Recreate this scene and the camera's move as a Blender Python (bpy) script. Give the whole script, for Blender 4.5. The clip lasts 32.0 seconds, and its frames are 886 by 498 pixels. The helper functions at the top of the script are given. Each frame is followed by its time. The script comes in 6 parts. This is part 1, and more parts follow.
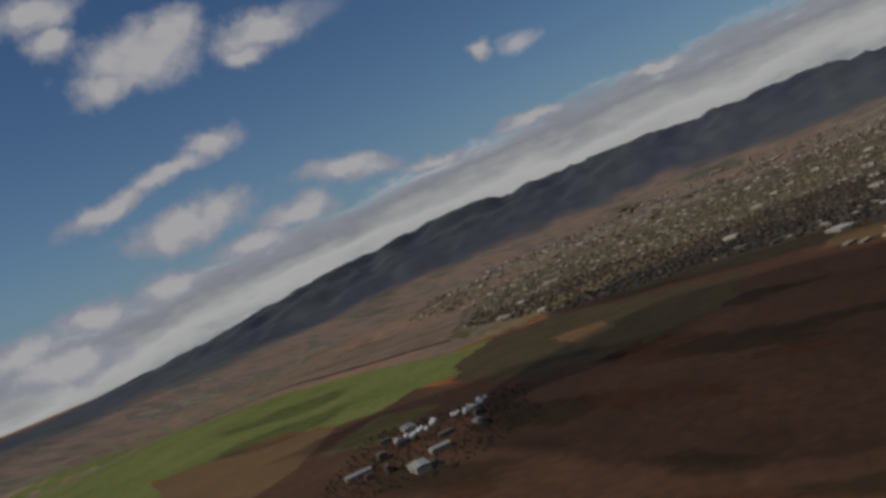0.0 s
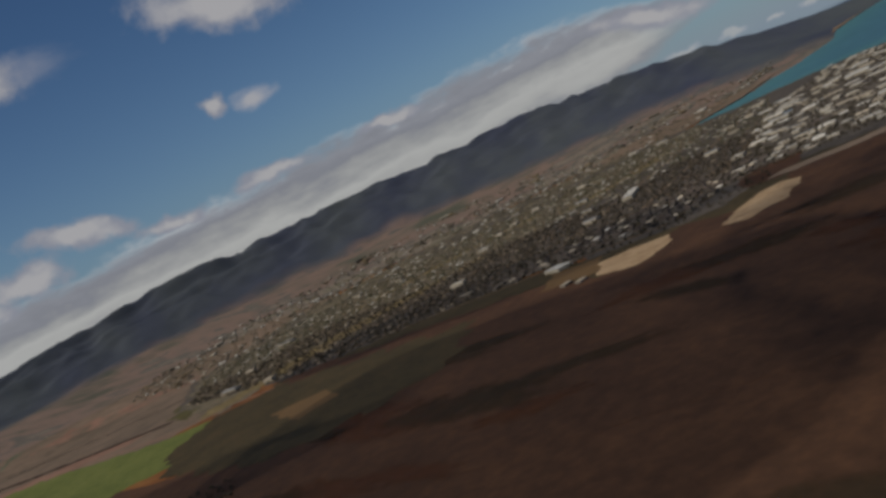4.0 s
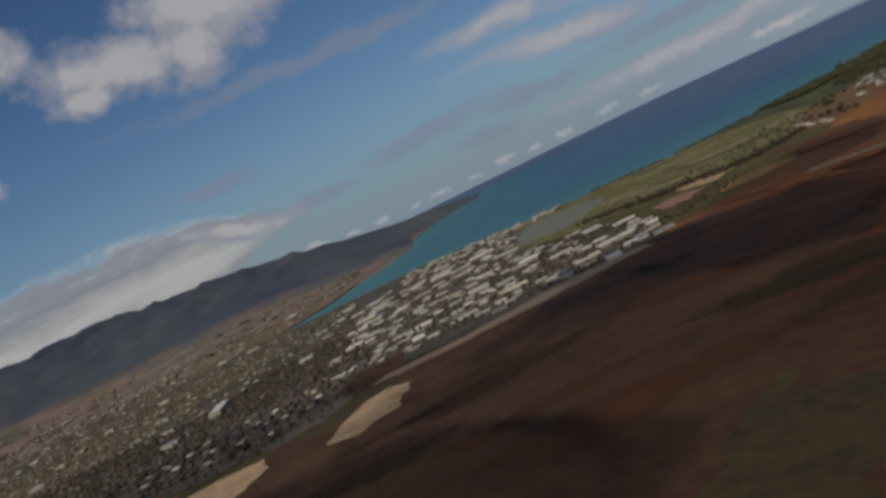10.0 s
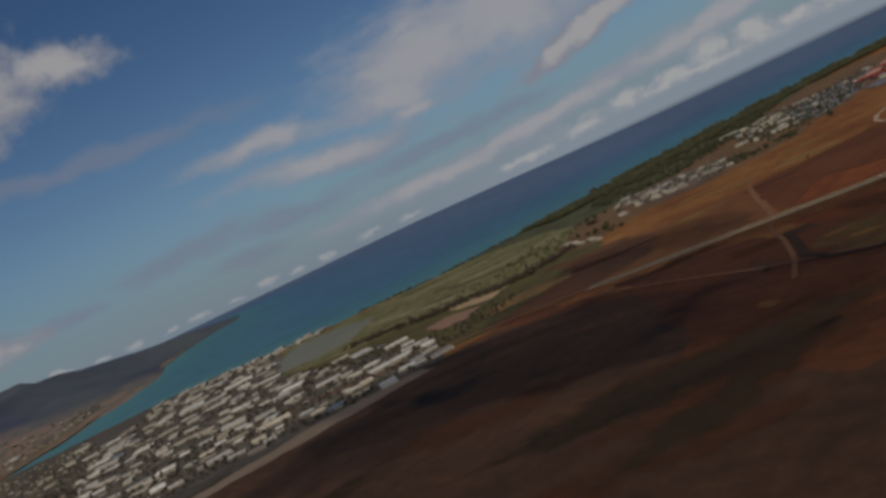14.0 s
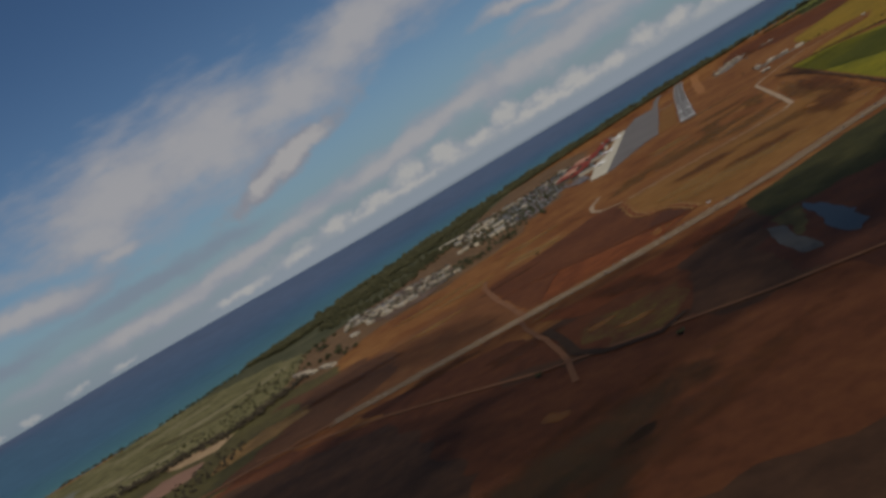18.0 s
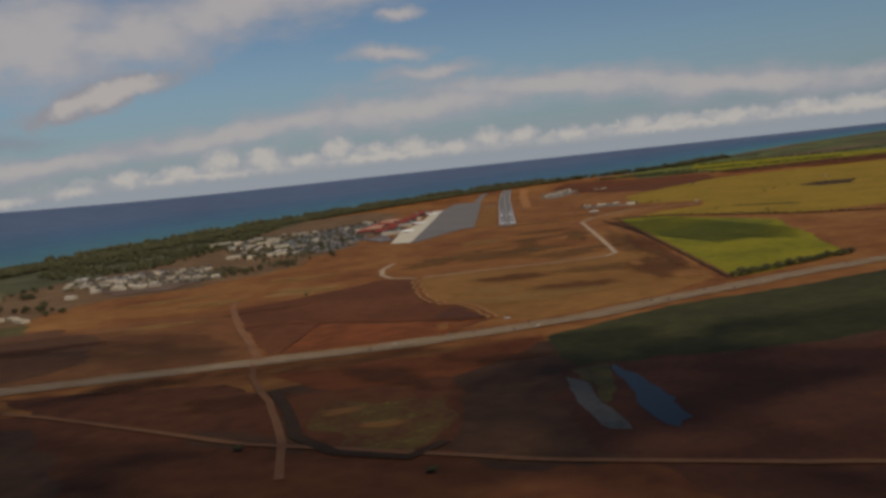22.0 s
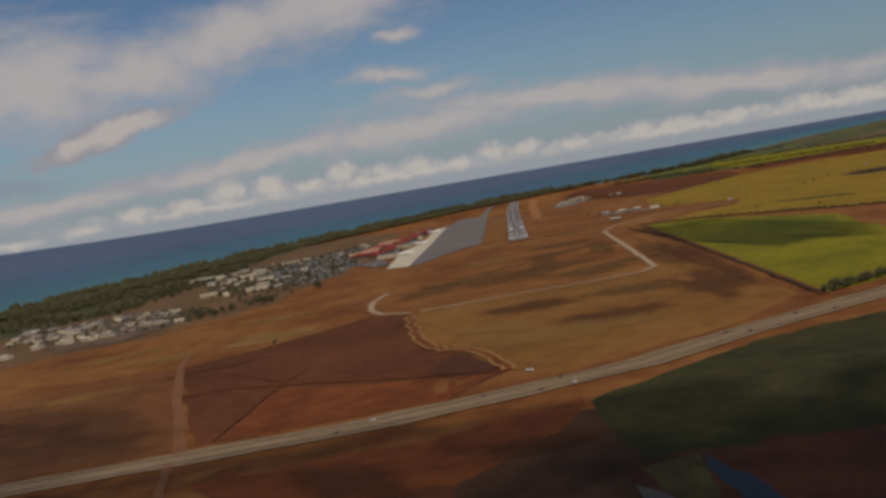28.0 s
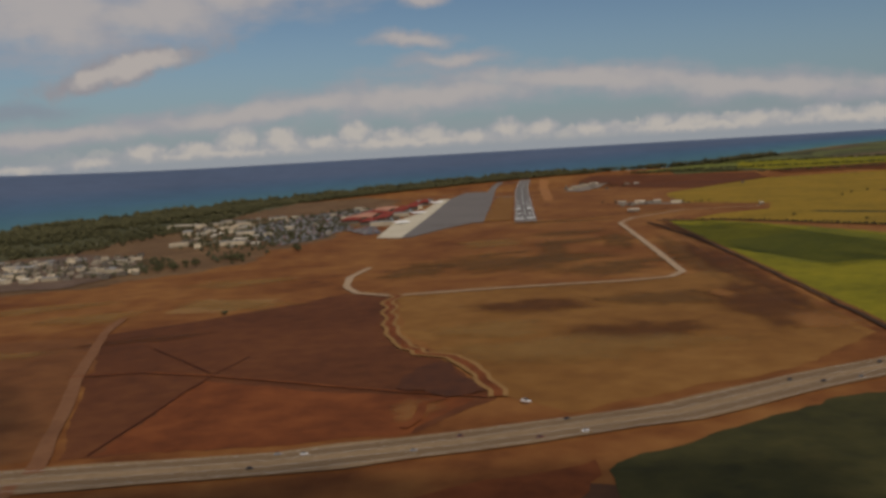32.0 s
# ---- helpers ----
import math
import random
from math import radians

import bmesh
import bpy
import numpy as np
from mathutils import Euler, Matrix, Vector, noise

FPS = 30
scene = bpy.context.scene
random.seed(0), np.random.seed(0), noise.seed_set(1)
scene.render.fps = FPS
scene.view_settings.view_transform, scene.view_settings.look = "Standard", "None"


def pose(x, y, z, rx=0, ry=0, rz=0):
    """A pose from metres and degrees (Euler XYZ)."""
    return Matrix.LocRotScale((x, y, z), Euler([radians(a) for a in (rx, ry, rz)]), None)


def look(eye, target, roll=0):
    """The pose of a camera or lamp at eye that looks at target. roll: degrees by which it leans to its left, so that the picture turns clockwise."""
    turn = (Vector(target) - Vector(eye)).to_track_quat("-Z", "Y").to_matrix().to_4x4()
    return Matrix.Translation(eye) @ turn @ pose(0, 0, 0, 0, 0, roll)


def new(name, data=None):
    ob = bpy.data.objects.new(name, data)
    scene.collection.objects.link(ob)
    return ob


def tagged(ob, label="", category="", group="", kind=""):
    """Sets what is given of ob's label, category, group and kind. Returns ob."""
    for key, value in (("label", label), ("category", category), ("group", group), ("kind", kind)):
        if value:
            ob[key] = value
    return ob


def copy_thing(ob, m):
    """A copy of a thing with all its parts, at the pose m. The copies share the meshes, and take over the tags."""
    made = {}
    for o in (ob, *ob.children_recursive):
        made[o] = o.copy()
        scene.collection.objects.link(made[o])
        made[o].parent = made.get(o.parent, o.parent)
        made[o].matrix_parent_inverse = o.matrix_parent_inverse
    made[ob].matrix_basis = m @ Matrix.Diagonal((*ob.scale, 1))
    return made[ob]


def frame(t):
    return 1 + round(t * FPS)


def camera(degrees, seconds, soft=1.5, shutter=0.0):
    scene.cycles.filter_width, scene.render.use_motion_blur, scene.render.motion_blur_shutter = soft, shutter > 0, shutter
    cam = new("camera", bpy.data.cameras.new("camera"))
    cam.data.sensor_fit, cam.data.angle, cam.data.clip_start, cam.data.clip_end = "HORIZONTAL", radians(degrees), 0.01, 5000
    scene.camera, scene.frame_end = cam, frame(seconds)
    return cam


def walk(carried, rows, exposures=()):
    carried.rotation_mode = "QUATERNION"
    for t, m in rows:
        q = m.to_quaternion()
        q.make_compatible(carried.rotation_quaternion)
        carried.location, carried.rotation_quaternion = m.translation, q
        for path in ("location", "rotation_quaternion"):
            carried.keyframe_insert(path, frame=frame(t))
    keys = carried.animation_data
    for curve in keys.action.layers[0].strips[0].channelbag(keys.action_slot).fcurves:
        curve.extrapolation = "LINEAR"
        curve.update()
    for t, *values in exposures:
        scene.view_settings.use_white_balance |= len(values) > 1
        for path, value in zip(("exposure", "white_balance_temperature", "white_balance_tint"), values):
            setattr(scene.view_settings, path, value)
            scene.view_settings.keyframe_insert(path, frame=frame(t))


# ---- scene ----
cam = camera(52.35, 32.0, soft=3.4, shutter=0.0)
# seconds, place in metres, then turns in degrees
PATH = [
    (0.0, 667.5, -2531.9, 222.7, 89.88, 22.09, 100.29),
    (0.5, 652.1, -2520.1, 220.6, 89.91, 19.84, 99.11),
    (1.0, 635.7, -2509.9, 218.6, 89.06, 21.71, 98.13),
    (1.5, 618.3, -2501.4, 216.6, 89.14, 24.00, 97.22),
    (2.0, 600.1, -2494.5, 214.6, 90.59, 24.92, 95.56),
    (2.5, 581.5, -2489.3, 212.7, 91.33, 23.20, 93.09),
    (3.0, 562.5, -2485.2, 210.8, 89.56, 23.39, 90.09),
    (3.5, 543.3, -2482.1, 208.9, 87.49, 27.09, 86.32),
    (4.0, 524.1, -2479.2, 207.0, 86.01, 26.06, 82.80),
    (4.5, 504.9, -2476.1, 205.2, 84.78, 26.06, 79.62),
    (6.5, 429.5, -2457.1, 198.3, 84.66, 19.59, 72.52),
    (7.0, 411.4, -2450.1, 196.7, 85.18, 23.77, 71.72),
    (7.5, 393.6, -2442.3, 195.0, 85.84, 26.98, 70.45),
    (8.0, 376.1, -2433.9, 193.4, 86.17, 28.49, 68.64),
    (8.5, 358.7, -2425.1, 191.8, 87.11, 28.39, 66.66),
    (9.0, 341.6, -2416.1, 190.2, 87.57, 26.77, 63.15),
    (9.5, 324.6, -2406.7, 188.6, 86.93, 26.85, 58.46),
    (10.0, 307.8, -2396.9, 187.1, 86.60, 26.14, 54.51),
    (10.5, 291.4, -2386.5, 185.5, 86.38, 28.77, 51.55),
    (11.0, 275.3, -2375.6, 184.1, 87.50, 28.91, 49.81),
    (11.5, 259.7, -2364.0, 182.7, 87.74, 24.40, 48.19),
    (12.0, 244.6, -2351.8, 181.4, 87.19, 23.26, 46.22),
    (12.5, 229.9, -2339.0, 180.2, 87.07, 22.42, 44.02),
    (13.0, 215.6, -2325.7, 179.1, 87.23, 22.31, 41.99),
    (13.5, 201.9, -2311.9, 178.1, 87.29, 24.01, 39.92),
    (15.5, 151.6, -2251.9, 174.9, 86.38, 28.43, 31.76),
    (16.0, 140.3, -2236.0, 173.7, 86.28, 29.58, 29.03),
    (16.5, 129.5, -2219.8, 172.2, 86.40, 30.49, 26.08),
    (17.0, 119.4, -2203.3, 170.7, 86.35, 30.97, 23.23),
    (17.5, 110.1, -2186.3, 168.9, 85.83, 31.31, 20.10),
    (18.0, 101.6, -2168.9, 167.1, 85.56, 30.73, 17.59),
    (18.5, 94.1, -2151.1, 165.2, 85.46, 29.38, 15.52),
    (19.0, 87.6, -2132.9, 163.3, 85.68, 29.09, 13.52),
    (19.5, 82.2, -2114.4, 161.4, 85.23, 30.13, 10.62),
    (20.0, 77.7, -2095.6, 159.5, 85.02, 31.00, 7.98),
    (20.5, 74.2, -2076.6, 157.7, 85.08, 25.94, 6.68),
    (21.0, 71.5, -2057.5, 155.9, 84.97, 17.89, 6.61),
    (21.5, 69.5, -2038.3, 154.2, 84.53, 10.08, 6.13),
    (22.0, 68.0, -2019.0, 152.6, 84.49, 6.11, 5.60),
    (22.5, 66.8, -1999.8, 151.0, 84.52, 4.03, 5.30),
    (23.0, 65.9, -1980.5, 149.5, 84.31, 3.23, 6.26),
    (23.5, 65.2, -1961.2, 148.1, 84.78, 5.60, 7.65),
    (24.0, 64.4, -1941.9, 146.8, 85.03, 7.21, 8.53),
    (24.5, 63.6, -1922.6, 145.5, 85.01, 7.67, 7.48),
    (25.0, 62.6, -1903.3, 144.3, 85.46, 8.48, 8.03),
    (25.5, 61.6, -1883.9, 143.1, 85.20, 9.02, 8.77),
    (26.0, 60.5, -1864.6, 141.9, 85.30, 12.49, 6.64),
    (26.5, 59.4, -1845.3, 140.8, 85.26, 14.91, 4.49),
    (28.5, 56.2, -1768.4, 136.9, 85.48, 6.59, 5.71),
    (29.0, 55.6, -1749.1, 136.0, 84.62, 3.92, 4.70),
    (29.5, 55.0, -1729.7, 135.1, 84.46, 2.29, 4.34),
    (30.0, 54.3, -1710.3, 134.1, 84.34, 1.04, 5.08),
    (30.5, 53.4, -1690.9, 133.2, 84.09, 0.84, 6.12),
    (31.0, 52.1, -1671.6, 132.1, 83.48, 1.22, 6.77),
    (31.5, 50.5, -1652.2, 131.1, 83.07, 1.30, 6.77),
    (32.0, 48.4, -1632.9, 130.0, 83.86, 3.31, 6.69),
]
# seconds, stops, kelvin, tint
EXPOSURE = [(0, -0.05, 6250, 10), (4, -0.05, 6250, 10), (7, 0.24, 6250, 10), (9, 0.14, 6200, 10), (11, -0.2, 6150, 10), (13, -0.26, 6200, 10), (16, -0.22, 6350, 10), (19, -0.1, 6500, 10), (21, 0.02, 6720, 11), (24, 0.09, 6950, 13), (26, 0.1, 6950, 13), (32, 0.08, 7050, 13)]
walk(cam, [(t, pose(*p)) for t, *p in PATH], EXPOSURE)
# ---------------------------------------------------------------- plan
# x to the right of the runway's line, y along it, z up; origin at the threshold's middle.
PLAN = 0.88                     # metres to a unit of the plan
HUB = (200.0, -2300.0)          # middle of the plan, from which distance is counted
SUN_EL, SUN_DIR = 47.0, (0.5, -0.87)


def smooth(a, b, v):
    s = np.clip((v - a) / (b - a), 0.0, 1.0)
    return s * s * (3 - 2 * s)


def lay(x, y, z=0.0):
    """Plan to world. Beyond about 3.5 km from the hub the far land and sea are drawn in and lifted, so that the horizon closes the place."""
    x, y, z = np.asarray(x, float), np.asarray(y, float), np.asarray(z, float)
    dx, dy = x - HUB[0], y - HUB[1]
    d = np.maximum(np.hypot(dx, dy), 1e-6)
    az = np.degrees(np.arctan2(-dx, dy))
    west = smooth(35, 80, az)
    near = 3600 - 300 * west
    rim = 4880 - 380 * west
    eye = 160 + 50 * smooth(20, 45, az) + 35 * smooth(70, 95, az)
    r = np.where(d < near, d, near + (rim - near) * (1 - near / d))
    s = r / d
    return (HUB[0] + dx * s) * PLAN, (HUB[1] + dy * s) * PLAN, (eye * (1 - s) + z * s) * PLAN


def spot(x, y, z=0.0):
    return Vector([float(v) for v in lay(x, y, z)])


# ---------------------------------------------------------------- light
def math_node(tree, op, a, b=None, c=None):
    n = tree.nodes.new("ShaderNodeMath")
    n.operation = op
    for i, v in enumerate((a, b, c)):
        if v is None:
            continue
        if isinstance(v, (int, float)):
            n.inputs[i].default_value = v
        else:
            tree.links.new(v, n.inputs[i])
    return n.outputs[0]


def build_sky():
    world = bpy.data.worlds.new("sky")
    scene.world = world
    world.use_nodes = True
    t = world.node_tree
    t.nodes.clear()
    link = t.links.new
    sky = t.nodes.new("ShaderNodeTexSky")
    sky.sky_type = "NISHITA"
    sky.sun_disc = False
    sky.sun_elevation = radians(SUN_EL)
    sky.sun_rotation = math.atan2(SUN_DIR[0], SUN_DIR[1])
    sky.air_density, sky.dust_density, sky.ozone_density = 1.0, 0.6, 2.0
    way = t.nodes.new("ShaderNodeTexCoord").outputs["Generated"]
    sep = t.nodes.new("ShaderNodeSeparateXYZ")
    link(way, sep.inputs[0])
    east = math_node(t, "MULTIPLY", sep.outputs[0], -1.0)
    az = math_node(t, "MULTIPLY", math_node(t, "ARCTAN2", east, sep.outputs[1]), 57.2958)
    el = math_node(t, "MULTIPLY", math_node(t, "ARCSINE", sep.outputs[2]), 57.2958)
    place = t.nodes.new("ShaderNodeCombineXYZ")
    link(az, place.inputs[0])
    link(el, place.inputs[1])

    def fbm(scale, detail, rough, stretch=(1, 1, 1), offset=(0, 0, 0)):
        m = t.nodes.new("ShaderNodeMapping")
        m.inputs["Scale"].default_value = stretch
        m.inputs["Location"].default_value = offset
        link(place.outputs[0], m.inputs[0])
        n = t.nodes.new("ShaderNodeTexNoise")
        n.inputs["Scale"].default_value = scale
        n.inputs["Detail"].default_value = detail
        n.inputs["Roughness"].default_value = rough
        link(m.outputs[0], n.inputs["Vector"])
        return n

    def warped(by, x, y):
        """Bearing and height, pushed about by a noise by up to x and y degrees."""
        n = t.nodes.new("ShaderNodeVectorMath")
        n.operation = "MULTIPLY_ADD"
        link(by.outputs["Color"], n.inputs[0])
        n.inputs[1].default_value = (2 * x, 2 * y, 0)
        base = t.nodes.new("ShaderNodeVectorMath")
        base.operation = "SUBTRACT"
        link(place.outputs[0], base.inputs[0])
        base.inputs[1].default_value = (x, y, 0)
        link(base.outputs[0], n.inputs[2])
        return n.outputs[0]

    def puffs(rows, where, blend=0.25):
        """The nearness to the closest of some clouds: bearing, height, half length, half depth, lean."""
        low = None
        for b, e, rx, ry, lean in rows:
            m = t.nodes.new("ShaderNodeMapping")
            m.vector_type = "TEXTURE"
            m.inputs["Location"].default_value = (b, e, 0)
            m.inputs["Scale"].default_value = (rx, ry, 1)
            m.inputs["Rotation"].default_value = (0, 0, radians(lean))
            if low is None:
                link(where, m.inputs[0])
            else:
                # worked out one after the other, which spares memory
                after = t.nodes.new("ShaderNodeVectorMath")
                after.operation = "MULTIPLY_ADD"
                link(low, after.inputs[0])
                after.inputs[1].default_value = (1e-8, 1e-8, 0)
                link(where, after.inputs[2])
                link(after.outputs[0], m.inputs[0])
            flat = t.nodes.new("ShaderNodeVectorMath")
            flat.operation = "LENGTH"
            link(m.outputs[0], flat.inputs[0])
            v = flat.outputs["Value"]
            low = v if low is None else math_node(t, "SMOOTH_MIN", low, v, blend)
        return math_node(t, "SUBTRACT", 1.0, low)

    def ramp(value, a, b):
        n = t.nodes.new("ShaderNodeMapRange")
        n.interpolation_type = "SMOOTHSTEP"
        link(value, n.inputs[0])
        n.inputs[1].default_value, n.inputs[2].default_value = a, b
        return n.outputs[0]

    def add_noise(v, n, amount):
        return math_node(t, "ADD", v, math_node(t, "MULTIPLY", math_node(t, "SUBTRACT", n.outputs[0], 0.5), amount))

    def times(a, b):
        return math_node(t, "MULTIPLY", a, b)

    def mix(fac, a, b):
        n = t.nodes.new("ShaderNodeMix")
        n.data_type = "RGBA"
        link(fac, n.inputs[0])
        for i, v in ((6, a), (7, b)):
            if isinstance(v, tuple):
                n.inputs[i].default_value = v
            else:
                link(v, n.inputs[i])
        return n.outputs[2]

    broad = warped(fbm(0.30, 4, 0.55), 1.5, 0.9)
    close = warped(fbm(1.3, 4, 0.6, (1, 1, 1), (31, 5, 0)), 0.75, 0.4)
    fine = fbm(0.75, 6, 0.58)
    streak = fbm(0.40, 6, 0.58, (0.7, 2.2, 1))
    lumps = fbm(0.55, 4, 0.5, (1, 1.4, 1), (7, 3, 0))
    heap = puffs(CLOUDS_HEAPED, broad)
    veil = puffs(CLOUDS_VEIL, broad)
    dusky = puffs(CLOUDS_DUSKY, broad)
    row = puffs(CLOUDS_ROW, close, 0.2)
    heap_a = times(ramp(add_noise(heap, fine, 1.45), -0.58, 0.34), 0.96)
    veil_a = times(ramp(add_noise(veil, streak, 1.7), -0.80, 0.62), 0.93)
    dusky_a = times(ramp(add_noise(dusky, streak, 1.6), -0.8, 0.7), 0.6)
    row_a = times(ramp(add_noise(row, fine, 1.1), -0.42, 0.22), math_node(t, "SUBTRACT", 0.93, times(ramp(az, 32.0, 42.0), 0.3)))
    # lower, smaller heads in the same row
    billow = fbm(0.9, 5, 0.62, (1, 0.9, 1), (2, 17, 0))
    crown = math_node(t, "SUBTRACT", el, math_node(t, "ADD", -0.15, times(billow.outputs[0], 2.5)))
    reach = times(ramp(az, -46.0, -36.0), math_node(t, "SUBTRACT", 1.0, ramp(az, 22.0, 33.0)))
    small_a = times(times(math_node(t, "SUBTRACT", 1.0, ramp(crown, -0.12, 0.16)), ramp(el, 0.15, 0.8)), times(reach, 0.75))
    # sky: pale haze above the horizon, deep blue higher up
    haze = times(math_node(t, "SUBTRACT", 1.0, ramp(el, -0.4, 2.6)), math_node(t, "SUBTRACT", 0.85, times(ramp(az, 28.0, 46.0), 0.45)))
    dim = times(math_node(t, "SUBTRACT", 1.0, ramp(el, 0.0, 8.0)), 0.5)
    tint = t.nodes.new("ShaderNodeMix")
    tint.data_type, tint.blend_type = "RGBA", "MULTIPLY"
    tint.inputs[0].default_value = 1.0
    link(sky.outputs[0], tint.inputs[6])
    link(mix(ramp(el, 5.0, 22.0), SKY_TINT, SKY_TINT_HIGH), tint.inputs[7])
    col = mix(dim, tint.outputs[2], HAZE_HIGH)
    col = mix(haze, col, HAZE)
    col = mix(dusky_a, col, CLOUD_DUSKY)
    col = mix(veil_a, col, mix(ramp(add_noise(veil, lumps, 1.2), -0.1, 0.8), CLOUD_VEIL_THIN, CLOUD_VEIL))
    col = mix(small_a, col, mix(ramp(fine.outputs[0], 0.35, 0.62), CLOUD_FOOT, CLOUD_HEAD))
    # fair-weather clouds along the sea's horizon: bright heads, greyer feet
    col = mix(row_a, col, mix(ramp(add_noise(row, fine, 2.2), -0.1, 0.75), CLOUD_FOOT, CLOUD_HEAD))
    # the long bank over the mountains: its foot and top by bearing
    edge = t.nodes.new("ShaderNodeValToRGB")
    link(math_node(t, "MULTIPLY", math_node(t, "SUBTRACT", az, 60.0), 1 / 90.0), edge.inputs[0])
    e = edge.color_ramp.elements
    for i, (b, lo, hi) in enumerate(BANK):
        el_i = e[i] if i < 2 else e.new((b - 60) / 90.0)
        el_i.position = (b - 60) / 90.0
        el_i.color = ((lo + 5) / 15, (hi + 5) / 15, 0, 1)
    cut = t.nodes.new("ShaderNodeSeparateColor")
    link(edge.outputs[0], cut.inputs[0])
    foot = math_node(t, "SUBTRACT", times(cut.outputs[0], 15.0), 5.0)
    head = math_node(t, "SUBTRACT", times(cut.outputs[1], 15.0), 5.0)
    roll = fbm(0.34, 7, 0.60, (0.8, 1.7, 1), (3, 9, 0))
    band = fbm(0.5, 5, 0.55, (0.22, 1.7, 1), (11, 4, 0))
    height = math_node(t, "DIVIDE", math_node(t, "SUBTRACT", el, foot), math_node(t, "SUBTRACT", head, foot))
    height = math_node(t, "ADD", height, times(math_node(t, "SUBTRACT", roll.outputs[0], 0.5), 0.6))
    bank_a = times(ramp(height, -0.2, 0.02), math_node(t, "SUBTRACT", 1.0, ramp(height, 0.80, 1.06)))
    bank_a = times(bank_a, ramp(az, 62.0, 69.0))
    grey = t.nodes.new("ShaderNodeValToRGB")
    link(math_node(t, "ADD", height, times(math_node(t, "SUBTRACT", band.outputs[0], 0.5), 0.5)), grey.inputs[0])
    g = grey.color_ramp.elements
    g[0].position, g[1].position = 0.0, 0.98
    g[0].color, g[1].color = (0.46, 0.47, 0.49, 1), (0.88, 0.88, 0.88, 1)
    g.new(0.16).color = (0.68, 0.67, 0.64, 1)
    g.new(0.36).color = (0.76, 0.75, 0.71, 1)
    g.new(0.55).color = (0.56, 0.56, 0.55, 1)
    g.new(0.70).color = (0.40, 0.41, 0.45, 1)
    g.new(0.84).color = (0.47, 0.48, 0.52, 1)
    strong = t.nodes.new("ShaderNodeVectorMath")
    strong.operation = "SCALE"
    link(grey.outputs[0], strong.inputs[0])
    strong.inputs["Scale"].default_value = 10.5
    col = mix(bank_a, col, strong.outputs[0])
    col = mix(heap_a, col, mix(ramp(add_noise(heap, lumps, 1.6), -0.05, 0.65), CLOUD_SHADE, CLOUD_LIT))
    col = mix(ramp(el, -1.0, -0.35), (0.42, 0.75, 1.25, 1), col)
    back = t.nodes.new("ShaderNodeBackground")
    back.inputs[1].default_value = SKY_STRENGTH
    link(col, back.inputs[0])
    link(back.outputs[0], t.nodes.new("ShaderNodeOutputWorld").inputs[0])


SKY_STRENGTH = 0.05
SKY_TINT, SKY_TINT_HIGH = (0.79, 0.93, 1.05, 1), (0.56, 0.74, 0.93, 1)
CLOUD_LIT, CLOUD_SHADE = (7.7, 7.4, 7.35, 1), (5.0, 5.1, 5.8, 1)
CLOUD_HEAD, CLOUD_FOOT = (8.3, 8.15, 7.9, 1), (5.9, 6.35, 7.0, 1)
CLOUD_DUSKY = (4.0, 4.4, 5.6, 1)
CLOUD_VEIL, CLOUD_VEIL_THIN = (7.3, 7.15, 7.35, 1), (5.6, 5.9, 6.8, 1)
HAZE_HIGH = (2.8, 4.2, 6.0, 1)
HAZE = (5.4, 6.1, 7.0, 1)
# bearing, height, half length, half depth (degrees), lean
CLOUDS_HEAPED = [
    (113.3, 17.4, 3.4, 1.5, 0), (111.2, 18.3, 1.9, 1.1, 0), (115.9, 16.4, 1.9, 1.0, 0), (118.2, 21.3, 2.4, 1.0, 0), (118.0, 19.6, 1.3, 0.8, 0), (105.9, 16.6, 2.6, 1.1, 0), (107.3, 15.6, 1.2, 0.7, 0),
    (111.2, 11.3, 1.6, 0.7, 0), (114.3, 10.6, 2.6, 0.55, -9), (118.6, 9.7, 2.6, 0.6, -8), (114.6, 7.1, 3.4, 1.1, 0), (112.4, 7.6, 2.0, 1.0, 0), (107.8, 5.5, 2.2, 0.9, 0), (104.0, 6.8, 2.7, 0.7, 16),
    (90.8, 15.9, 3.9, 1.2, 17), (93.5, 10.7, 0.8, 0.5, 30), (76.5, 18.6, 3.2, 1.5, 16), (78.3, 17.4, 1.3, 0.9, 0), (69.2, 15.4, 4.2, 1.5, 9), (71.3, 14.3, 1.8, 0.9, 0), (81.7, 15.7, 0.9, 0.6, 0), (78.9, 11.7, 0.9, 0.55, 20), (81.4, 19.2, 0.6, 0.5, 0),
    (62.4, 17.2, 4.6, 2.8, 0), (64.6, 14.6, 2.0, 1.8, 0), (55.7, 17.0, 2.8, 1.1, 10), (66.6, 3.7, 3.6, 0.6, 12),
    (84.0, 5.5, 1.6, 0.35, 0), (92.0, 5.4, 2.2, 0.4, 4), (99.0, 5.3, 2.0, 0.4, 0), (111.0, 4.6, 2.6, 0.7, 0), (117.0, 3.9, 2.4, 0.9, 0), (121.5, 3.8, 2.0, 0.8, 0), (126.0, 3.2, 2.4, 1.0, 0), (124.0, 1.6, 3.0, 1.0, 0),
    (25.5, 6.0, 4.6, 0.7, -14), (27.6, 5.5, 2.2, 0.75, -14)]
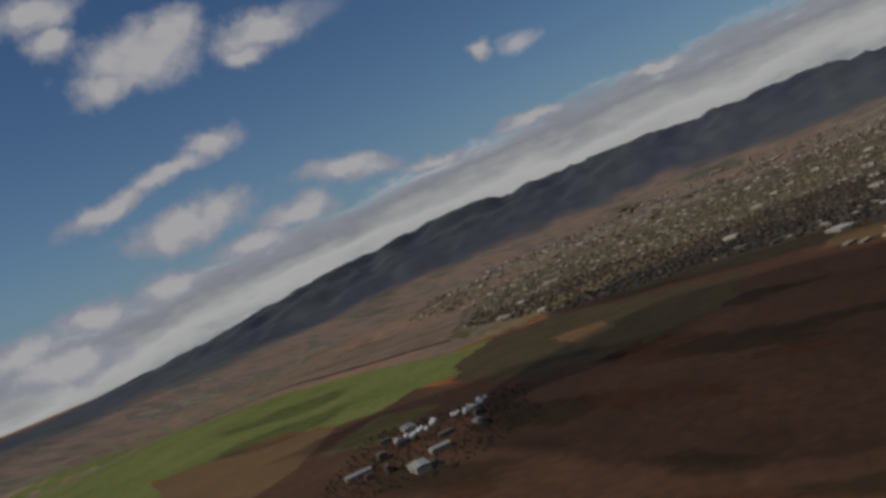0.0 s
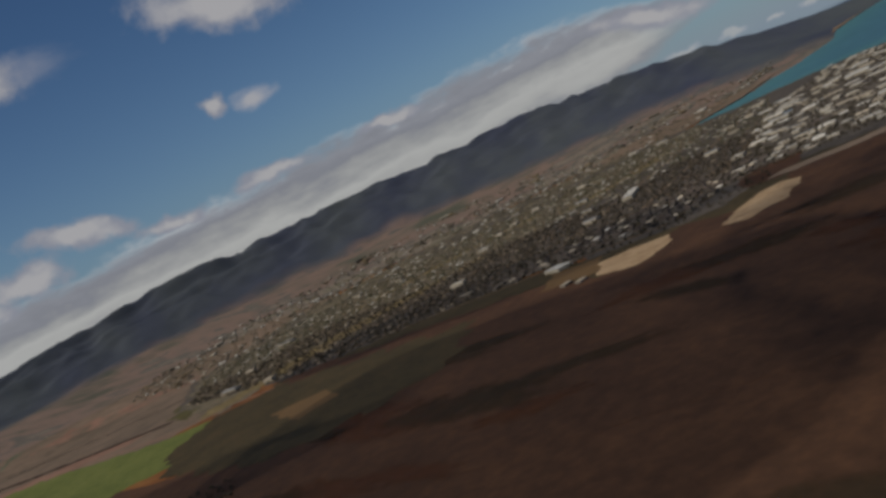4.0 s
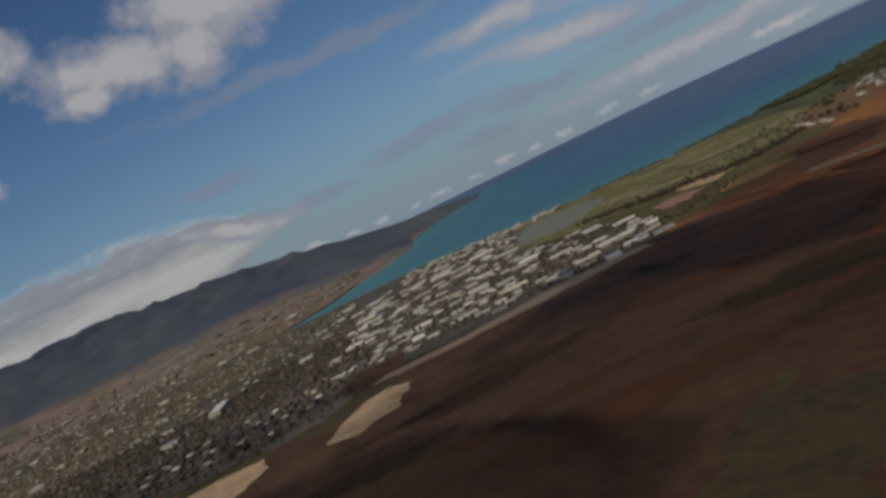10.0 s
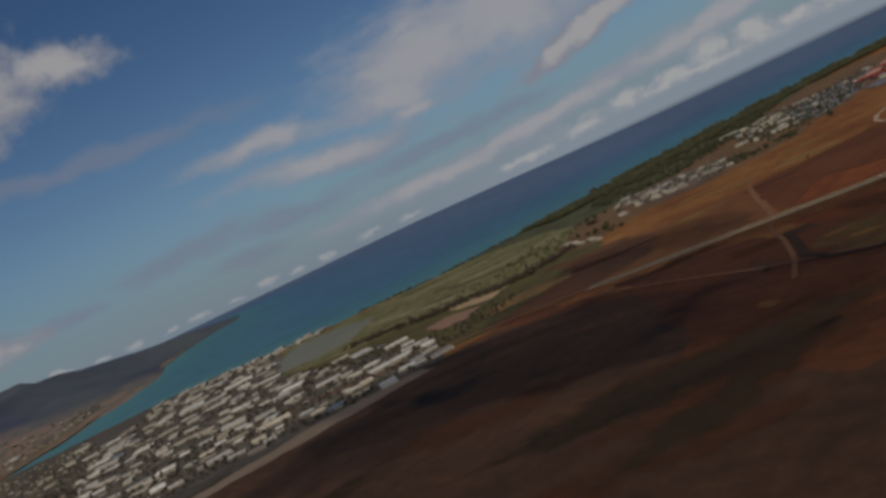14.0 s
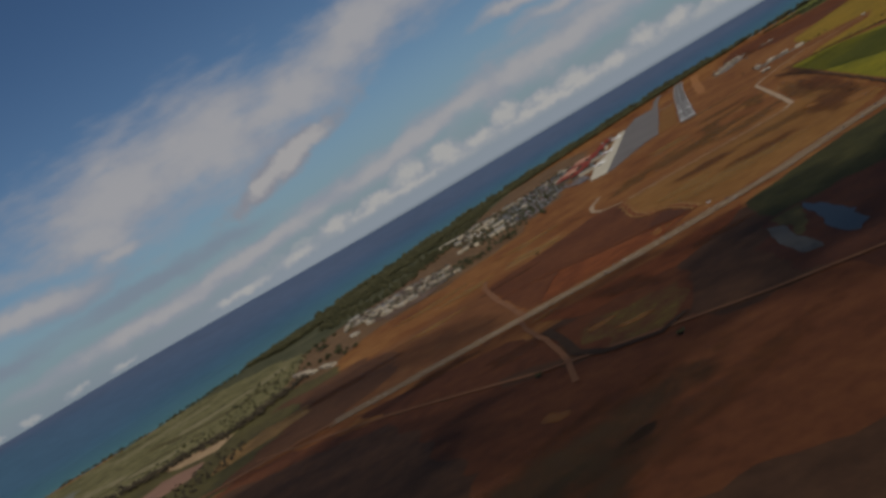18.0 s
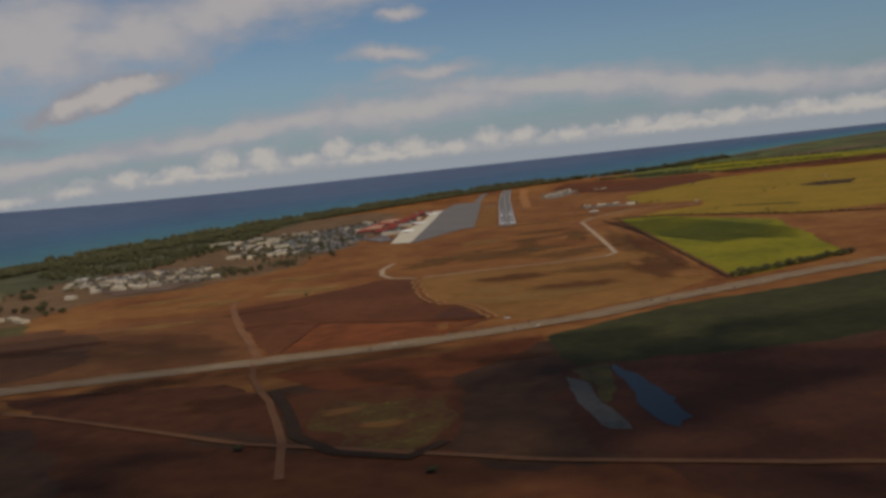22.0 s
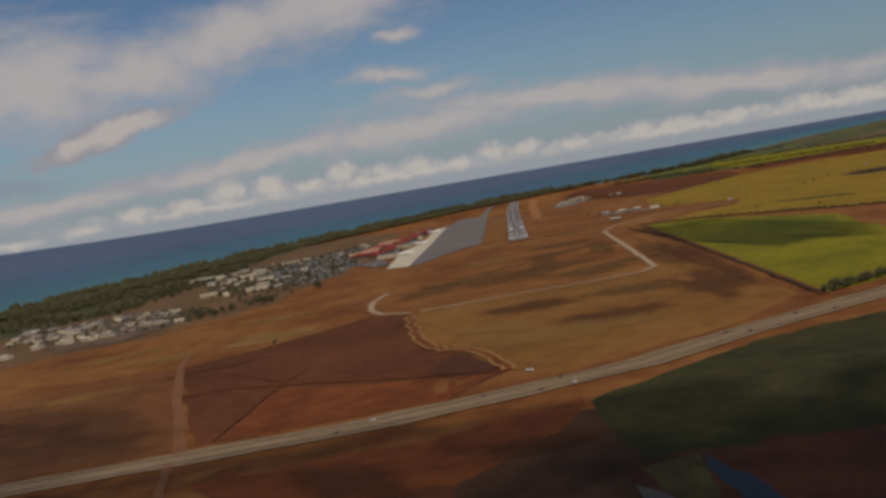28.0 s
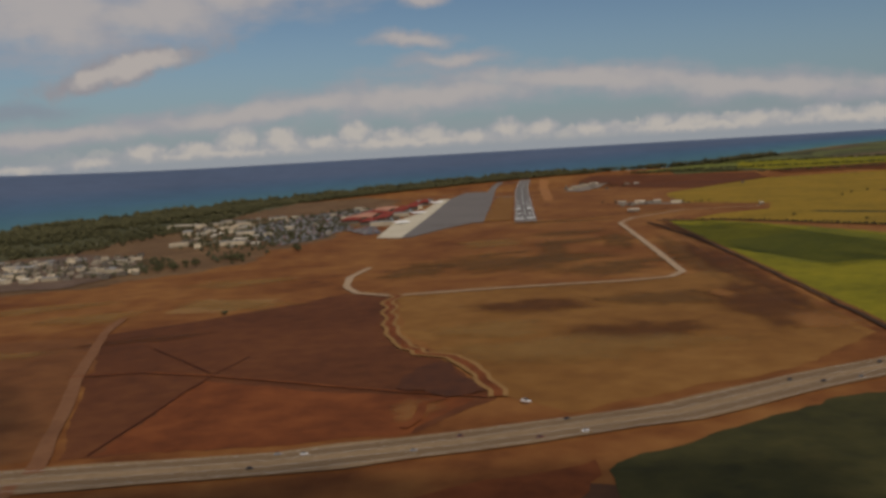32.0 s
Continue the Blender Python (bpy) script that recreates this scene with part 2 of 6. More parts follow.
CLOUDS_VEIL = [
    (35.0, 9.2, 5.6, 2.6, -6), (29.0, 9.3, 5.6, 2.8, 0), (23.2, 9.2, 4.8, 1.6, -5), (17.5, 10.6, 5.2, 1.7, -12), (11.0, 12.0, 6.0, 2.0, -10), (37.2, 7.6, 3.4, 1.4, 0),
    (46.6, 8.1, 3.6, 0.7, 3), (43.5, 5.7, 5.0, 0.75, 6), (37.3, 6.2, 1.7, 0.5, 0), (91.0, 10.2, 0.9, 0.5, 0),
    (18.0, 3.1, 10.0, 0.75, -4), (8.0, 3.5, 10.0, 0.95, -2), (-2.0, 4.0, 9.0, 0.85, 4), (-12.0, 3.0, 10.0, 0.75, 6), (-23.0, 2.2, 8.0, 0.5, 5), (30.0, 2.1, 8.0, 0.55, -3), (37.5, 1.6, 6.0, 0.5, 0),
    (8.1, 7.0, 2.4, 0.4, 0), (5.6, 5.7, 2.8, 0.5, 0), (7.3, 9.3, 1.3, 0.35, 0)]
CLOUDS_DUSKY = [(53.5, 3.9, 4.2, 0.6, 0), (50.1, 2.1, 1.8, 0.4, 0), (62.0, 3.1, 1.1, 0.4, 0), (67.1, 6.7, 2.2, 0.5, 5), (60.9, 3.2, 1.3, 0.4, 0), (40.5, 5.0, 3.0, 0.6, 0), (57.5, 11.2, 9.0, 0.5, 2), (102.9, 16.5, 2.2, 0.8, 0), (47.0, 3.4, 4.0, 0.5, 4), (36.0, 3.5, 6.0, 0.5, 0)]
# bearing and top of the heads along the sea's horizon, then their half width and half height
HEADS = [(28.0, 0.9, 1.6, 0.40), (24.9, 1.5, 1.3, 0.50), (21.8, 1.5, 1.4, 0.50), (19.4, 2.3, 1.3, 0.85), (16.7, 2.1, 1.3, 0.75), (14.4, 1.5, 1.5, 0.45), (12.2, 2.2, 1.1, 0.80), (9.9, 1.8, 1.1, 0.55), (7.5, 1.8, 1.2, 0.60), (4.9, 1.3, 1.3, 0.40), (2.5, 1.9, 1.2, 0.70), (0.4, 1.7, 1.1, 0.55),
         (-3.0, 1.4, 1.7, 0.45), (-6.7, 1.7, 1.0, 0.65), (-9.0, 1.5, 1.3, 0.50), (-12.4, 1.4, 2.0, 0.50), (-16.0, 1.5, 1.4, 0.55), (-19.0, 1.4, 1.9, 0.55), (-23.0, 1.2, 2.2, 0.50), (32.0, 0.6, 2.0, 0.30),
         (66.0, 1.1, 1.1, 0.30), (63.0, 0.85, 0.9, 0.24), (60.6, 0.6, 0.5, 0.16), (58.7, 0.5, 0.6, 0.20), (56.4, 0.35, 0.5, 0.16), (54.6, 0.4, 0.7, 0.18), (52.2, 0.3, 0.5, 0.15), (50.0, 0.5, 0.7, 0.20), (48.0, 0.35, 0.5, 0.15), (46.0, 0.4, 0.6, 0.18), (43.0, 0.55, 0.7, 0.22), (40.0, 0.45, 0.8, 0.2)]
CLOUDS_ROW = [(b, top - 1.0 * r, w * 0.95, r * 0.9, 0) for b, top, w, r in HEADS] + [(20.0, 0.7, 5.0, 0.28, 0), (9.0, 0.75, 6.0, 0.3, 0), (-9.0, 0.7, 5.0, 0.28, 0), (-18.0, 0.7, 6.0, 0.32, 0)]
# bearing, foot and top (degrees) of the cloud bank over the mountains
BANK = [(60, 3.0, 3.4), (66, 2.3, 4.5), (69, 1.6, 5.4), (72, 1.0, 5.9), (80, 0.9, 5.8), (88, 0.9, 5.6), (95, 0.9, 5.3), (102, 0.9, 5.2), (106, 0.8, 4.6), (114, 0.3, 4.4), (118, -0.4, 3.9), (122, -1.2, 3.7), (128, -2.2, 3.4), (136, -3.2, 3.2), (150, -3.4, 3.0)]
build_sky()

sun = new("sun", bpy.data.lights.new("sun", "SUN"))
sun.data.energy, sun.data.angle, sun.data.color = 2.7, radians(0.6), (1.0, 0.93, 0.82)
_c = math.cos(radians(SUN_EL))
sun.matrix_world = look((0, 0, 0), (-SUN_DIR[0] * _c, -SUN_DIR[1] * _c, -math.sin(radians(SUN_EL))))


# ---------------------------------------------------------------- materials
def surface(name, colours, size=8.0, big=90.0, rough=0.9, bump=0.0, metal=0.0, spec=0.14, mixby=0.5, each=0.0, stretch=(1, 1, 1), stops=None):
    """A material that mottles between colours at two scales, in metres; each: how far single pieces differ."""
    m = bpy.data.materials.new(name)
    m.use_nodes = True
    t = m.node_tree
    b = t.nodes["Principled BSDF"]
    link = t.links.new
    b.inputs["Roughness"].default_value, b.inputs["Metallic"].default_value = rough, metal
    b.inputs["Specular IOR Level"].default_value = spec
    where = t.nodes.new("ShaderNodeNewGeometry").outputs["Position"]
    mp = t.nodes.new("ShaderNodeMapping")
    mp.inputs["Scale"].default_value = stretch
    link(where, mp.inputs[0])

    def noise_tex(s, detail):
        n = t.nodes.new("ShaderNodeTexNoise")
        n.inputs["Scale"].default_value, n.inputs["Detail"].default_value, n.inputs["Roughness"].default_value = 1.0 / s, detail, 0.6
        link(mp.outputs[0], n.inputs["Vector"])
        return n.outputs[0]

    small, large = noise_tex(size, 5), noise_tex(big, 4)
    v = math_node(t, "ADD", math_node(t, "MULTIPLY", small, mixby), math_node(t, "MULTIPLY", large, 1 - mixby))
    ramp = t.nodes.new("ShaderNodeValToRGB")
    e = ramp.color_ramp.elements
    n = len(colours)
    pos = stops or [0.34 + 0.32 * i / max(n - 1, 1) for i in range(n)]
    e[0].position, e[1].position = pos[0], pos[-1]
    e[0].color, e[1].color = (*colours[0], 1), (*colours[-1], 1)
    for i in range(1, n - 1):
        e.new(pos[i]).color = (*colours[i], 1)
    link(v, ramp.inputs[0])
    out = ramp.outputs[0]
    if each:
        info = t.nodes.new("ShaderNodeObjectInfo").outputs["Random"]
        isl = t.nodes.new("ShaderNodeNewGeometry").outputs["Random Per Island"]
        r = math_node(t, "FRACT", math_node(t, "ADD", info, isl))
        hsv = t.nodes.new("ShaderNodeHueSaturation")
        link(out, hsv.inputs["Color"])
        link(math_node(t, "ADD", 1 - each / 2, math_node(t, "MULTIPLY", r, each)), hsv.inputs["Value"])
        out = hsv.outputs[0]
    link(out, b.inputs["Base Color"])
    if bump:
        bp = t.nodes.new("ShaderNodeBump")
        bp.inputs["Distance"].default_value, bp.inputs["Strength"].default_value = bump, 0.6
        link(small, bp.inputs["Height"])
        link(bp.outputs[0], b.inputs["Normal"])
    return m


M_EARTH = surface("dry_earth", [(0.094, 0.031, 0.009), (0.158, 0.058, 0.016), (0.213, 0.090, 0.025), (0.262, 0.124, 0.037)], 25, 170, bump=0.4, mixby=0.4)
M_DARK_EARTH = surface("ploughed_earth", [(0.066, 0.023, 0.009), (0.103, 0.035, 0.013), (0.138, 0.050, 0.017)], 14, 120, bump=0.3)
M_FURROW = surface("furrow_earth", [(0.070, 0.021, 0.009), (0.092, 0.028, 0.011)], 8, 60)
M_RUST = surface("rusty_grass", [(0.106, 0.040, 0.014), (0.152, 0.061, 0.021), (0.202, 0.089, 0.031)], 20, 130, bump=0.4)
M_FALLOW = surface("fallow_earth", [(0.046, 0.023, 0.012), (0.070, 0.034, 0.017), (0.102, 0.048, 0.022)], 16, 150, bump=0.3)
M_RED_EARTH = surface("red_earth", [(0.086, 0.025, 0.008), (0.150, 0.044, 0.013), (0.210, 0.066, 0.019)], 18, 80, bump=0.3)
M_DRY_GRASS = surface("dry_grass", [(0.138, 0.059, 0.015), (0.190, 0.087, 0.022), (0.238, 0.118, 0.033)], 20, 150, bump=0.4)
M_GOLD_VERGE = surface("golden_verge", [(0.15, 0.085, 0.032), (0.22, 0.125, 0.044), (0.30, 0.175, 0.062)], 12, 60)
M_STRAW = surface("straw", [(0.19, 0.098, 0.034), (0.27, 0.150, 0.055)], 12, 60)
M_ESTATE = surface("estate_ground", [(0.080, 0.050, 0.033), (0.115, 0.074, 0.050), (0.165, 0.112, 0.080)], 10, 50)
M_PEBBLE_PALE = surface("pale_gravel", [(0.15, 0.12, 0.095), (0.24, 0.20, 0.16)], 6, 40)
M_PEBBLE = surface("grey_gravel", [(0.065, 0.060, 0.050), (0.12, 0.11, 0.095)], 5, 25)
M_WEED_DARK = surface("dark_weeds", [(0.050, 0.020, 0.012), (0.074, 0.028, 0.014), (0.096, 0.034, 0.014)], 7, 30)
M_ORANGE = surface("orange_verge", [(0.24, 0.10, 0.035), (0.33, 0.15, 0.05)], 8, 40)
M_CANE = surface("green_cane", [(0.090, 0.086, 0.006), (0.165, 0.145, 0.008), (0.225, 0.188, 0.012)], 14, 90, bump=0.8)
# cane green with cloud shade mixed into it
M_CANE_SHADE = surface("shade_toned_cane", [(0.070, 0.078, 0.008), (0.115, 0.112, 0.010), (0.150, 0.135, 0.014)], 12, 80, bump=0.8)
M_CANE_YELLOW = surface("yellow_cane", [(0.145, 0.094, 0.010), (0.222, 0.138, 0.014), (0.280, 0.172, 0.020)], 16, 120, bump=0.8)
M_CANE_WEST = surface("young_cane", [(0.080, 0.095, 0.022), (0.122, 0.132, 0.030), (0.155, 0.158, 0.042)], 20, 160, bump=0.6)
M_CANE_DARK = surface("dark_cane", [(0.021, 0.021, 0.008), (0.038, 0.036, 0.011), (0.058, 0.049, 0.015)], 14, 90, bump=0.8)
M_CANE_PALE = surface("pale_pasture", [(0.085, 0.088, 0.050), (0.125, 0.118, 0.070), (0.165, 0.140, 0.090)], 40, 200, bump=0.6, stretch=(1, 0.5, 1))
M_TAN_SOFT = surface("stubble", [(0.19, 0.135, 0.088), (0.27, 0.19, 0.125)], 30, 160)
M_HEATH = surface("rough_pasture", [(0.096, 0.071, 0.046), (0.160, 0.112, 0.073), (0.230, 0.153, 0.101)], 26, 150, bump=0.6, stretch=(1, 0.5, 1))
M_PINK_EARTH = surface("pinkish_earth", [(0.19, 0.105, 0.068), (0.27, 0.150, 0.098)], 24, 110)
M_BROWN_FIELD = surface("brown_field", [(0.105, 0.062, 0.026), (0.150, 0.088, 0.036)], 18, 120, bump=0.4)
M_OLIVE = surface("olive_weeds", [(0.045, 0.038, 0.016), (0.080, 0.064, 0.022), (0.11, 0.095, 0.03)], 10, 60, bump=0.4)
M_OLIVE_DARK = surface("dark_olive_weeds", [(0.036, 0.026, 0.012), (0.058, 0.042, 0.018), (0.080, 0.052, 0.022)], 12, 70, bump=0.4)
M_WEEDS = surface("yellow_weeds", [(0.075, 0.028, 0.013), (0.095, 0.040, 0.016), (0.105, 0.066, 0.018), (0.160, 0.120, 0.026)], 6, 30, mixby=0.55)
M_GOLD = surface("golden_grass", [(0.110, 0.080, 0.036), (0.17, 0.122, 0.052), (0.27, 0.195, 0.078)], 14, 70, mixby=0.6)
# Sunlight is put into this paler ground colour; M_TOWN is its shaded twin
M_TOWN_FAR = surface("sun_toned_town_ground", [(0.070, 0.060, 0.038), (0.130, 0.102, 0.062), (0.205, 0.155, 0.092)], 18, 110, mixby=0.6)
M_MARSH = surface("marsh", [(0.055, 0.048, 0.018), (0.105, 0.092, 0.034), (0.165, 0.142, 0.058), (0.225, 0.188, 0.098)], 20, 90, mixby=0.55)
M_TAN = surface("tan_ground", [(0.22, 0.140, 0.074), (0.35, 0.232, 0.125), (0.43, 0.300, 0.170)], 14, 55, mixby=0.55)
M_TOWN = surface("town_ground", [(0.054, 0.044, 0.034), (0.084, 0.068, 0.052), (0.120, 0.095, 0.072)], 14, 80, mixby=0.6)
M_BROWN_EARTH = surface("brown_earth", [(0.070, 0.030, 0.014), (0.102, 0.045, 0.020), (0.138, 0.064, 0.028)], 16, 110, bump=0.3)
M_DRY_BROWN = surface("brown_dry_grass", [(0.088, 0.048, 0.022), (0.135, 0.077, 0.036), (0.190, 0.115, 0.056)], 16, 90, bump=0.3)
M_MARSH_PALE = surface("pale_marsh_grass", [(0.135, 0.115, 0.055), (0.20, 0.168, 0.085), (0.26, 0.215, 0.120)], 16, 60)
M_YARD = surface("paved_yard", [(0.070, 0.056, 0.042), (0.110, 0.088, 0.064), (0.175, 0.140, 0.100)], 10, 70)
M_PALE_TRACK = surface("pale_dirt", [(0.29, 0.20, 0.125), (0.38, 0.275, 0.175)], 5, 40)
M_TRACK_RED = surface("red_track", [(0.150, 0.066, 0.031), (0.200, 0.095, 0.045)], 5, 40)
M_SCRUB = surface("scrub", [(0.032, 0.018, 0.010), (0.058, 0.033, 0.017)], 6, 40)
M_VERGE = surface("road_verge", [(0.19, 0.125, 0.068), (0.27, 0.185, 0.105)], 5, 40)
M_ASPHALT = surface("asphalt", [(0.140, 0.092, 0.051), (0.187, 0.125, 0.071)], 4, 60, rough=0.85)
M_RUNWAY = surface("runway_asphalt", [(0.120, 0.110, 0.100), (0.165, 0.150, 0.135)], 6, 90, rough=0.85, stretch=(1, 0.15, 1))
M_APRON = surface("apron_asphalt", [(0.125, 0.112, 0.102), (0.175, 0.155, 0.138)], 8, 110, rough=0.8)
M_CONCRETE = surface("pale_concrete", [(0.42, 0.37, 0.27), (0.55, 0.49, 0.37)], 6, 70, rough=0.85)
M_PAINT = surface("white_paint", [(0.62, 0.61, 0.57), (0.78, 0.77, 0.73)], 2, 20, rough=0.6)
M_WALL = surface("stucco", [(0.33, 0.272, 0.190), (0.46, 0.388, 0.280)], 3, 20, each=0.5)
M_ROOF_SLATE = surface("slate_grey_roof", [(0.092, 0.074, 0.058), (0.138, 0.112, 0.086)], 5, 40, each=0.5)
M_WALL_TOWN = surface("weathered_stucco", [(0.095, 0.080, 0.064), (0.140, 0.118, 0.094)], 3, 20, each=0.5)
M_WALL_DARK = surface("dark_stucco", [(0.15, 0.125, 0.095), (0.22, 0.185, 0.14)], 3, 20, each=0.5)
M_ROOF_WHITE = surface("white_metal_roof", [(0.46, 0.41, 0.32), (0.68, 0.61, 0.49)], 5, 40, rough=0.5, each=0.65)
M_ROOF_TAN = surface("tan_roof", [(0.34, 0.275, 0.19), (0.50, 0.41, 0.29)], 5, 40, each=0.75)
M_ROOF_GREY = surface("grey_roof", [(0.19, 0.18, 0.17), (0.28, 0.27, 0.25)], 5, 40, each=0.5)
M_ROOF_DARK = surface("dark_shingle_roof", [(0.066, 0.049, 0.038), (0.118, 0.088, 0.066)], 3, 30, each=0.7)
M_ROOF_RED = surface("red_tile_roof", [(0.16, 0.030, 0.022), (0.22, 0.045, 0.030)], 3, 30, each=0.2)
M_ROOF_PINK = surface("salmon_tile_roof", [(0.34, 0.17, 0.11), (0.42, 0.22, 0.15)], 3, 30, each=0.2)
M_ROOF_BLUE = surface("blue_metal_roof", [(0.16, 0.20, 0.23), (0.22, 0.27, 0.30)], 3, 30, each=0.2)
M_GLASS = surface("tinted_glass", [(0.02, 0.022, 0.025), (0.03, 0.033, 0.036)], 2, 9, rough=0.1, spec=0.6)
M_RUBBER = surface("tyre_rubber", [(0.018, 0.018, 0.018), (0.028, 0.027, 0.026)], 1, 5)
M_LEAF = surface("leaves", [(0.036, 0.035, 0.017), (0.060, 0.057, 0.026), (0.096, 0.086, 0.042)], 6, 45, each=0.6)
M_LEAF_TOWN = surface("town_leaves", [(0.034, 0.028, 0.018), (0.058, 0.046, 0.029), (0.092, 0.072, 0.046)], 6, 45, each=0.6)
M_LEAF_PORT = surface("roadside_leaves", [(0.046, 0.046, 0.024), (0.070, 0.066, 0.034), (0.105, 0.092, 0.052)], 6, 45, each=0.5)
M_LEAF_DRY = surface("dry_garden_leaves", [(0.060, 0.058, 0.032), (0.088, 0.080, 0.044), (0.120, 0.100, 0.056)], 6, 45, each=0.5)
M_WOOD_FLOOR = surface("wood_floor", [(0.040, 0.041, 0.018), (0.066, 0.064, 0.028), (0.110, 0.095, 0.050)], 12, 90, bump=0.5)
M_BARK = surface("bark", [(0.07, 0.05, 0.035), (0.12, 0.09, 0.06)], 1, 6)
M_STEAM = surface("steam", [(0.36, 0.35, 0.34), (0.52, 0.51, 0.50)], 4, 30, rough=1.0, spec=0.0)
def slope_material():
    """Dry tan and olive pastures below, woods above tinted for haze and cloud shade; an attribute says where one turns
    into the other.
    """
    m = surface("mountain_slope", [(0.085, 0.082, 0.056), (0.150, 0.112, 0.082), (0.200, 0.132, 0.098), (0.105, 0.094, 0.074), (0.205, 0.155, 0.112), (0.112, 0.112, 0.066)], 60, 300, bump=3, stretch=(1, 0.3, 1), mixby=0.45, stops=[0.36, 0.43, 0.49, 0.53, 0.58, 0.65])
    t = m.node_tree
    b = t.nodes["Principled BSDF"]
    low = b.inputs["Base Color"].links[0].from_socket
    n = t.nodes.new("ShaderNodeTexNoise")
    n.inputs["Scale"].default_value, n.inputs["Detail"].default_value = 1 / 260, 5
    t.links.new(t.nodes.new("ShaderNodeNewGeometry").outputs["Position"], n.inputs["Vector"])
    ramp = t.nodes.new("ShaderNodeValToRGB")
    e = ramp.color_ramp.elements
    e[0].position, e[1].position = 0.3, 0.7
    # blue-grey of haze and cloud shade mixed into the woodland colour
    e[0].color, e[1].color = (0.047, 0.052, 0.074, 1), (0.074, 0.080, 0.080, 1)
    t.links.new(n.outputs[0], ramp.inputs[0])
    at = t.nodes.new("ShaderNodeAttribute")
    at.attribute_name = "hazy_forest"
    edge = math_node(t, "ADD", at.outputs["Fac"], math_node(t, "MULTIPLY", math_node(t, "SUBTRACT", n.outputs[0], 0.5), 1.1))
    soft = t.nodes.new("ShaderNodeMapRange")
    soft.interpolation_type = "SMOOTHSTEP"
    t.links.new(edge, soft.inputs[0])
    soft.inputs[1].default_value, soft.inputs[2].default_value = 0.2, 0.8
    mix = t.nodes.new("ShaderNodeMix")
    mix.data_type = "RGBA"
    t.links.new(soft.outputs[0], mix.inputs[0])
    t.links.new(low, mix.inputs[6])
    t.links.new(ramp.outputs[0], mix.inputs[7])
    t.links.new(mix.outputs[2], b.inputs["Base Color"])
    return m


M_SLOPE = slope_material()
M_UPLAND = surface("upland", [(0.034, 0.040, 0.022), (0.105, 0.112, 0.040), (0.060, 0.060, 0.030), (0.115, 0.080, 0.045), (0.14, 0.135, 0.050)], 60, 260, stretch=(0.2, 0.8, 1), bump=2, mixby=0.35, stops=[0.38, 0.44, 0.49, 0.55, 0.62])


def water(name, deep, shore, rough=0.35, level=0.5):
    m = surface(name, [deep, shore], 60, 600, rough=rough, spec=level, mixby=0.3)
    return m


M_POND = water("pond_water", (0.140, 0.140, 0.105), (0.185, 0.180, 0.140), 0.8, 0.03)
M_RESERVOIR = water("reservoir_water", (0.012, 0.014, 0.017), (0.020, 0.022, 0.026), 0.4, 0.16)


# ---------------------------------------------------------------- mesh helpers
def mesh_of(name, verts, faces, material):
    me = bpy.data.meshes.new(name)
    me.from_pydata([tuple(map(float, v)) for v in verts], [], faces)
    me.materials.append(material)
    me.update()
    return me


def part(name, bm, material, parent=None, label=""):
    me = bpy.data.meshes.new(name)
    bm.to_mesh(me)
    bm.free()
    me.materials.append(material)
    ob = new(name, me)
    ob.parent = parent
    return tagged(ob, label)


def inside(x, y, poly):
    p = np.array(poly, float)
    q = np.roll(p, -1, 0)
    x, y = np.asarray(x, float), np.asarray(y, float)
    hit = np.zeros(x.shape, bool)
    for (ax, ay), (bx, by) in zip(p, q):
        if ay == by:
            continue
        cross = ((ay > y) != (by > y)) & (x < (bx - ax) * (y - ay) / (by - ay) + ax)
        hit ^= cross
    return hit


def ragged(poly, step=18.0, wild=3.0, closed=True):
    """An outline with corners kept and its sides broken into slightly uneven runs."""
    out = []
    n = len(poly)
    for i in range(n if closed else n - 1):
        a, b = Vector(poly[i]), Vector(poly[(i + 1) % n])
        k = max(1, int((b - a).length / step))
        side = (b - a).normalized()
        side = Vector((-side.y, side.x))
        for j in range(k):
            p = a.lerp(b, j / k)
            if j:
                p = p + side * (wild * noise.noise((p.x * 0.021, p.y * 0.021, 3.0 + i)) * 2 + min(0.7 * wild, 3.0) * noise.fractal((p.x * 0.11, p.y * 0.11, 5.0), 0.8, 2.0, 3))
            out.append(p)
    if not closed:
        out.append(Vector(poly[-1]))
    return out


LEVEL = [0.0]


def far_lift(x, y):
    """Far land is a little domed: what lies on it starts higher there."""
    return 2.4 * float(smooth(3000, 3900, math.hypot(x - HUB[0], y - HUB[1])))


def patch(name, poly, material, label, category="field", wild=4.0, kind="structure", up=0.0):
    """A flat piece of land, each a hand's breadth above the one before."""
    LEVEL[0] += 0.005
    z = 0.12 + LEVEL[0] + up
    bm = bmesh.new()
    vs = [bm.verts.new((p.x, p.y, z)) for p in ragged(poly, 20 if wild < 1 else 9, wild)]
    f = bm.faces.new(vs)
    f.normal_update()
    if f.normal.z < 0:
        f.normal_flip()
    bmesh.ops.triangulate(bm, faces=[f])
    for _ in range(5):
        long = [e for e in bm.edges if e.calc_length() > 150]
        if not long:
            break
        bmesh.ops.subdivide_edges(bm, edges=long, cuts=1)
        bmesh.ops.triangulate(bm, faces=bm.faces[:])
    for v in bm.verts:
        v.co = spot(v.co.x, v.co.y, v.co.z + far_lift(v.co.x, v.co.y))
    ob = part(name, bm, material)
    return tagged(ob, label, category, kind=kind)


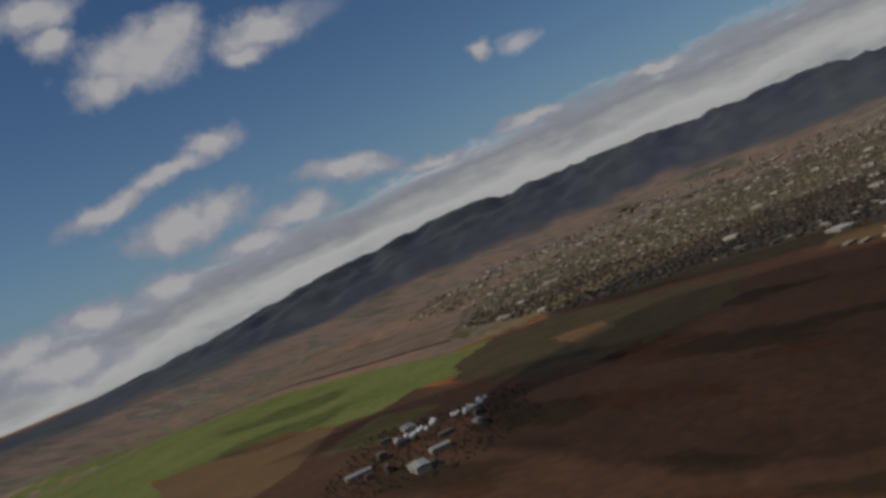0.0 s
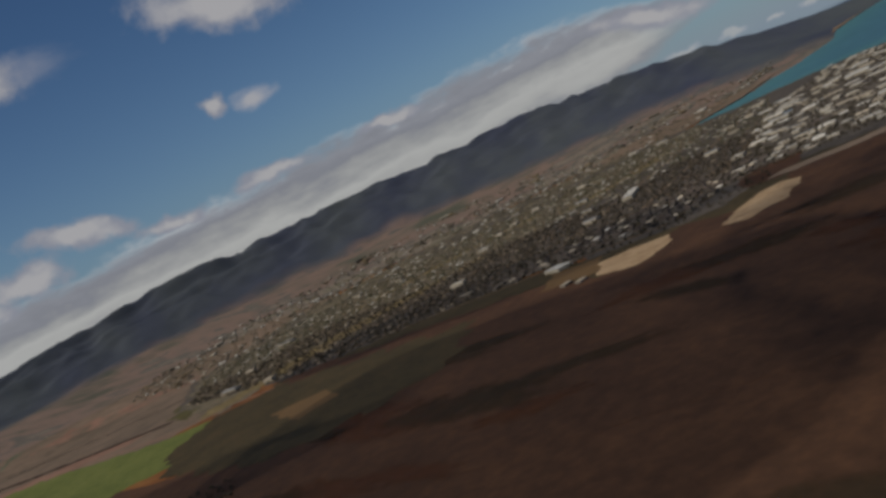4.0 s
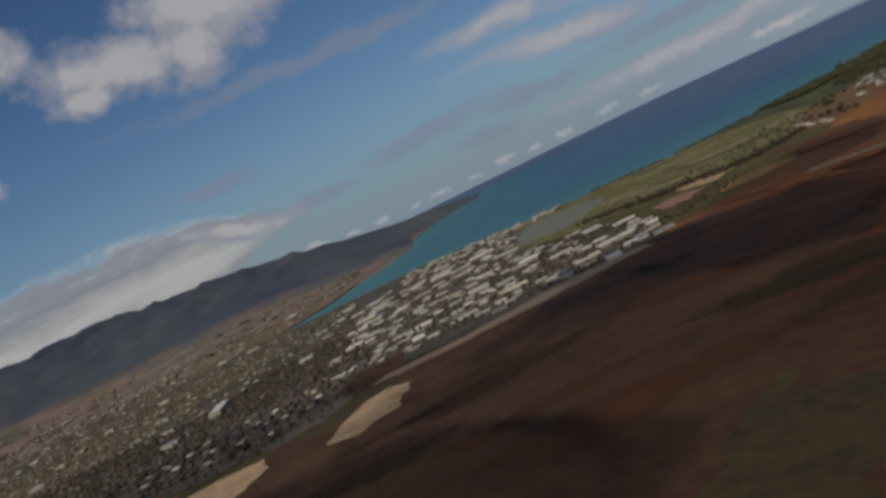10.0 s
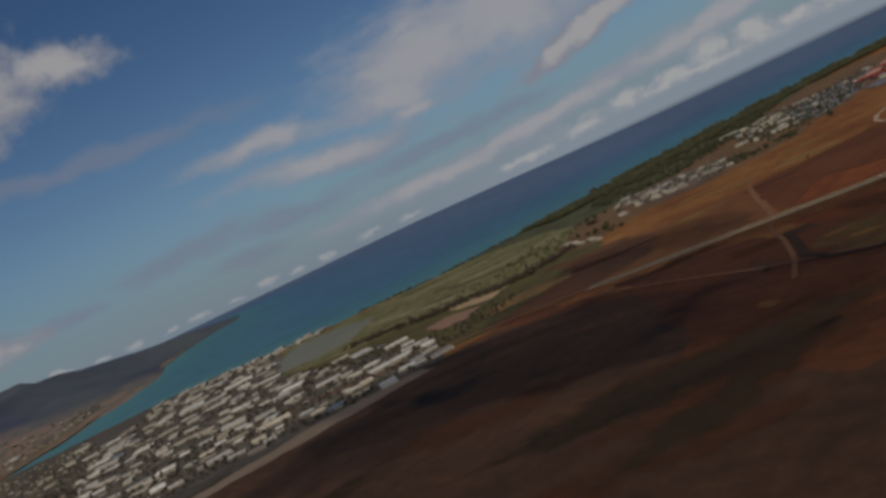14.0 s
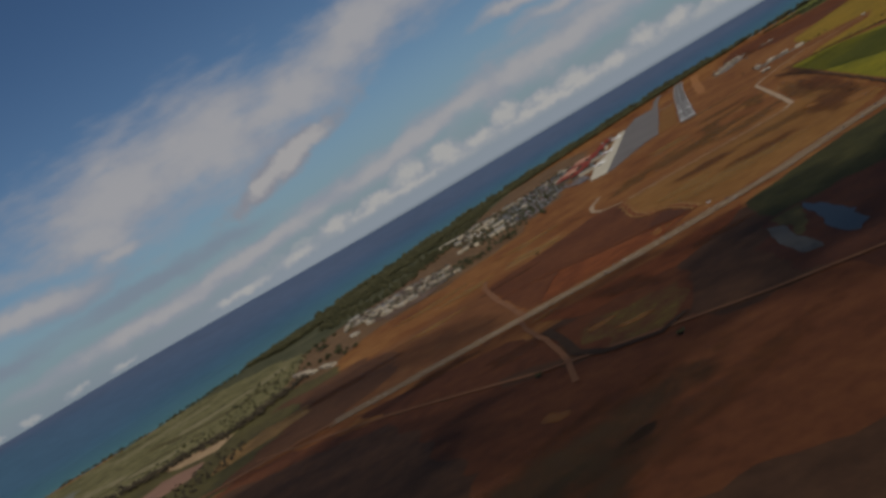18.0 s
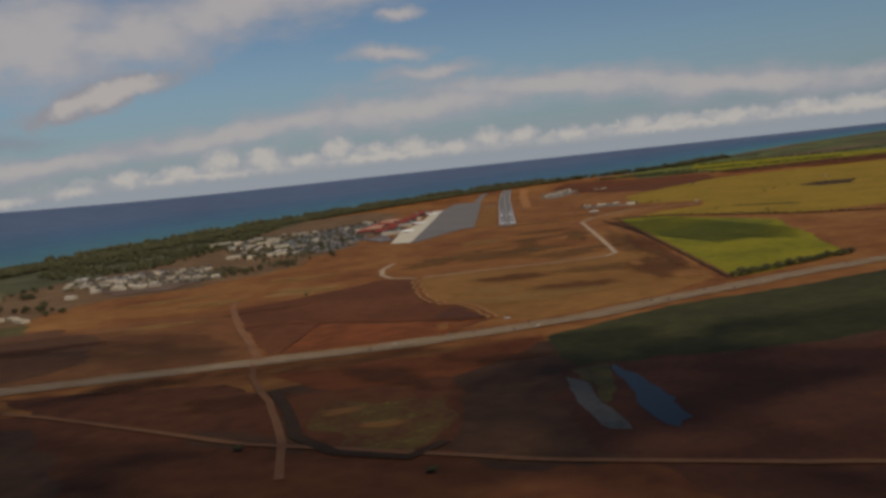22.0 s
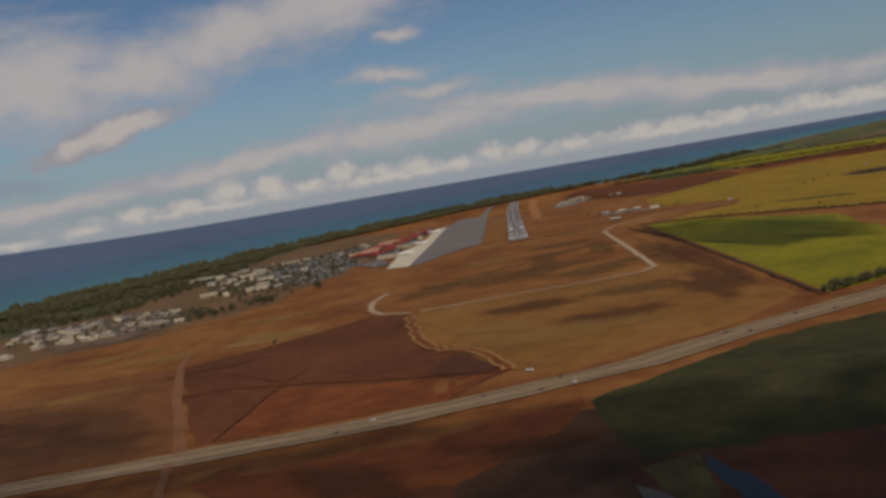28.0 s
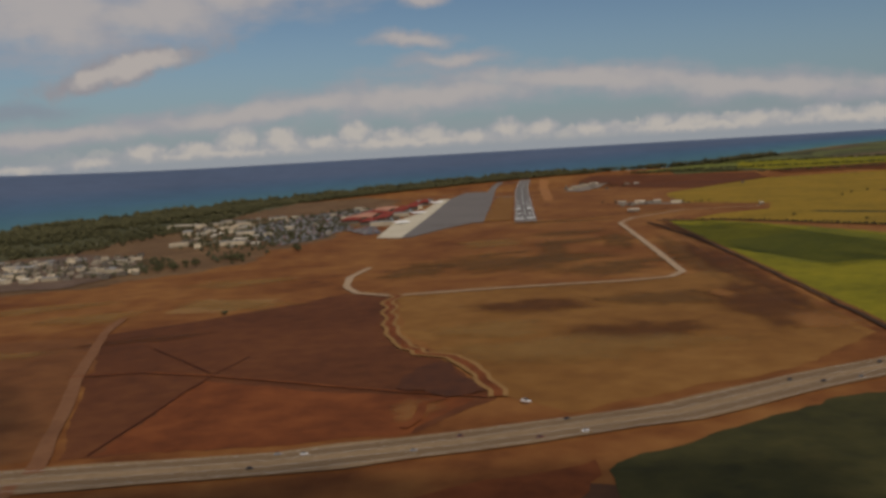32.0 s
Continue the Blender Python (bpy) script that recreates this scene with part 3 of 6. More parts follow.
def strip(name, line, width, material, label="", category="", parent=None, up=0.0, wild=1.0, step=25.0, kind="structure"):
    """A road, track or painted line of some width along a line."""
    LEVEL[0] += 0.005
    z = 0.14 + LEVEL[0] + up
    pts = ragged(line, step, wild, closed=False)
    verts, faces = [], []
    for i, p in enumerate(pts):
        d = (pts[min(i + 1, len(pts) - 1)] - pts[max(i - 1, 0)]).normalized()
        s = Vector((-d.y, d.x)) * width / 2
        w = 1 + (0.25 * noise.noise((p.x * 0.05, p.y * 0.05, 9)) if wild else 0)
        h = z + far_lift(p.x, p.y)
        verts += [spot(p.x + s.x * w, p.y + s.y * w, h), spot(p.x - s.x * w, p.y - s.y * w, h)]
        if i:
            faces.append((2 * i - 2, 2 * i - 1, 2 * i + 1, 2 * i))
    ob = new(name, mesh_of(name, verts, faces, material))
    ob.parent = parent
    return tagged(ob, label, category, kind="" if parent else kind)


def box(bm, x0, x1, y0, y1, z0, z1):
    v = [bm.verts.new(p) for p in ((x0, y0, z0), (x1, y0, z0), (x1, y1, z0), (x0, y1, z0), (x0, y0, z1), (x1, y0, z1), (x1, y1, z1), (x0, y1, z1))]
    for f in ((3, 2, 1, 0), (4, 5, 6, 7), (0, 1, 5, 4), (1, 2, 6, 5), (2, 3, 7, 6), (3, 0, 4, 7)):
        bm.faces.new([v[i] for i in f])


# ---------------------------------------------------------------- land and sea
COAST = [(-9100, 3600), (-6340, 1410), (-4430, -80), (-3330, -950), (-3060, -1330), (-2900, -1180), (-2760, -960), (-2560, -790), (-2290, -700),
         (-2050, -660), (-1900, -540), (-1650, -420), (-1500, -110), (-1370, 200), (-1220, 680), (-1060, 1150), (-800, 1680),
         (-480, 2250), (-150, 2700), (110, 2880), (400, 2980), (730, 3230), (1250, 4250), (2300, 6500), (4800, 10500), (12000, 20000)]
LAND = [(-30000, 12000), (-14000, 6500), *COAST, (40000, 20000), (40000, -40000), (-40000, -40000), (-40000, 12000)]


def shore_distance(x, y):
    best = np.full(x.shape, 1e9)
    for a, b in zip(LAND[1:], LAND[2:28]):
        ax, ay, bx, by = *a, *b
        l2 = (bx - ax) ** 2 + (by - ay) ** 2
        s = np.clip(((x - ax) * (bx - ax) + (y - ay) * (by - ay)) / l2, 0, 1)
        best = np.minimum(best, np.hypot(x - ax - s * (bx - ax), y - ay - s * (by - ay)))
    return np.where(inside(x, y, LAND), best, -best)


def polar(azs, ds):
    a, d = np.meshgrid(np.radians(azs), ds, indexing="ij")
    return HUB[0] - np.sin(a) * d, HUB[1] + np.cos(a) * d, a, d


def sheet(name, azs, ds, height, material, closed=False):
    x, y, a, d = polar(azs, ds)
    z = height(x, y, np.degrees(a), d)
    wx, wy, wz = lay(x, y, z)
    na, nd = x.shape
    verts = np.stack([wx, wy, wz], -1).reshape(-1, 3)
    idx = np.arange(na * nd).reshape(na, nd)
    if closed:
        idx = np.concatenate([idx, idx[:1]], 0)
    f = np.stack([idx[:-1, :-1], idx[:-1, 1:], idx[1:, 1:], idx[1:, :-1]], -1).reshape(-1, 4)
    me = bpy.data.meshes.new(name)
    me.from_pydata(verts.tolist(), [], f[:, ::-1].tolist())
    me.materials.append(material)
    me.polygons.foreach_set("use_smooth", [True] * len(me.polygons))
    me.update()
    return new(name, me)


def fractal(x, y, size, octaves=4, seed=0.0):
    out = np.zeros(x.shape)
    flat = out.ravel()
    for i, (px, py) in enumerate(zip(x.ravel() / size, y.ravel() / size)):
        flat[i] = noise.fractal((px, py, seed), 1.0, 2.0, octaves)
    return out


def ground_height(x, y, az, d):
    return np.clip(shore_distance(x, y) / 12.0, -1, 0) * 7.0


AZ_ALL = np.concatenate([np.arange(-40, 150, 0.5), np.arange(150, 320, 4.0)])
D_ALL = np.concatenate([np.arange(20, 5200, 45), np.geomspace(5240, 30000, 34)])
ground = tagged(sheet("ground", AZ_ALL, D_ALL, ground_height, M_EARTH, True), "dry red-brown earth and grass plain", "ground", kind="structure")
def depth_water():
    """Turquoise over the reef, deep blue beyond it, paler far out where haze is put into the colour."""
    m = surface("sea_water", [(0.8, 0.8, 0.8), (1.0, 1.0, 1.0)], 70, 700, rough=0.6, spec=0.08)
    t = m.node_tree
    b = t.nodes["Principled BSDF"]
    mottle = b.inputs["Base Color"].links[0].from_socket
    at = t.nodes.new("ShaderNodeAttribute")
    at.attribute_name = "offshore"
    ramp = t.nodes.new("ShaderNodeValToRGB")
    e = ramp.color_ramp.elements
    e[0].position, e[1].position = 0.02, 0.9
    # the far stop is paler and greyer: distance haze painted into the water
    e[0].color, e[1].color = (0.076, 0.177, 0.186, 1), (0.090, 0.121, 0.186, 1)
    e.new(0.08).color = (0.067, 0.155, 0.186, 1)
    e.new(0.25).color = (0.063, 0.130, 0.193, 1)
    e.new(0.50).color = (0.072, 0.116, 0.184, 1)
    t.links.new(at.outputs["Fac"], ramp.inputs[0])
    mul = t.nodes.new("ShaderNodeMix")
    mul.data_type, mul.blend_type = "RGBA", "MULTIPLY"
    mul.inputs[0].default_value = 1.0
    t.links.new(ramp.outputs[0], mul.inputs[6])
    t.links.new(mottle, mul.inputs[7])
    t.links.new(mul.outputs[2], b.inputs["Base Color"])
    return m


SEA_AZ, SEA_D = np.arange(-40, 100, 0.8), np.concatenate([np.arange(1500, 5200, 60), np.geomspace(5240, 32000, 44)])
sea = tagged(sheet("sea", SEA_AZ, SEA_D, lambda x, y, a, d: np.full(x.shape, -3.2), depth_water()), "deep blue sea with turquoise shallows along the shore", "sea", kind="structure")
_x, _y, _a, _d = polar(SEA_AZ, SEA_D)
_off = np.clip(-shore_distance(_x, _y) / 4500.0, 0, 1)
sea.data.attributes.new("offshore", "FLOAT", "POINT").data.foreach_set("value", _off.ravel().astype(np.float32))


def mountain_height(x, y, az, d):
    """Spurs and gullies that climb to a ridge lost in cloud; the ridge sinks seaward to a headland."""
    foot = np.interp(az, [50, 57, 60, 66, 75, 100, 118, 135, 165], [12500, 10000, 7600, 5400, 5900, 6200, 6400, 6300, 6300])
    crest = np.interp(az, [50, 55.5, 58, 62, 66, 70, 74, 80, 100, 112, 120, 128, 135, 165], [-10, 0, 70, 140, 250, 400, 490, 560, 590, 560, 430, 230, 110, 60])
    rise = np.clip((d - foot) / np.maximum(11000 - foot, 1500), 0, 1.15)
    spur = fractal(x, y, 1500, 4, 2.0)
    gully = np.abs(fractal(np.degrees(np.radians(az)) * 160, d * 0.25, 620, 3, 5.0))
    return crest * rise ** 1.15 * (1 + 0.11 * spur) - 150 * gully * rise * (crest > 60) * np.clip(crest / 500, 0, 1) - 6


mountain = tagged(sheet("mountain", np.arange(50, 165, 0.35), np.geomspace(5000, 13500, 80), mountain_height, M_SLOPE), "forested mountain range under a cloud cap, tinted for haze and shade", "mountain", kind="structure")
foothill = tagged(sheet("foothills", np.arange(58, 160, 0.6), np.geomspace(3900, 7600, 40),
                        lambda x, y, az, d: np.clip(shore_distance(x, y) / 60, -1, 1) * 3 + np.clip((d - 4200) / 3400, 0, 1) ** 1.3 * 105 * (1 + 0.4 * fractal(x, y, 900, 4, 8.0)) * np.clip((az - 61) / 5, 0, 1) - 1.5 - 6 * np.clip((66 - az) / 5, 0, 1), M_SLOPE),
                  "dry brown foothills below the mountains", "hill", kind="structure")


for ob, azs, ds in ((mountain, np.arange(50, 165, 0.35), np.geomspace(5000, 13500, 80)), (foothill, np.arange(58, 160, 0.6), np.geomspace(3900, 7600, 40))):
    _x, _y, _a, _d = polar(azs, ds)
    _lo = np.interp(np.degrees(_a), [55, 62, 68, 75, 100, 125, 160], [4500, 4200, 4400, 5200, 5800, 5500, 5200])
    ob.data.attributes.new("hazy_forest", "FLOAT", "POINT").data.foreach_set("value", np.clip((_d - _lo) / 2600, 0, 1).ravel().astype(np.float32))


def upland_height(x, y, az, d):
    rise = np.clip((d - 5000) / 9000, 0, 1)
    side = np.interp(az, [-60, -28, -20, -10, -4], [260, 170, 90, 25, 0]) * np.clip(shore_distance(x, y) / 2600, 0, 1)
    return np.clip(shore_distance(x, y) / 90, -1, 1) * 3 + rise ** 1.1 * side * (1 + 0.18 * fractal(x, y, 1600, 4, 4.0)) - 1.0


upland = tagged(sheet("upland", np.arange(-60, -4, 0.5), np.geomspace(4300, 15000, 50), upland_height, M_UPLAND), "gentle green upland with far fields and woods", "hill", kind="structure")


def thin_cloud(name, clearness):
    """Cloud through which a part of the sun comes."""
    m = surface(name, [(0.80, 0.80, 0.80), (0.92, 0.91, 0.90)], 120, 500, rough=1.0, spec=0.0)
    t = m.node_tree
    clear = t.nodes.new("ShaderNodeBsdfTransparent")
    both = t.nodes.new("ShaderNodeMixShader")
    both.inputs[0].default_value = clearness
    t.links.new(t.nodes["Principled BSDF"].outputs[0], both.inputs[1])
    t.links.new(clear.outputs[0], both.inputs[2])
    t.links.new(both.outputs[0], t.nodes["Material Output"].inputs[0])
    return m


M_THIN = thin_cloud("thin_cloud", 0.8)
M_DENSE = thin_cloud("denser_cloud", 0.76)
M_FAINT = thin_cloud("faint_cloud", 0.86)
M_HEAVY = thin_cloud("heavy_cloud", 0.72)


def shading_cloud(x, y, rx, ry, seed, turn=0.0, alt=1500.0, stuff=M_THIN, uneven=0.42):
    """A thin fair weather cloud over the plain, whose shade falls round the plan place x, y."""
    k = alt / math.tan(radians(SUN_EL))
    n = math.hypot(*SUN_DIR)
    bm = bmesh.new()
    bmesh.ops.create_icosphere(bm, subdivisions=5, radius=1.0)
    for v in bm.verts:
        q = max(0.3, 1 + uneven * noise.fractal(v.co * 1.7 + Vector((seed * 3.1, 0, 0)), 1.0, 2.0, 4))
        v.co = Vector((v.co.x * rx * q, v.co.y * ry * q, max(v.co.z, -0.25) * 130 * q))
    ob = part("cloud", bm, stuff)
    for p in ob.data.polygons:
        p.use_smooth = True
    ob.rotation_euler.z = radians(turn)
    ob.location = (x * PLAN + SUN_DIR[0] / n * k, y * PLAN + SUN_DIR[1] / n * k, alt)
    return tagged(ob, "thin white fair-weather cloud drifting over the plain", "cloud", kind="structure")


shading_cloud(-60, -2130, 600, 320, 3, stuff=M_FAINT)
shading_cloud(420, -1700, 300, 170, 5)
shading_cloud(-430, -2740, 470, 330, 7, 40, stuff=M_DENSE, uneven=0.18)
shading_cloud(-1250, -2640, 430, 130, 21, 58)
shading_cloud(-740, -3240, 260, 80, 9, 70)
shading_cloud(-1130, -3770, 130, 42, 10, 60)
shading_cloud(-1500, -3900, 160, 30, 14, 60)
shading_cloud(365, -560, 75, 250, 11, 12, stuff=M_HEAVY)
shading_cloud(-230, -1710, 420, 140, 23, 14, stuff=M_HEAVY)
shading_cloud(-760, -1900, 260, 70, 27, 53, stuff=M_FAINT)
shading_cloud(-470, -1330, 170, 40, 25, -8, stuff=M_FAINT)
shading_cloud(-480, -1420, 190, 80, 13)
shading_cloud(-350, -1800, 170, 70, 17, stuff=M_FAINT)

# ---------------------------------------------------------------- fields
def west(poly):
    return [(x + 28, y + 40) for x, y in poly]


patch("field", [(-1500, -3050), (-900, -3230), (-1180, -3480), (-1000, -3620), (-600, -3640), (-300, -4300), (1500, -4300), (1700, -1300), (700, -1180), (420, -1500), (60, -1470), (-60, -1560), (-330, -1590), (-560, -1640), (-420, -1950), (-300, -2500), (-600, -2900)],
      M_FALLOW, "wide dark fallow land south of the highway", wild=10)
patch("field", [(-1650, -1250), (-1480, -600), (-1000, -520), (-800, -880), (-640, -1120), (-600, -1560), (-760, -1620), (-1000, -1430)], M_OLIVE, "weedy ground between marsh and warehouses", wild=8)
patch("field", [(-1500, -3080), (-1320, -2760), (-1050, -2520), (-940, -2300), (-1080, -2040), (-780, -1780), (-620, -1600), (-400, -1900), (-480, -2600), (-900, -2950), (-1100, -3180)], M_OLIVE_DARK, "weedy dark land along the town's edge", wild=8)
patch("field", [(-760, -3420), (-720, -3080), (-420, -3020), (-240, -3130), (-260, -3440)], M_FALLOW, "dark ground round a sugar mill", wild=8)
patch("wood_floor", [(-1640, -420), (-1490, -110), (-1360, 200), (-1210, 680), (-1050, 1150), (-790, 1680), (-470, 2240), (-300, 2150), (-600, 1600), (-800, 1150), (-820, 700), (-780, 300), (-775, 40), (-800, -300), (-950, -430), (-990, -620), (-1200, -430)],
      M_WOOD_FLOOR, "green scrub floor of the coastal woods", "woodland", wild=14)
patch("field", [(-1010, -640), (-960, -420), (-820, -280), (-700, -180), (-560, -200), (-430, -330), (-400, -560), (-520, -760), (-680, -840), (-700, -1060), (-860, -1020), (-900, -900)], M_DRY_BROWN, "brown dry grass round low buildings", wild=14)
patch("field", [(-830, -300), (-640, -320), (-430, -400), (-350, -250), (-400, 600), (-420, 1000), (-600, 1300), (-800, 1150), (-830, 700)], M_DRY_BROWN, "brown dry grass behind the terminal", wild=14)
patch("field", [(-354, -1090), (-296, -1045), (-204, -950), (-174, -898), (-117, -936), (-102, -1046), (-76, -1139), (-25, -1225), (17, -1333), (-22, -1395), (-205, -1430)],
      M_DARK_EARTH, "dark ploughed field with faint tracks")
patch("field", [(-190, -1424), (-189, -1268), (-120, -1298), (-52, -1318), (4, -1332), (-25, -1396), (-150, -1420)], M_RED_EARTH, "redder part of a ploughed field")
patch("field", [(-345, -985), (-328, -902), (-285, -922), (-240, -918), (-269, -990)], M_STRAW, "pale strip of dry grass")
patch("field", [(-110, -930), (10, -905), (130, -890), (185, -872), (260, -800), (285, -1180), (200, -1280), (60, -1365), (20, -1320), (-70, -1130)], M_DRY_GRASS, "dry brown grass field before the runway")
patch("field", [(-180, -830), (-150, -600), (-60, -330), (170, -200), (192, -600), (185, -860), (-110, -915)], M_EARTH, "brown rough grass inside a perimeter track")
patch("field", [(-640, -1200), (-500, -1130), (-352, -1098), (-290, -1240), (-222, -1430), (-440, -1490), (-700, -1490), (-860, -1330)], M_RUST, "rusty brown rough field beside a farm track", wild=6)
patch("field", [(-760, -1180), (-600, -1120), (-480, -1230), (-420, -1380), (-470, -1490), (-640, -1560), (-720, -1420)], M_BROWN_EARTH, "dark bare ground beside the highway", wild=14)
patch("field", [(-170, -1520), (-20, -1488), (70, -1440), (60, -1500), (-5, -1585), (-110, -1590)], M_RED_EARTH, "bare orange-red earth beside the highway")
patch("field", [(-140, -1596), (-5, -1580), (12, -1640), (12, -1750), (-14, -1774), (-66, -1756), (-100, -1710)], M_DARK_EARTH, "weedy brown field")
patch("field", [(-106, -1660), (-92, -1626), (-40, -1640), (-6, -1640), (6, -1720), (-14, -1768), (-62, -1746), (-90, -1704)], M_WEEDS, "weeds with yellow-green patches", wild=14)
patch("field", [(-620, -1520), (-341, -1612), (-131, -1730), (80, -1806), (200, -1850), (200, -2060), (-480, -2060), (-600, -1760)], M_DARK_EARTH, "dark red bare land below a farm track", wild=16)
patch("field", [(-230, -2380), (-190, -2300), (-60, -2240), (80, -2290), (80, -2480), (-150, -2520)], M_OLIVE_DARK, "dark olive weeds in a wide fallow", wild=30)
patch("field", [(-210, -1540), (-150, -1600), (-110, -1710), (-240, -1660), (-345, -1605), (-430, -1530)], M_DARK_EARTH, "dark bare field with tyre tracks")
patch("field", [(80, -1445), (200, -1350), (330, -1300), (480, -1230), (700, -1150), (700, -1470), (420, -1520), (300, -1560), (210, -1570), (150, -1574), (96, -1578), (84, -1540)], M_CANE_DARK, "dark green cane field")
patch("field", [(84, -1590), (150, -1578), (300, -1566), (420, -1526), (700, -1476), (700, -1700), (420, -1880), (180, -1900), (100, -1790), (80, -1680)], M_WEED_DARK, "dark brown rough land round a reservoir", wild=10)
patch("field", [(92, -1590), (122, -1580), (120, -1640), (112, -1690), (102, -1630)], M_OLIVE, "green bank beside a small reservoir", wild=4)
patch("field", [(257, -185), (340, -205), (440, -380), (540, -580), (470, -1090), (300, -1205), (283, -780)], M_CANE, "bright green cane field")
# a cloud's shadow on the cane, painted as a darker patch
patch("field", [(300, -560), (455, -420), (520, -560), (430, -810), (325, -800)], M_CANE_SHADE, "cloud shade painted as darker green on bright cane", wild=14)
patch("field", [(520, -560), (620, -420), (900, -700), (640, -1000), (480, -1080)], M_EARTH, "bare brown field beside green cane")
patch("field", [(372, 690), (559, 973), (768, 1251), (1240, 1335), (1700, 1300), (1200, 400), (860, -420), (585, -465), (437, -290), (312, -160), (374, -75), (480, -20), (520, 130), (359, 280), (350, 480)], M_CANE_YELLOW, "yellow-green ripe cane field")
patch("field", [(330, -60), (370, -70), (475, -20), (515, 130), (360, 270), (230, 330), (200, 150)], M_EARTH, "bare brown building ground beside cane")
patch("field", [(526, -100), (650, -190), (660, -240), (540, -150)], M_CANE_DARK, "small dark green patch in a yellow cane field")
patch("field", [(822, 377), (891, 440), (1000, 420), (930, 260), (850, 280)], M_SCRUB, "dark scrub in a cane field")
patch("field", [(322, 1050), (482, 871), (560, 990), (777, 1291), (812, 1740), (414, 2060), (200, 2300), (150, 1700)], M_DARK_EARTH, "dark bare field beyond the cane")
patch("field", [(382, 2480), (766, 2379), (1328, 3423), (1018, 3501), (700, 2912)], M_CANE_WEST, "pale green far cane field")
patch("field", [(978, 3278), (1772, 2767), (2600, 2900), (2400, 2100), (1517, 2075), (922, 1983), (830, 2300)], M_CANE, "far green cane field")
patch("field", [(890, 1560), (1100, 1590), (1275, 1425), (1900, 1600), (2300, 2050), (1517, 2050), (920, 1950)], M_DARK_EARTH, "far brown bare field")
patch("field", [(1400, 3500), (1900, 2900), (3200, 3100), (3800, 4200), (2600, 4600)], M_CANE_WEST, "far pale green field on rising land", wild=20)
patch("field", [(1300, 4100), (1700, 3600), (2500, 4700), (3600, 6500), (2600, 6300)], M_LEAF, "far dark wooded strip", "woodland", wild=30)
patch("field", [(34, 620), (62, 600), (48, 1200), (24, 2100), (-18, 2200), (14, 1200)], M_ORANGE, "orange dry grass beside the runway")
patch("field", [(-4300, -5600), (-4200, -3600), (-3500, -3000), (-2600, -3300), (-1700, -3250), (-1450, -3200), (-1600, -4500), (-1500, -5600)], M_HEATH, "grey-brown rough land below the mountains", wild=20)
patch("field", [(-3900, -5600), (-3787, -4729), (-3458, -4414), (-2565, -4300), (-2000, -4300), (-1700, -4700), (-1900, -5600)], M_CANE_PALE, "pale far pastures below the mountains", wild=30)
patch("field", [(-2300, -5500), (-2209, -5043), (-1900, -4600), (-1600, -4500), (-1620, -5200)], M_TAN_SOFT, "tan stubble field on far slopes", wild=20)
patch("field", [(-1600, -3330), (-1900, -3380), (-2600, -3430), (-3400, -3180), (-3900, -3600), (-3500, -4300), (-2700, -3700), (-1900, -3560), (-1650, -3440)], M_HEATH, "grey-brown rough pasture above the fields", wild=9)
patch("field", [(-3020, -4100), (-2783, -3784), (-2740, -3500), (-1894, -3432), (-1768, -3731), (-1939, -4193), (-2256, -4409)], M_HEATH, "grey-tan rough pasture", wild=26)
patch("field", [(-3400, -4400), (-3100, -3950), (-2850, -3500), (-2650, -3560), (-2750, -3900), (-2950, -4300)], M_PINK_EARTH, "pinkish bare earth strip", wild=18)
patch("field", [(-2150, -4150), (-1980, -3800), (-1800, -3480), (-1720, -3520), (-1880, -3860), (-2060, -4180)], M_PINK_EARTH, "pinkish bare earth strip", wild=14)
patch("field", [(-1152, -4079), (-1137, -3807), (-988, -3527), (-652, -3509), (-547, -3555), (-736, -3791)], M_BROWN_FIELD, "brown fallow field beside green cane", wild=3)
strip("hedge_strip", [(-2233, -4499), (-2282, -4153), (-1979, -3755), (-1742, -3406)], 34, M_SCRUB, "dark hedge along a green field", "hedge", wild=6)
strip("hedge_strip", [(-2500, -4150), (-2330, -3800), (-2200, -3450)], 16, M_SCRUB, "dark hedge across rough pasture", "hedge", wild=6)
patch("field", [(-900, -3420), (-760, -3260), (-610, -3330), (-700, -3480)], M_OLIVE, "olive weeds beside a dark field", wild=12)
patch("field", [(-600, -1590), (-660, -1690), (-760, -1880), (-860, -2090), (-640, -2240), (-760, -2330), (-780, -2480), (-1000, -2560), (-1250, -2760), (-1500, -3050), (-900, -3250), (-300, -3000), (0, -2500), (-150, -1900), (-330, -1640)],
      M_FALLOW, "wide dark red-brown ploughed land", wild=10)
patch("field", [(-2300, -5300), (-2196, -4751), (-2105, -4313), (-2080, -4083), (-1827, -3742), (-1588, -3505), (-1444, -3353), (-1400, -3208), (-1270, -3100), (-1102, -2980), (-1051, -3014), (-1040, -3093), (-1034, -3183), (-1051, -3280),
                (-1064, -3380), (-948, -3423), (-959, -3520), (-1139, -3717), (-1152, -4079), (-736, -3791), (-500, -4400), (-1200, -5300)], M_CANE_WEST, "broad light green cane field", wild=9)
strip("track", [(-2437, -4471), (-1906, -3805), (-1499, -3363), (-1480, -3196), (-1400, -3080)], 11, M_PINK_EARTH, "pinkish dirt road along a cane field", "track")
patch("field", [(-2050, -3450), (-2077, -3322), (-1711, -3258), (-1640, -3350), (-1800, -3420)], M_OLIVE, "olive pasture above a dirt road", wild=16)
patch("field", [(-860, -2300), (-650, -2200), (-500, -2400), (-700, -2560)], M_FALLOW, "brown bare earth at the town's edge", wild=9)
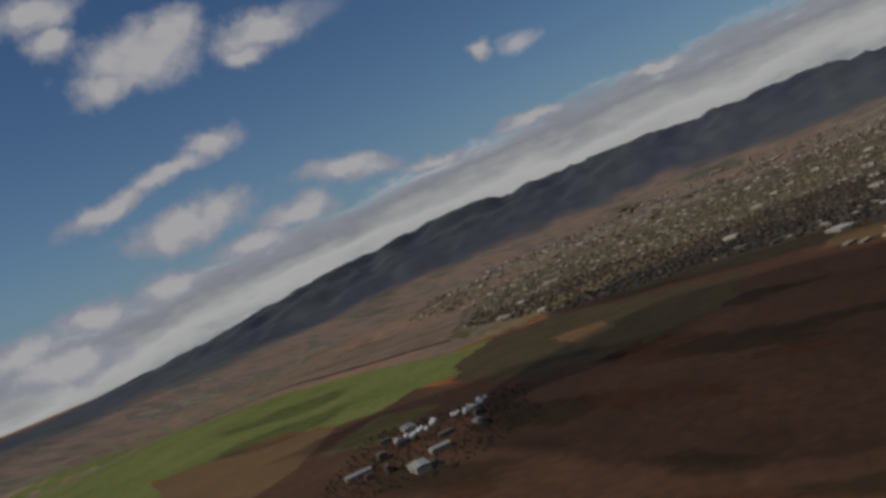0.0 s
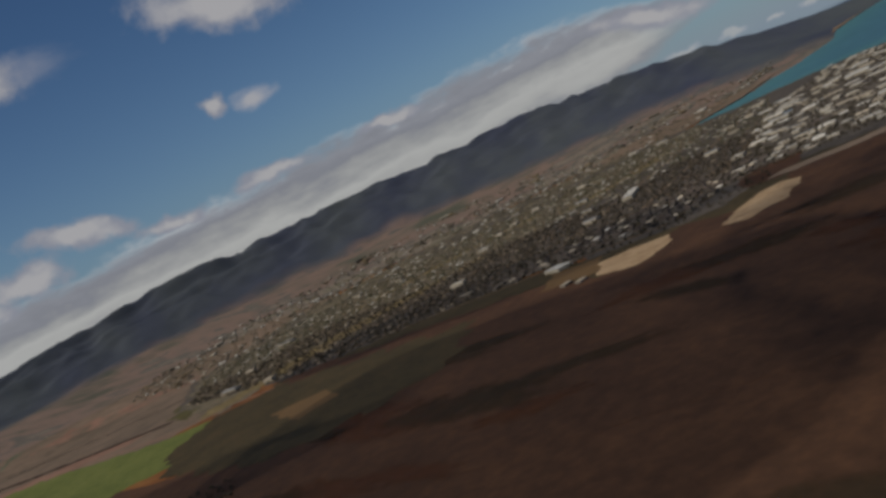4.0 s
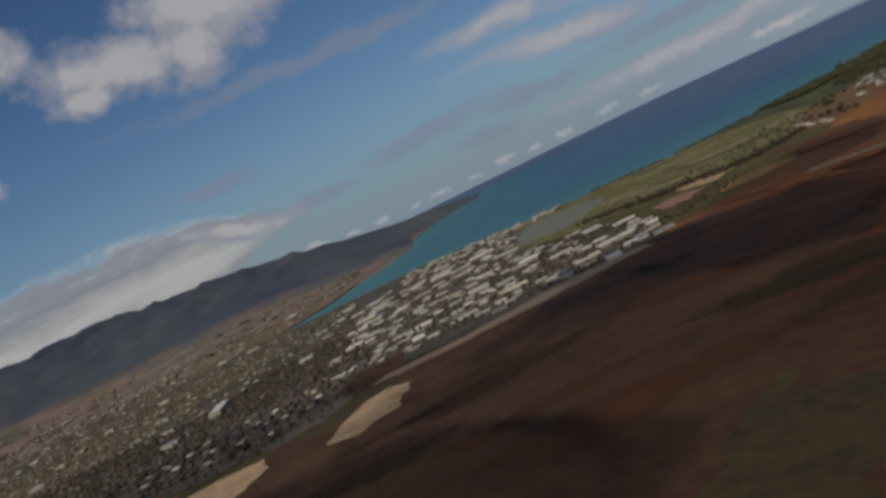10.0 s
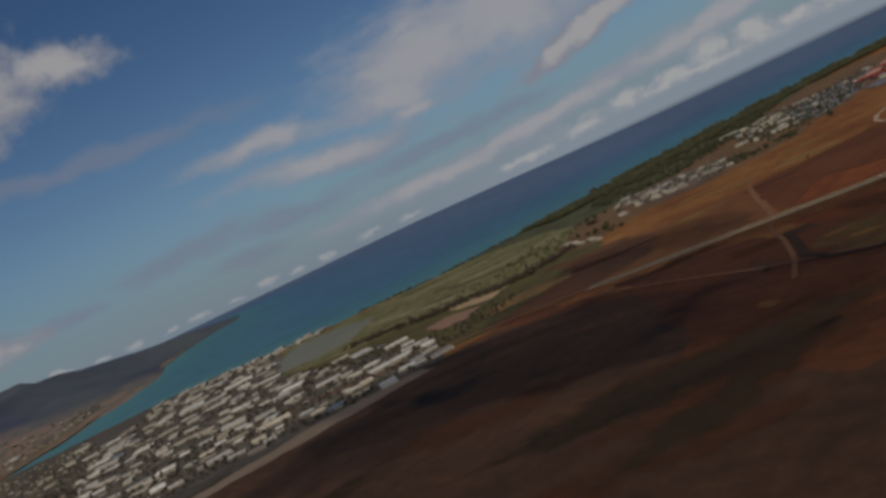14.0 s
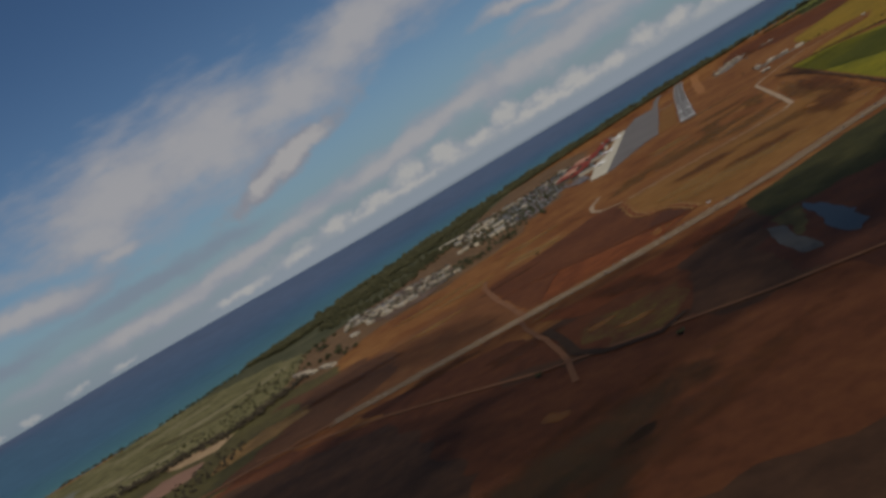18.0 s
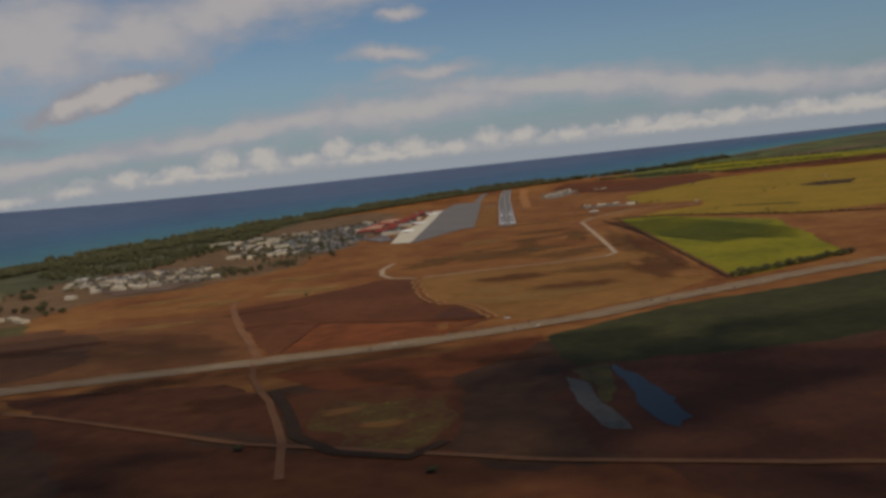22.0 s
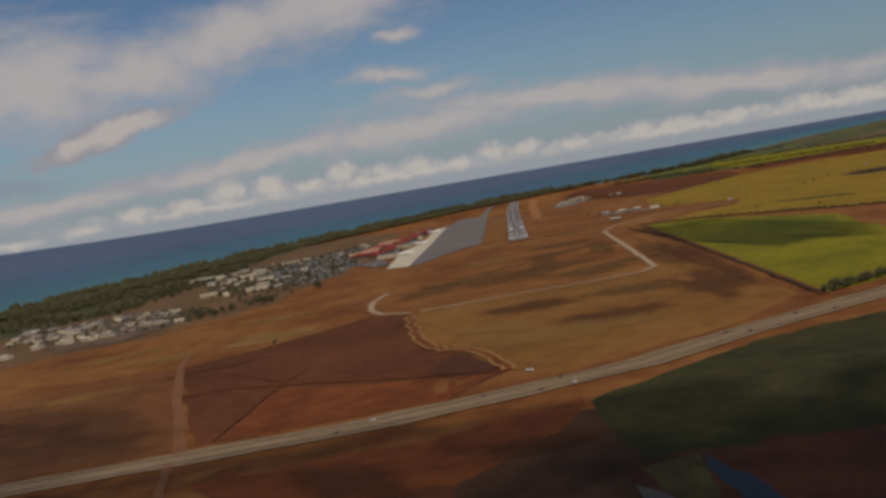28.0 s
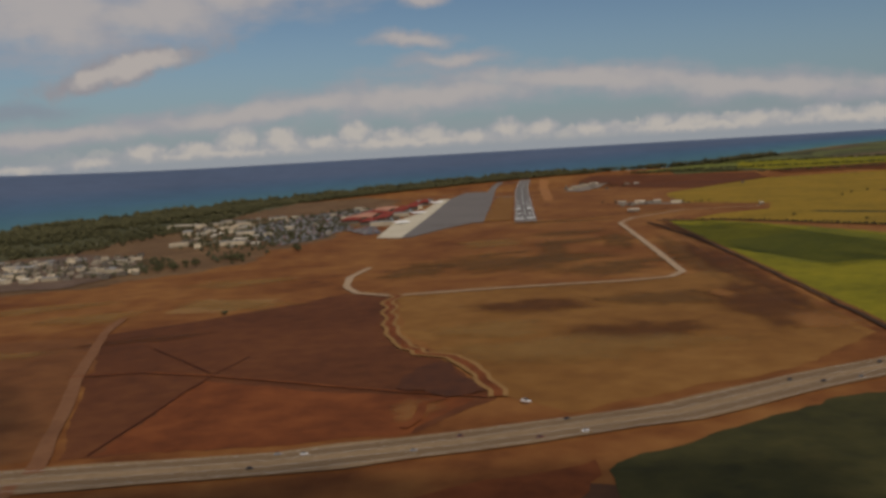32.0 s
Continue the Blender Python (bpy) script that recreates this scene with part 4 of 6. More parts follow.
patch("field", [(-1150, -1400), (-1060, -1180), (-860, -1180), (-700, -1200), (-620, -1330), (-640, -1560), (-760, -1550), (-960, -1450)], M_OLIVE, "dark weedy ground among trees and yards", wild=12)
patch("field", [(-1084, -1130), (-918, -1130), (-900, -1061), (-842, -1121), (-833, -1267), (-928, -1254)], M_TAN, "tan bare plot beside the marsh", wild=4)
patch("field", [(-941, -1343), (-931, -1289), (-837, -1301), (-794, -1382), (-853, -1410)], M_PINK_EARTH, "pinkish bare plot beside warehouses", wild=4)
patch("marsh", [(-2045, -739), (-1732, -520), (-1500, -330), (-1200, -420), (-980, -604), (-841, -975), (-841, -1190), (-1029, -1170), (-1223, -1292), (-1500, -1290), (-1760, -1120)],
      M_MARSH, "pale green marshland round a pond", "marsh", wild=16)
for line, wide in (([(-1250, -820), (-1126, -770), (-1060, -690), (-1040, -630)], 46), ([(-1420, -985), (-1320, -1010), (-1214, -1051), (-1080, -1060)], 40), ([(-1560, -700), (-1430, -640), (-1330, -560)], 44), ([(-1240, -1240), (-1150, -1150), (-1000, -1130)], 26)):
    strip("marsh_grass", line, wide, M_MARSH_PALE, "pale dry grass in a marsh", "grass", wild=14)
for line, wide in (([(-1350, -800), (-1200, -880), (-1040, -880), (-960, -800)], 36), ([(-1640, -620), (-1500, -560), (-1380, -440)], 34), ([(-1300, -1130), (-1180, -1000), (-1060, -980)], 26)):
    strip("marsh_scrub_ground", line, wide, M_OLIVE, "dark weeds in a marsh", "marsh", wild=14)
patch("pond", [(-1760, -1080), (-1960, -790), (-1740, -770), (-1560, -830), (-1390, -1110), (-1420, -1200), (-1560, -1240)], M_POND, "shallow grey-green coastal pond", "pond", wild=12)
patch("reservoir", [(126, -1580), (143, -1632), (158, -1690), (161, -1735), (150, -1755), (138, -1730), (131, -1690), (130, -1640)], M_RESERVOIR, "small dark grey-blue irrigation reservoir", "pond", wild=3)
patch("bank", [(87, -1612), (100, -1628), (110, -1694), (122, -1752), (108, -1748), (92, -1684)], M_PEBBLE, "pale grey bank of a reservoir", "bank", wild=2)
patch("field", [(-930, -2330), (-980, -2440), (-1100, -2480), (-1260, -2620), (-1420, -2900), (-1340, -2940), (-1150, -2720), (-1000, -2580), (-880, -2470)], M_OLIVE_DARK, "weedy verge along the town", wild=12)
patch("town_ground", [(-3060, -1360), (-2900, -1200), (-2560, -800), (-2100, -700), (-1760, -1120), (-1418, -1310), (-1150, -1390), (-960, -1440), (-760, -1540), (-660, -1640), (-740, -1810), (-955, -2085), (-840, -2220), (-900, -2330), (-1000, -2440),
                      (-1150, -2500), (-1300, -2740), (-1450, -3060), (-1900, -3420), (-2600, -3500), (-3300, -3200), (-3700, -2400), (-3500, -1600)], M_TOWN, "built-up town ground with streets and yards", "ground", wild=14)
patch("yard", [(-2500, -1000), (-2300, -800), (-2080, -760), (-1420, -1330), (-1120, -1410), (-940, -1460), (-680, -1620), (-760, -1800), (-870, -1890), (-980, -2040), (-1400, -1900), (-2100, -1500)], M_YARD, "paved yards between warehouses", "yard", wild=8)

# paler ground where the town is in sun; the light is in its colour
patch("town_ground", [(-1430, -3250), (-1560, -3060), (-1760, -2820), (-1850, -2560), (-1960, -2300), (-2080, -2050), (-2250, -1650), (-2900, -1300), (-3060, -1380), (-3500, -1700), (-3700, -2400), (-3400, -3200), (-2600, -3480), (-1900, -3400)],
      M_TOWN_FAR, "tan town ground with gardens, sunlight in its colour", "ground", wild=30)
patch("coast_strip", [(-3060, -1345), (-3322, -938), (-4422, -68), (-6332, 1422), (-9100, 3630), (-9500, 3000), (-6700, 900), (-4700, -700), (-3500, -1750)], M_HEATH, "grey-brown coastal strip below dry hills", "ground", wild=14)
GOLD = [[(-1544, -3323), (-1668, -3175), (-1837, -2980), (-1930, -2759), (-2010, -2500), (-1950, -2480), (-1840, -2720), (-1690, -2960), (-1560, -3120), (-1490, -3250)],
        [(-2350, -2900), (-2480, -2500), (-2500, -2150), (-2420, -2160), (-2400, -2500), (-2280, -2860)], [(-2120, -2200), (-2260, -1900), (-2420, -1720), (-2380, -1680), (-2210, -1840), (-2070, -2150)]]
for poly in GOLD:
    patch("grass_strip", poly, M_GOLD, "golden dry grass strip through the town", "grass", wild=22)
patch("field", [(-803, -2135), (-752, -2128), (-707, -2160), (-650, -2220), (-659, -2248), (-641, -2287), (-690, -2305), (-748, -2256), (-803, -2174)], M_TAN, "bright tan graded building plot", wild=5)
patch("field", [(-843, -2332), (-778, -2352), (-736, -2402), (-722, -2436), (-752, -2462), (-805, -2482), (-905, -2444), (-888, -2390)], M_TAN, "pale tan graded building plot", wild=5)
patch("field", [(-960, -2420), (-835, -2470), (-900, -2560), (-1030, -2500)], M_BROWN_FIELD, "brown bare ground at the town's edge", wild=8)
patch("field", [(-1063, -2053), (-1002, -1975), (-883, -2059), (-850, -2110), (-900, -2150), (-994, -2132)], M_FALLOW, "reddish bare building ground", wild=5)
patch("field", [(-880, -2122), (-839, -2076), (-790, -2000), (-740, -1900), (-702, -1822), (-640, -1690), (-690, -1680), (-780, -1800), (-828, -1967), (-900, -2080)], M_TAN_SOFT, "long strip of pale tan bare ground", wild=6)

patch("field", [(-724, -1450), (-740, -1370), (-700, -1300), (-620, -1290), (-590, -1340), (-640, -1400)], M_GOLD_VERGE, "golden brown dry grass verge", wild=10)


def stained(m):
    """Lets a ground material fray out towards the rim of a stain."""
    t = m.node_tree
    at = t.nodes.new("ShaderNodeAttribute")
    at.attribute_name = "core"
    n = t.nodes.new("ShaderNodeTexNoise")
    n.inputs["Scale"].default_value, n.inputs["Detail"].default_value, n.inputs["Roughness"].default_value = 1 / 26, 6, 0.62
    t.links.new(t.nodes.new("ShaderNodeNewGeometry").outputs["Position"], n.inputs["Vector"])
    soft = t.nodes.new("ShaderNodeMapRange")
    soft.interpolation_type = "SMOOTHSTEP"
    t.links.new(math_node(t, "ADD", at.outputs["Fac"], math_node(t, "MULTIPLY", math_node(t, "SUBTRACT", n.outputs[0], 0.5), 1.5)), soft.inputs[0])
    soft.inputs[1].default_value, soft.inputs[2].default_value, soft.inputs[4].default_value = 0.1, 1.0, 0.62
    clear = t.nodes.new("ShaderNodeBsdfTransparent")
    both = t.nodes.new("ShaderNodeMixShader")
    t.links.new(soft.outputs[0], both.inputs[0])
    t.links.new(clear.outputs[0], both.inputs[1])
    t.links.new(t.nodes["Principled BSDF"].outputs[0], both.inputs[2])
    t.links.new(both.outputs[0], t.nodes["Material Output"].inputs[0])
    return m


def stains(rows, material, label):
    """Uneven rounded patches of growth or soil that fray out: plan place, half lengths, turn. One object for all of a kind."""
    verts, faces, core = [], [], []
    for k, (x, y, rx, ry, turn) in enumerate(rows):
        LEVEL[0] += 0.002
        z, base, c, s = 0.14 + LEVEL[0], len(verts), math.cos(radians(turn)), math.sin(radians(turn))
        verts.append(spot(x, y, z + far_lift(x, y)))
        core.append(1.0)
        for ring in (0.5, 1.0):
            for i in range(28):
                a = i / 28 * 2 * math.pi
                q = ring * 1.25 * (1 + 0.5 * noise.fractal((math.cos(a) * 1.2, math.sin(a) * 1.2, k * 7.7 + x), 1.0, 2.0, 3))
                px, py = math.cos(a) * rx * q, math.sin(a) * ry * q
                wx, wy = x + c * px - s * py, y + s * px + c * py
                verts.append(spot(wx, wy, z + far_lift(wx, wy)))
                core.append(0.75 if ring < 1 else 0.0)
        for i in range(28):
            j = (i + 1) % 28
            faces += [(base, base + 1 + i, base + 1 + j), (base + 1 + i, base + 29 + i, base + 29 + j, base + 1 + j)]
    me = mesh_of("stains", verts, faces, material)
    me.attributes.new("core", "FLOAT", "POINT").data.foreach_set("value", core)
    return tagged(new("ground_stains", me), label, "ground", kind="stuff")


def strewn(poly, count, rx, ry, turn, seed):
    """Rows for stains, strewn over an outline."""
    r = random.Random(seed)
    xs, ys = [p[0] for p in poly], [p[1] for p in poly]
    out = []
    while len(out) < count:
        x, y = r.uniform(min(xs), max(xs)), r.uniform(min(ys), max(ys))
        if inside(np.array(x), np.array(y), poly):
            q = r.uniform(0.5, 1.4)
            out.append((x, y, rx * q, ry * q * r.uniform(0.7, 1.3), turn + r.uniform(-18, 18)))
    return out


NEAR_LAND = [(-900, -3000), (-700, -2500), (-560, -2000), (-420, -1900), (60, -1900), (150, -1960), (250, -2500), (100, -3000), (-300, -3300)]
AIR_LAND = [(-620, -1150), (-330, -880), (-200, -640), (-80, -300), (160, -200), (180, -860), (-120, -930), (-380, -1080)]
S_BURNT = stained(surface("scorched_stain", [(0.124, 0.060, 0.021), (0.160, 0.080, 0.028)], 18, 80))
S_RED = stained(surface("red_soil_stain", [(0.082, 0.033, 0.015), (0.122, 0.047, 0.019)], 14, 70))
S_ORANGE = stained(surface("orange_soil_stain", [(0.25, 0.105, 0.034), (0.36, 0.165, 0.055)], 8, 40))
S_OLIVE = stained(surface("weed_stain", [(0.034, 0.023, 0.012), (0.058, 0.038, 0.018)], 10, 60))
S_STRAW = stained(surface("straw_stain", [(0.22, 0.115, 0.036), (0.31, 0.17, 0.055)], 10, 50))
stains([(-20, -690, 110, 90, 0), (55, -560, 26, 150, 0), (120, -790, 60, 55, 0), (150, -470, 26, 110, 0), (-110, -740, 45, 70, 0), (90, -330, 60, 40, 10), (20, -90, 60, 24, 10), (110, -90, 60, 20, 15), (225, -700, 26, 200, 3), (150, -1000, 70, 40, 0)] + strewn(AIR_LAND, 5, 60, 30, 10, 3),
       S_BURNT, "dark scorched patches in dry grass")
stains([(25, -1020, 70, 34, 0), (230, -1040, 40, 120, 8), (120, -1150, 60, 40, 10), (-300, -1120, 60, 12, 20), (-560, -1290, 90, 26, 8), (250, -760, 22, 330, 3), (-60, -1560, 60, 26, -40), (-300, -1520, 60, 20, 10), (40, -1530, 44, 22, 20), (-180, -1610, 40, 30, 0)] + strewn(NEAR_LAND, 16, 110, 34, 45, 5),
       S_RED, "reddish bare soil showing through")
stains([(-96, -1860, 15, 10, -50), (-170, -1500, 18, 11, 30), (-196, -1455, 16, 14, 0), (210, -985, 12, 30, 0), (-80, -1660, 22, 10, 20), (-40, -1700, 20, 9, 0), (260, -1130, 26, 40, 0), (-30, -1350, 14, 24, 0)], S_ORANGE, "bare orange earth")
stains(strewn(NEAR_LAND, 18, 130, 40, 45, 8), S_OLIVE, "dark weeds in fallow land")
stains([(-285, -950, 70, 30, -20), (-420, -1000, 60, 30, 10), (-500, -930, 80, 26, 20), (-330, -780, 70, 34, 20), (60, -1200, 110, 40, 10), (0, -1130, 50, 40, 0), (-40, -440, 60, 60, 0), (-430, -1180, 60, 20, 10)], S_STRAW, "paler dry straw in the grass")
patch("field", [(-1178, -3315), (-1420, -3230), (-1400, -3080), (-1111, -2815), (-980, -2669), (-720, -2763), (-640, -2900), (-680, -3060), (-900, -3230)], M_OLIVE_DARK, "dark olive rough land below the town", wild=24)
patch("field", [(-1058, -3077), (-1038, -2970), (-913, -2935), (-864, -3008)], M_BROWN_FIELD, "yellowish patch in olive rough land", wild=5)

# ---------------------------------------------------------------- airfield
TURN = math.atan2(78, 2133)      # the runway leans a little left of the plan's y


def along(u, v):
    """From metres right of the runway's middle and metres past its threshold to the plan."""
    return (u * math.cos(TURN) - v * math.sin(TURN), u * math.sin(TURN) + v * math.cos(TURN))


def quad(name, u0, u1, v0, v1, material, parent=None, label="", category="", up=0.0):
    LEVEL[0] += 0.004
    z = 0.3 + LEVEL[0] + up
    n = max(1, int((v1 - v0) / 60))
    verts, faces = [], []
    for i in range(n + 1):
        v = v0 + (v1 - v0) * i / n
        h = z + 1.2 * far_lift(*along(0, v))
        verts += [spot(*along(u0, v), h), spot(*along(u1, v), h)]
        if i:
            faces.append((2 * i - 2, 2 * i - 1, 2 * i + 1, 2 * i))
    ob = new(name, mesh_of(name, verts, faces, material))
    ob.parent = parent
    return tagged(ob, label, category, kind="" if parent else "structure")


runway = quad("runway", -21, 21, 0, 2133, M_RUNWAY, None, "grey asphalt runway with white markings", "runway")
quad("shoulder", -25, -21, 0, 2133, M_RUST, runway, "dusty brown shoulder")
quad("shoulder", 21, 25, 0, 2133, M_RUST, runway, "dusty brown shoulder")
for s in (-1, 1):
    quad("edge_line", s * 20 - 0.5, s * 20 + 0.5, 5, 2128, M_PAINT, runway, up=0.03)
    for k in range(4):
        u = s * (4 + 4.6 * k)
        quad("threshold_bar", min(u, u + s * 2.4), max(u, u + s * 2.4), 8, 55, M_PAINT, runway, up=0.03)
    quad("aiming_block", min(s * 8, s * 17), max(s * 8, s * 17), 310, 365, M_PAINT, runway, up=0.03)
    for v in (150, 460, 610):
        quad("touchdown_bar", min(s * 9, s * 15), max(s * 9, s * 15), v, v + 24, M_PAINT, runway, up=0.03)
    for k, v in enumerate((76, 84)):
        quad("number_bar", min(s * 2, s * 7), max(s * 2, s * 7), v, v + 3.5, M_PAINT, runway, up=0.03)
quad("threshold_line", -20, 20, 1, 4, M_PAINT, runway, up=0.03)
for i in range(36):
    quad("centre_dash", -0.7, 0.7, 110 + i * 56, 145 + i * 56, M_PAINT, runway, up=0.03)
for v in (0, 1500):
    quad("chevron_pad", -22, 22, v - 60 if v == 0 else 2133, 0 if v == 0 else 2193, M_APRON, runway)
taxiway = patch("taxiway", [(-108, -27), (-136, 697), (-183, 1700), (-190, 2060), (-165, 2060), (-158, 1700), (-112, 697), (-85, -20)], M_APRON, "grey asphalt taxiway beside the runway", "taxiway", wild=0, up=0.1)
for a, b in (((-110, 330), (-30, 350)), ((-125, 900), (-50, 920)), ((-170, 1950), (-90, 1960))):
    strip("taxi_link", [a, b], 24, M_APRON, "", "", taxiway, wild=0, up=0.1)
apron = patch("apron", [(-213, -288), (-195, -280), (-150, -130), (-108, -30), (-110, 300), (-125, 750), (-150, 1250), (-240, 1260), (-257, 927), (-226, 136)], M_APRON, "wide dark asphalt aircraft apron", "apron", wild=0, up=0.1)
patch("apron_concrete", [(-261, -266), (-213, -288), (-226, 136), (-257, 927), (-290, 921), (-268, 350), (-290, 120)], M_CONCRETE, "pale concrete stands along the terminal", "apron", wild=0, up=0.12)
patch("grass_island", [(-84, -10), (-30, 0), (-60, 900), (-108, 900)], M_DRY_GRASS, "brown grass between runway and taxiway", wild=1, up=0.1)

# ---------------------------------------------------------------- roads and tracks
HIGHWAY = [(-475, -1504), (-452, -1500), (-300, -1474), (-205, -1460), (-85, -1440), (5, -1412), (120, -1368), (205, -1310), (290, -1262), (389, -1205), (700, -1060), (1300, -800)]


def shifted_line(line, off):
    out = []
    for i, p in enumerate(line):
        a, b = Vector(line[max(i - 1, 0)]), Vector(line[min(i + 1, len(line) - 1)])
        d = (b - a).normalized()
        out.append((p[0] - d.y * off, p[1] + d.x * off))
    return out


highway = strip("highway", HIGHWAY, 34, M_VERGE, "four-lane divided highway across dry fields", "road", wild=0.5)
for off, nm in ((9, "carriageway"), (-9, "carriageway")):
    strip(nm, shifted_line(HIGHWAY, off), 10.5, M_ASPHALT, "grey two-lane carriageway", "", highway, wild=0)
    for e in (-4.6, 4.6):
        strip("edge_stripe", shifted_line(HIGHWAY, off + e), 0.2, M_PAINT, "", "", highway, wild=0, up=0.05)
HIGHWAY_TOP = LEVEL[0] + 0.05
strip("track", [(-1100, -1700), (-800, -1600), (-640, -1545), (-468, -1503)], 12, M_TRACK_RED, "reddish dirt road at the highway's end", "track")
strip("track", [(-188, -690), (-196, -774), (-184, -850), (-159, -905), (-117, -931), (10, -905), (130, -890), (178, -874), (196, -839), (190, -602), (177, -190), (208, -92), (246, -40), (330, 60), (480, 60)], 9, M_PALE_TRACK, "pale dirt perimeter track", "track")
strip("track", [(-207, -1450), (-240, -1370), (-300, -1230), (-354, -1092), (-375, -1010)], 9, M_TRACK_RED, "reddish dirt farm track", "track")
strip("track", [(-208, -1466), (-188, -1528), (-146, -1617), (-104, -1730), (-86, -1800)], 6, M_TRACK_RED, "reddish dirt farm track", "track")
strip("track", [(-600, -1500), (-341, -1608), (-229, -1670), (-131, -1725), (-94, -1738), (80, -1800), (300, -1850)], 6, M_TRACK_RED, "reddish dirt farm track", "track")
strip("ditch", [(-152, -1580), (-122, -1650), (-98, -1716), (-63, -1756), (-13, -1776), (8, -1748)], 9, M_SCRUB, "dark overgrown ditch", "ditch")
strip("track", [(-300, -1250), (-245, -1243), (-190, -1258), (-41, -1315), (12, -1330)], 3, M_RED_EARTH, "faint reddish track across a field", "track")
strip("track", [(-192, -1424), (-190, -1330), (-188, -1255), (-180, -1200)], 1.2, M_FURROW, "dark furrow across a field", "track")
strip("track", [(-275, -1160), (-192, -1250)], 1.2, M_FURROW, "dark furrow across a field", "track")
RIFT = [(-116, -925), (-98, -1045), (-78, -1140), (-48, -1208), (-22, -1220), (4, -1275), (18, -1330)]
strip("gully", RIFT, 13, M_STRAW, "pale crumbling rim of an eroded gully", "gully", wild=6, step=12)
strip("gully", RIFT, 6, M_RED_EARTH, "red eroded gully beside a ploughed field", "gully", wild=6, step=12)
patch("field", [(-48, -1305), (-43, -1265), (-28, -1238), (-8, -1281), (0, -1324), (-24, -1320)], M_WEED_DARK, "dark weeds in a field's corner", wild=14)
strip("gully", [(-30, -1388), (-26, -1341), (-14, -1330)], 6, M_RED_EARTH, "red washed-out rill", "gully", wild=5, step=12)
strip("track", [(257, -185), (283, -780), (300, -1205)], 9, M_RUST, "red dirt track beside a cane field", "track")
CANE_HEDGE = [(246, -182), (300, -203), (362, -226), (440, -300), (508, -386), (600, -480), (760, -590)]
strip("hedge_strip", CANE_HEDGE, 11, M_SCRUB, "dark weedy strip between cane fields", "ditch", wild=3)
strip("hedge_strip", [(226, -196), (262, -480), (282, -790), (298, -1190)], 5, M_SCRUB, "dark weedy edge of a cane field", "ditch", wild=2)
strip("ditch", [(60, -62), (120, -30), (225, 50), (330, 120)], 6, M_SCRUB, "dark drainage ditch", "ditch")
strip("ditch", [(-188, -50), (-105, -48)], 5, M_SCRUB, "dark drainage ditch", "ditch")

# ---------------------------------------------------------------- buildings
def varied(name, colours, rough=0.7):
    """A material that takes one of several colours for each roof or car."""
    m = surface(name, [(0.5, 0.5, 0.5), (0.9, 0.9, 0.9)], 2.5, 14, rough=rough)
    t = m.node_tree
    b = t.nodes["Principled BSDF"]
    old = b.inputs["Base Color"].links[0].from_socket
    info = t.nodes.new("ShaderNodeObjectInfo").outputs["Random"]
    isl = t.nodes.new("ShaderNodeNewGeometry").outputs["Random Per Island"]
    ramp = t.nodes.new("ShaderNodeValToRGB")
    ramp.color_ramp.interpolation = "CONSTANT"
    e = ramp.color_ramp.elements
    for i, c in enumerate(colours):
        q = e[i] if i < 2 else e.new(i / len(colours))
        q.position = i / len(colours)
        q.color = (*c, 1)
    t.links.new(math_node(t, "FRACT", math_node(t, "ADD", info, isl)), ramp.inputs[0])
    mul = t.nodes.new("ShaderNodeMix")
    mul.data_type, mul.blend_type = "RGBA", "MULTIPLY"
    mul.inputs[0].default_value = 0.55
    t.links.new(ramp.outputs[0], mul.inputs[6])
    t.links.new(old, mul.inputs[7])
    t.links.new(mul.outputs[2], b.inputs["Base Color"])
    return m


# Two roof sets stand for the town's light: dark in shade, pale in sun
M_HOUSE_ROOFS = varied("shade_toned_house_roofs", [(0.078, 0.058, 0.041), (0.098, 0.076, 0.053), (0.122, 0.095, 0.067), (0.088, 0.062, 0.043), (0.108, 0.086, 0.065), (0.142, 0.111, 0.078), (0.083, 0.067, 0.050), (0.122, 0.088, 0.058), (0.096, 0.072, 0.052), (0.294, 0.229, 0.155)])
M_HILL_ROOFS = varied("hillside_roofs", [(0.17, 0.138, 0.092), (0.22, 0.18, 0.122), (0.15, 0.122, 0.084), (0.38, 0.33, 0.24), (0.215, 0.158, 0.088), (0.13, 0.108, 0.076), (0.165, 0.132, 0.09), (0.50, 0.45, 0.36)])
M_CARS = varied("car_paint", [(0.3, 0.3, 0.29), (0.06, 0.06, 0.065), (0.2, 0.21, 0.22), (0.25, 0.05, 0.04), (0.38, 0.38, 0.37), (0.1, 0.12, 0.2), (0.12, 0.12, 0.12)], 0.5)


def gable(bm, w, l, z0, rise, over=0.6):
    """A pitched roof slab over a plan of w by l, ridge along l."""
    x, y = w / 2 + over, l / 2 + over
    t = 0.35
    lo = [(-x, -y, z0), (0, -y, z0 + rise), (x, -y, z0)]
    v = []
    for yy in (-y, y):
        for px, _, pz in lo:
            v.append(bm.verts.new((px, yy, pz)))
        for px, _, pz in lo:
            v.append(bm.verts.new((px, yy, pz + t)))
    for f in ((3, 4, 10, 9), (4, 5, 11, 10), (1, 0, 6, 7), (2, 1, 7, 8), (0, 3, 9, 6), (5, 2, 8, 11), (0, 1, 4, 3), (1, 2, 5, 4), (7, 6, 9, 10), (8, 7, 10, 11)):
        bm.faces.new([v[i] for i in f])


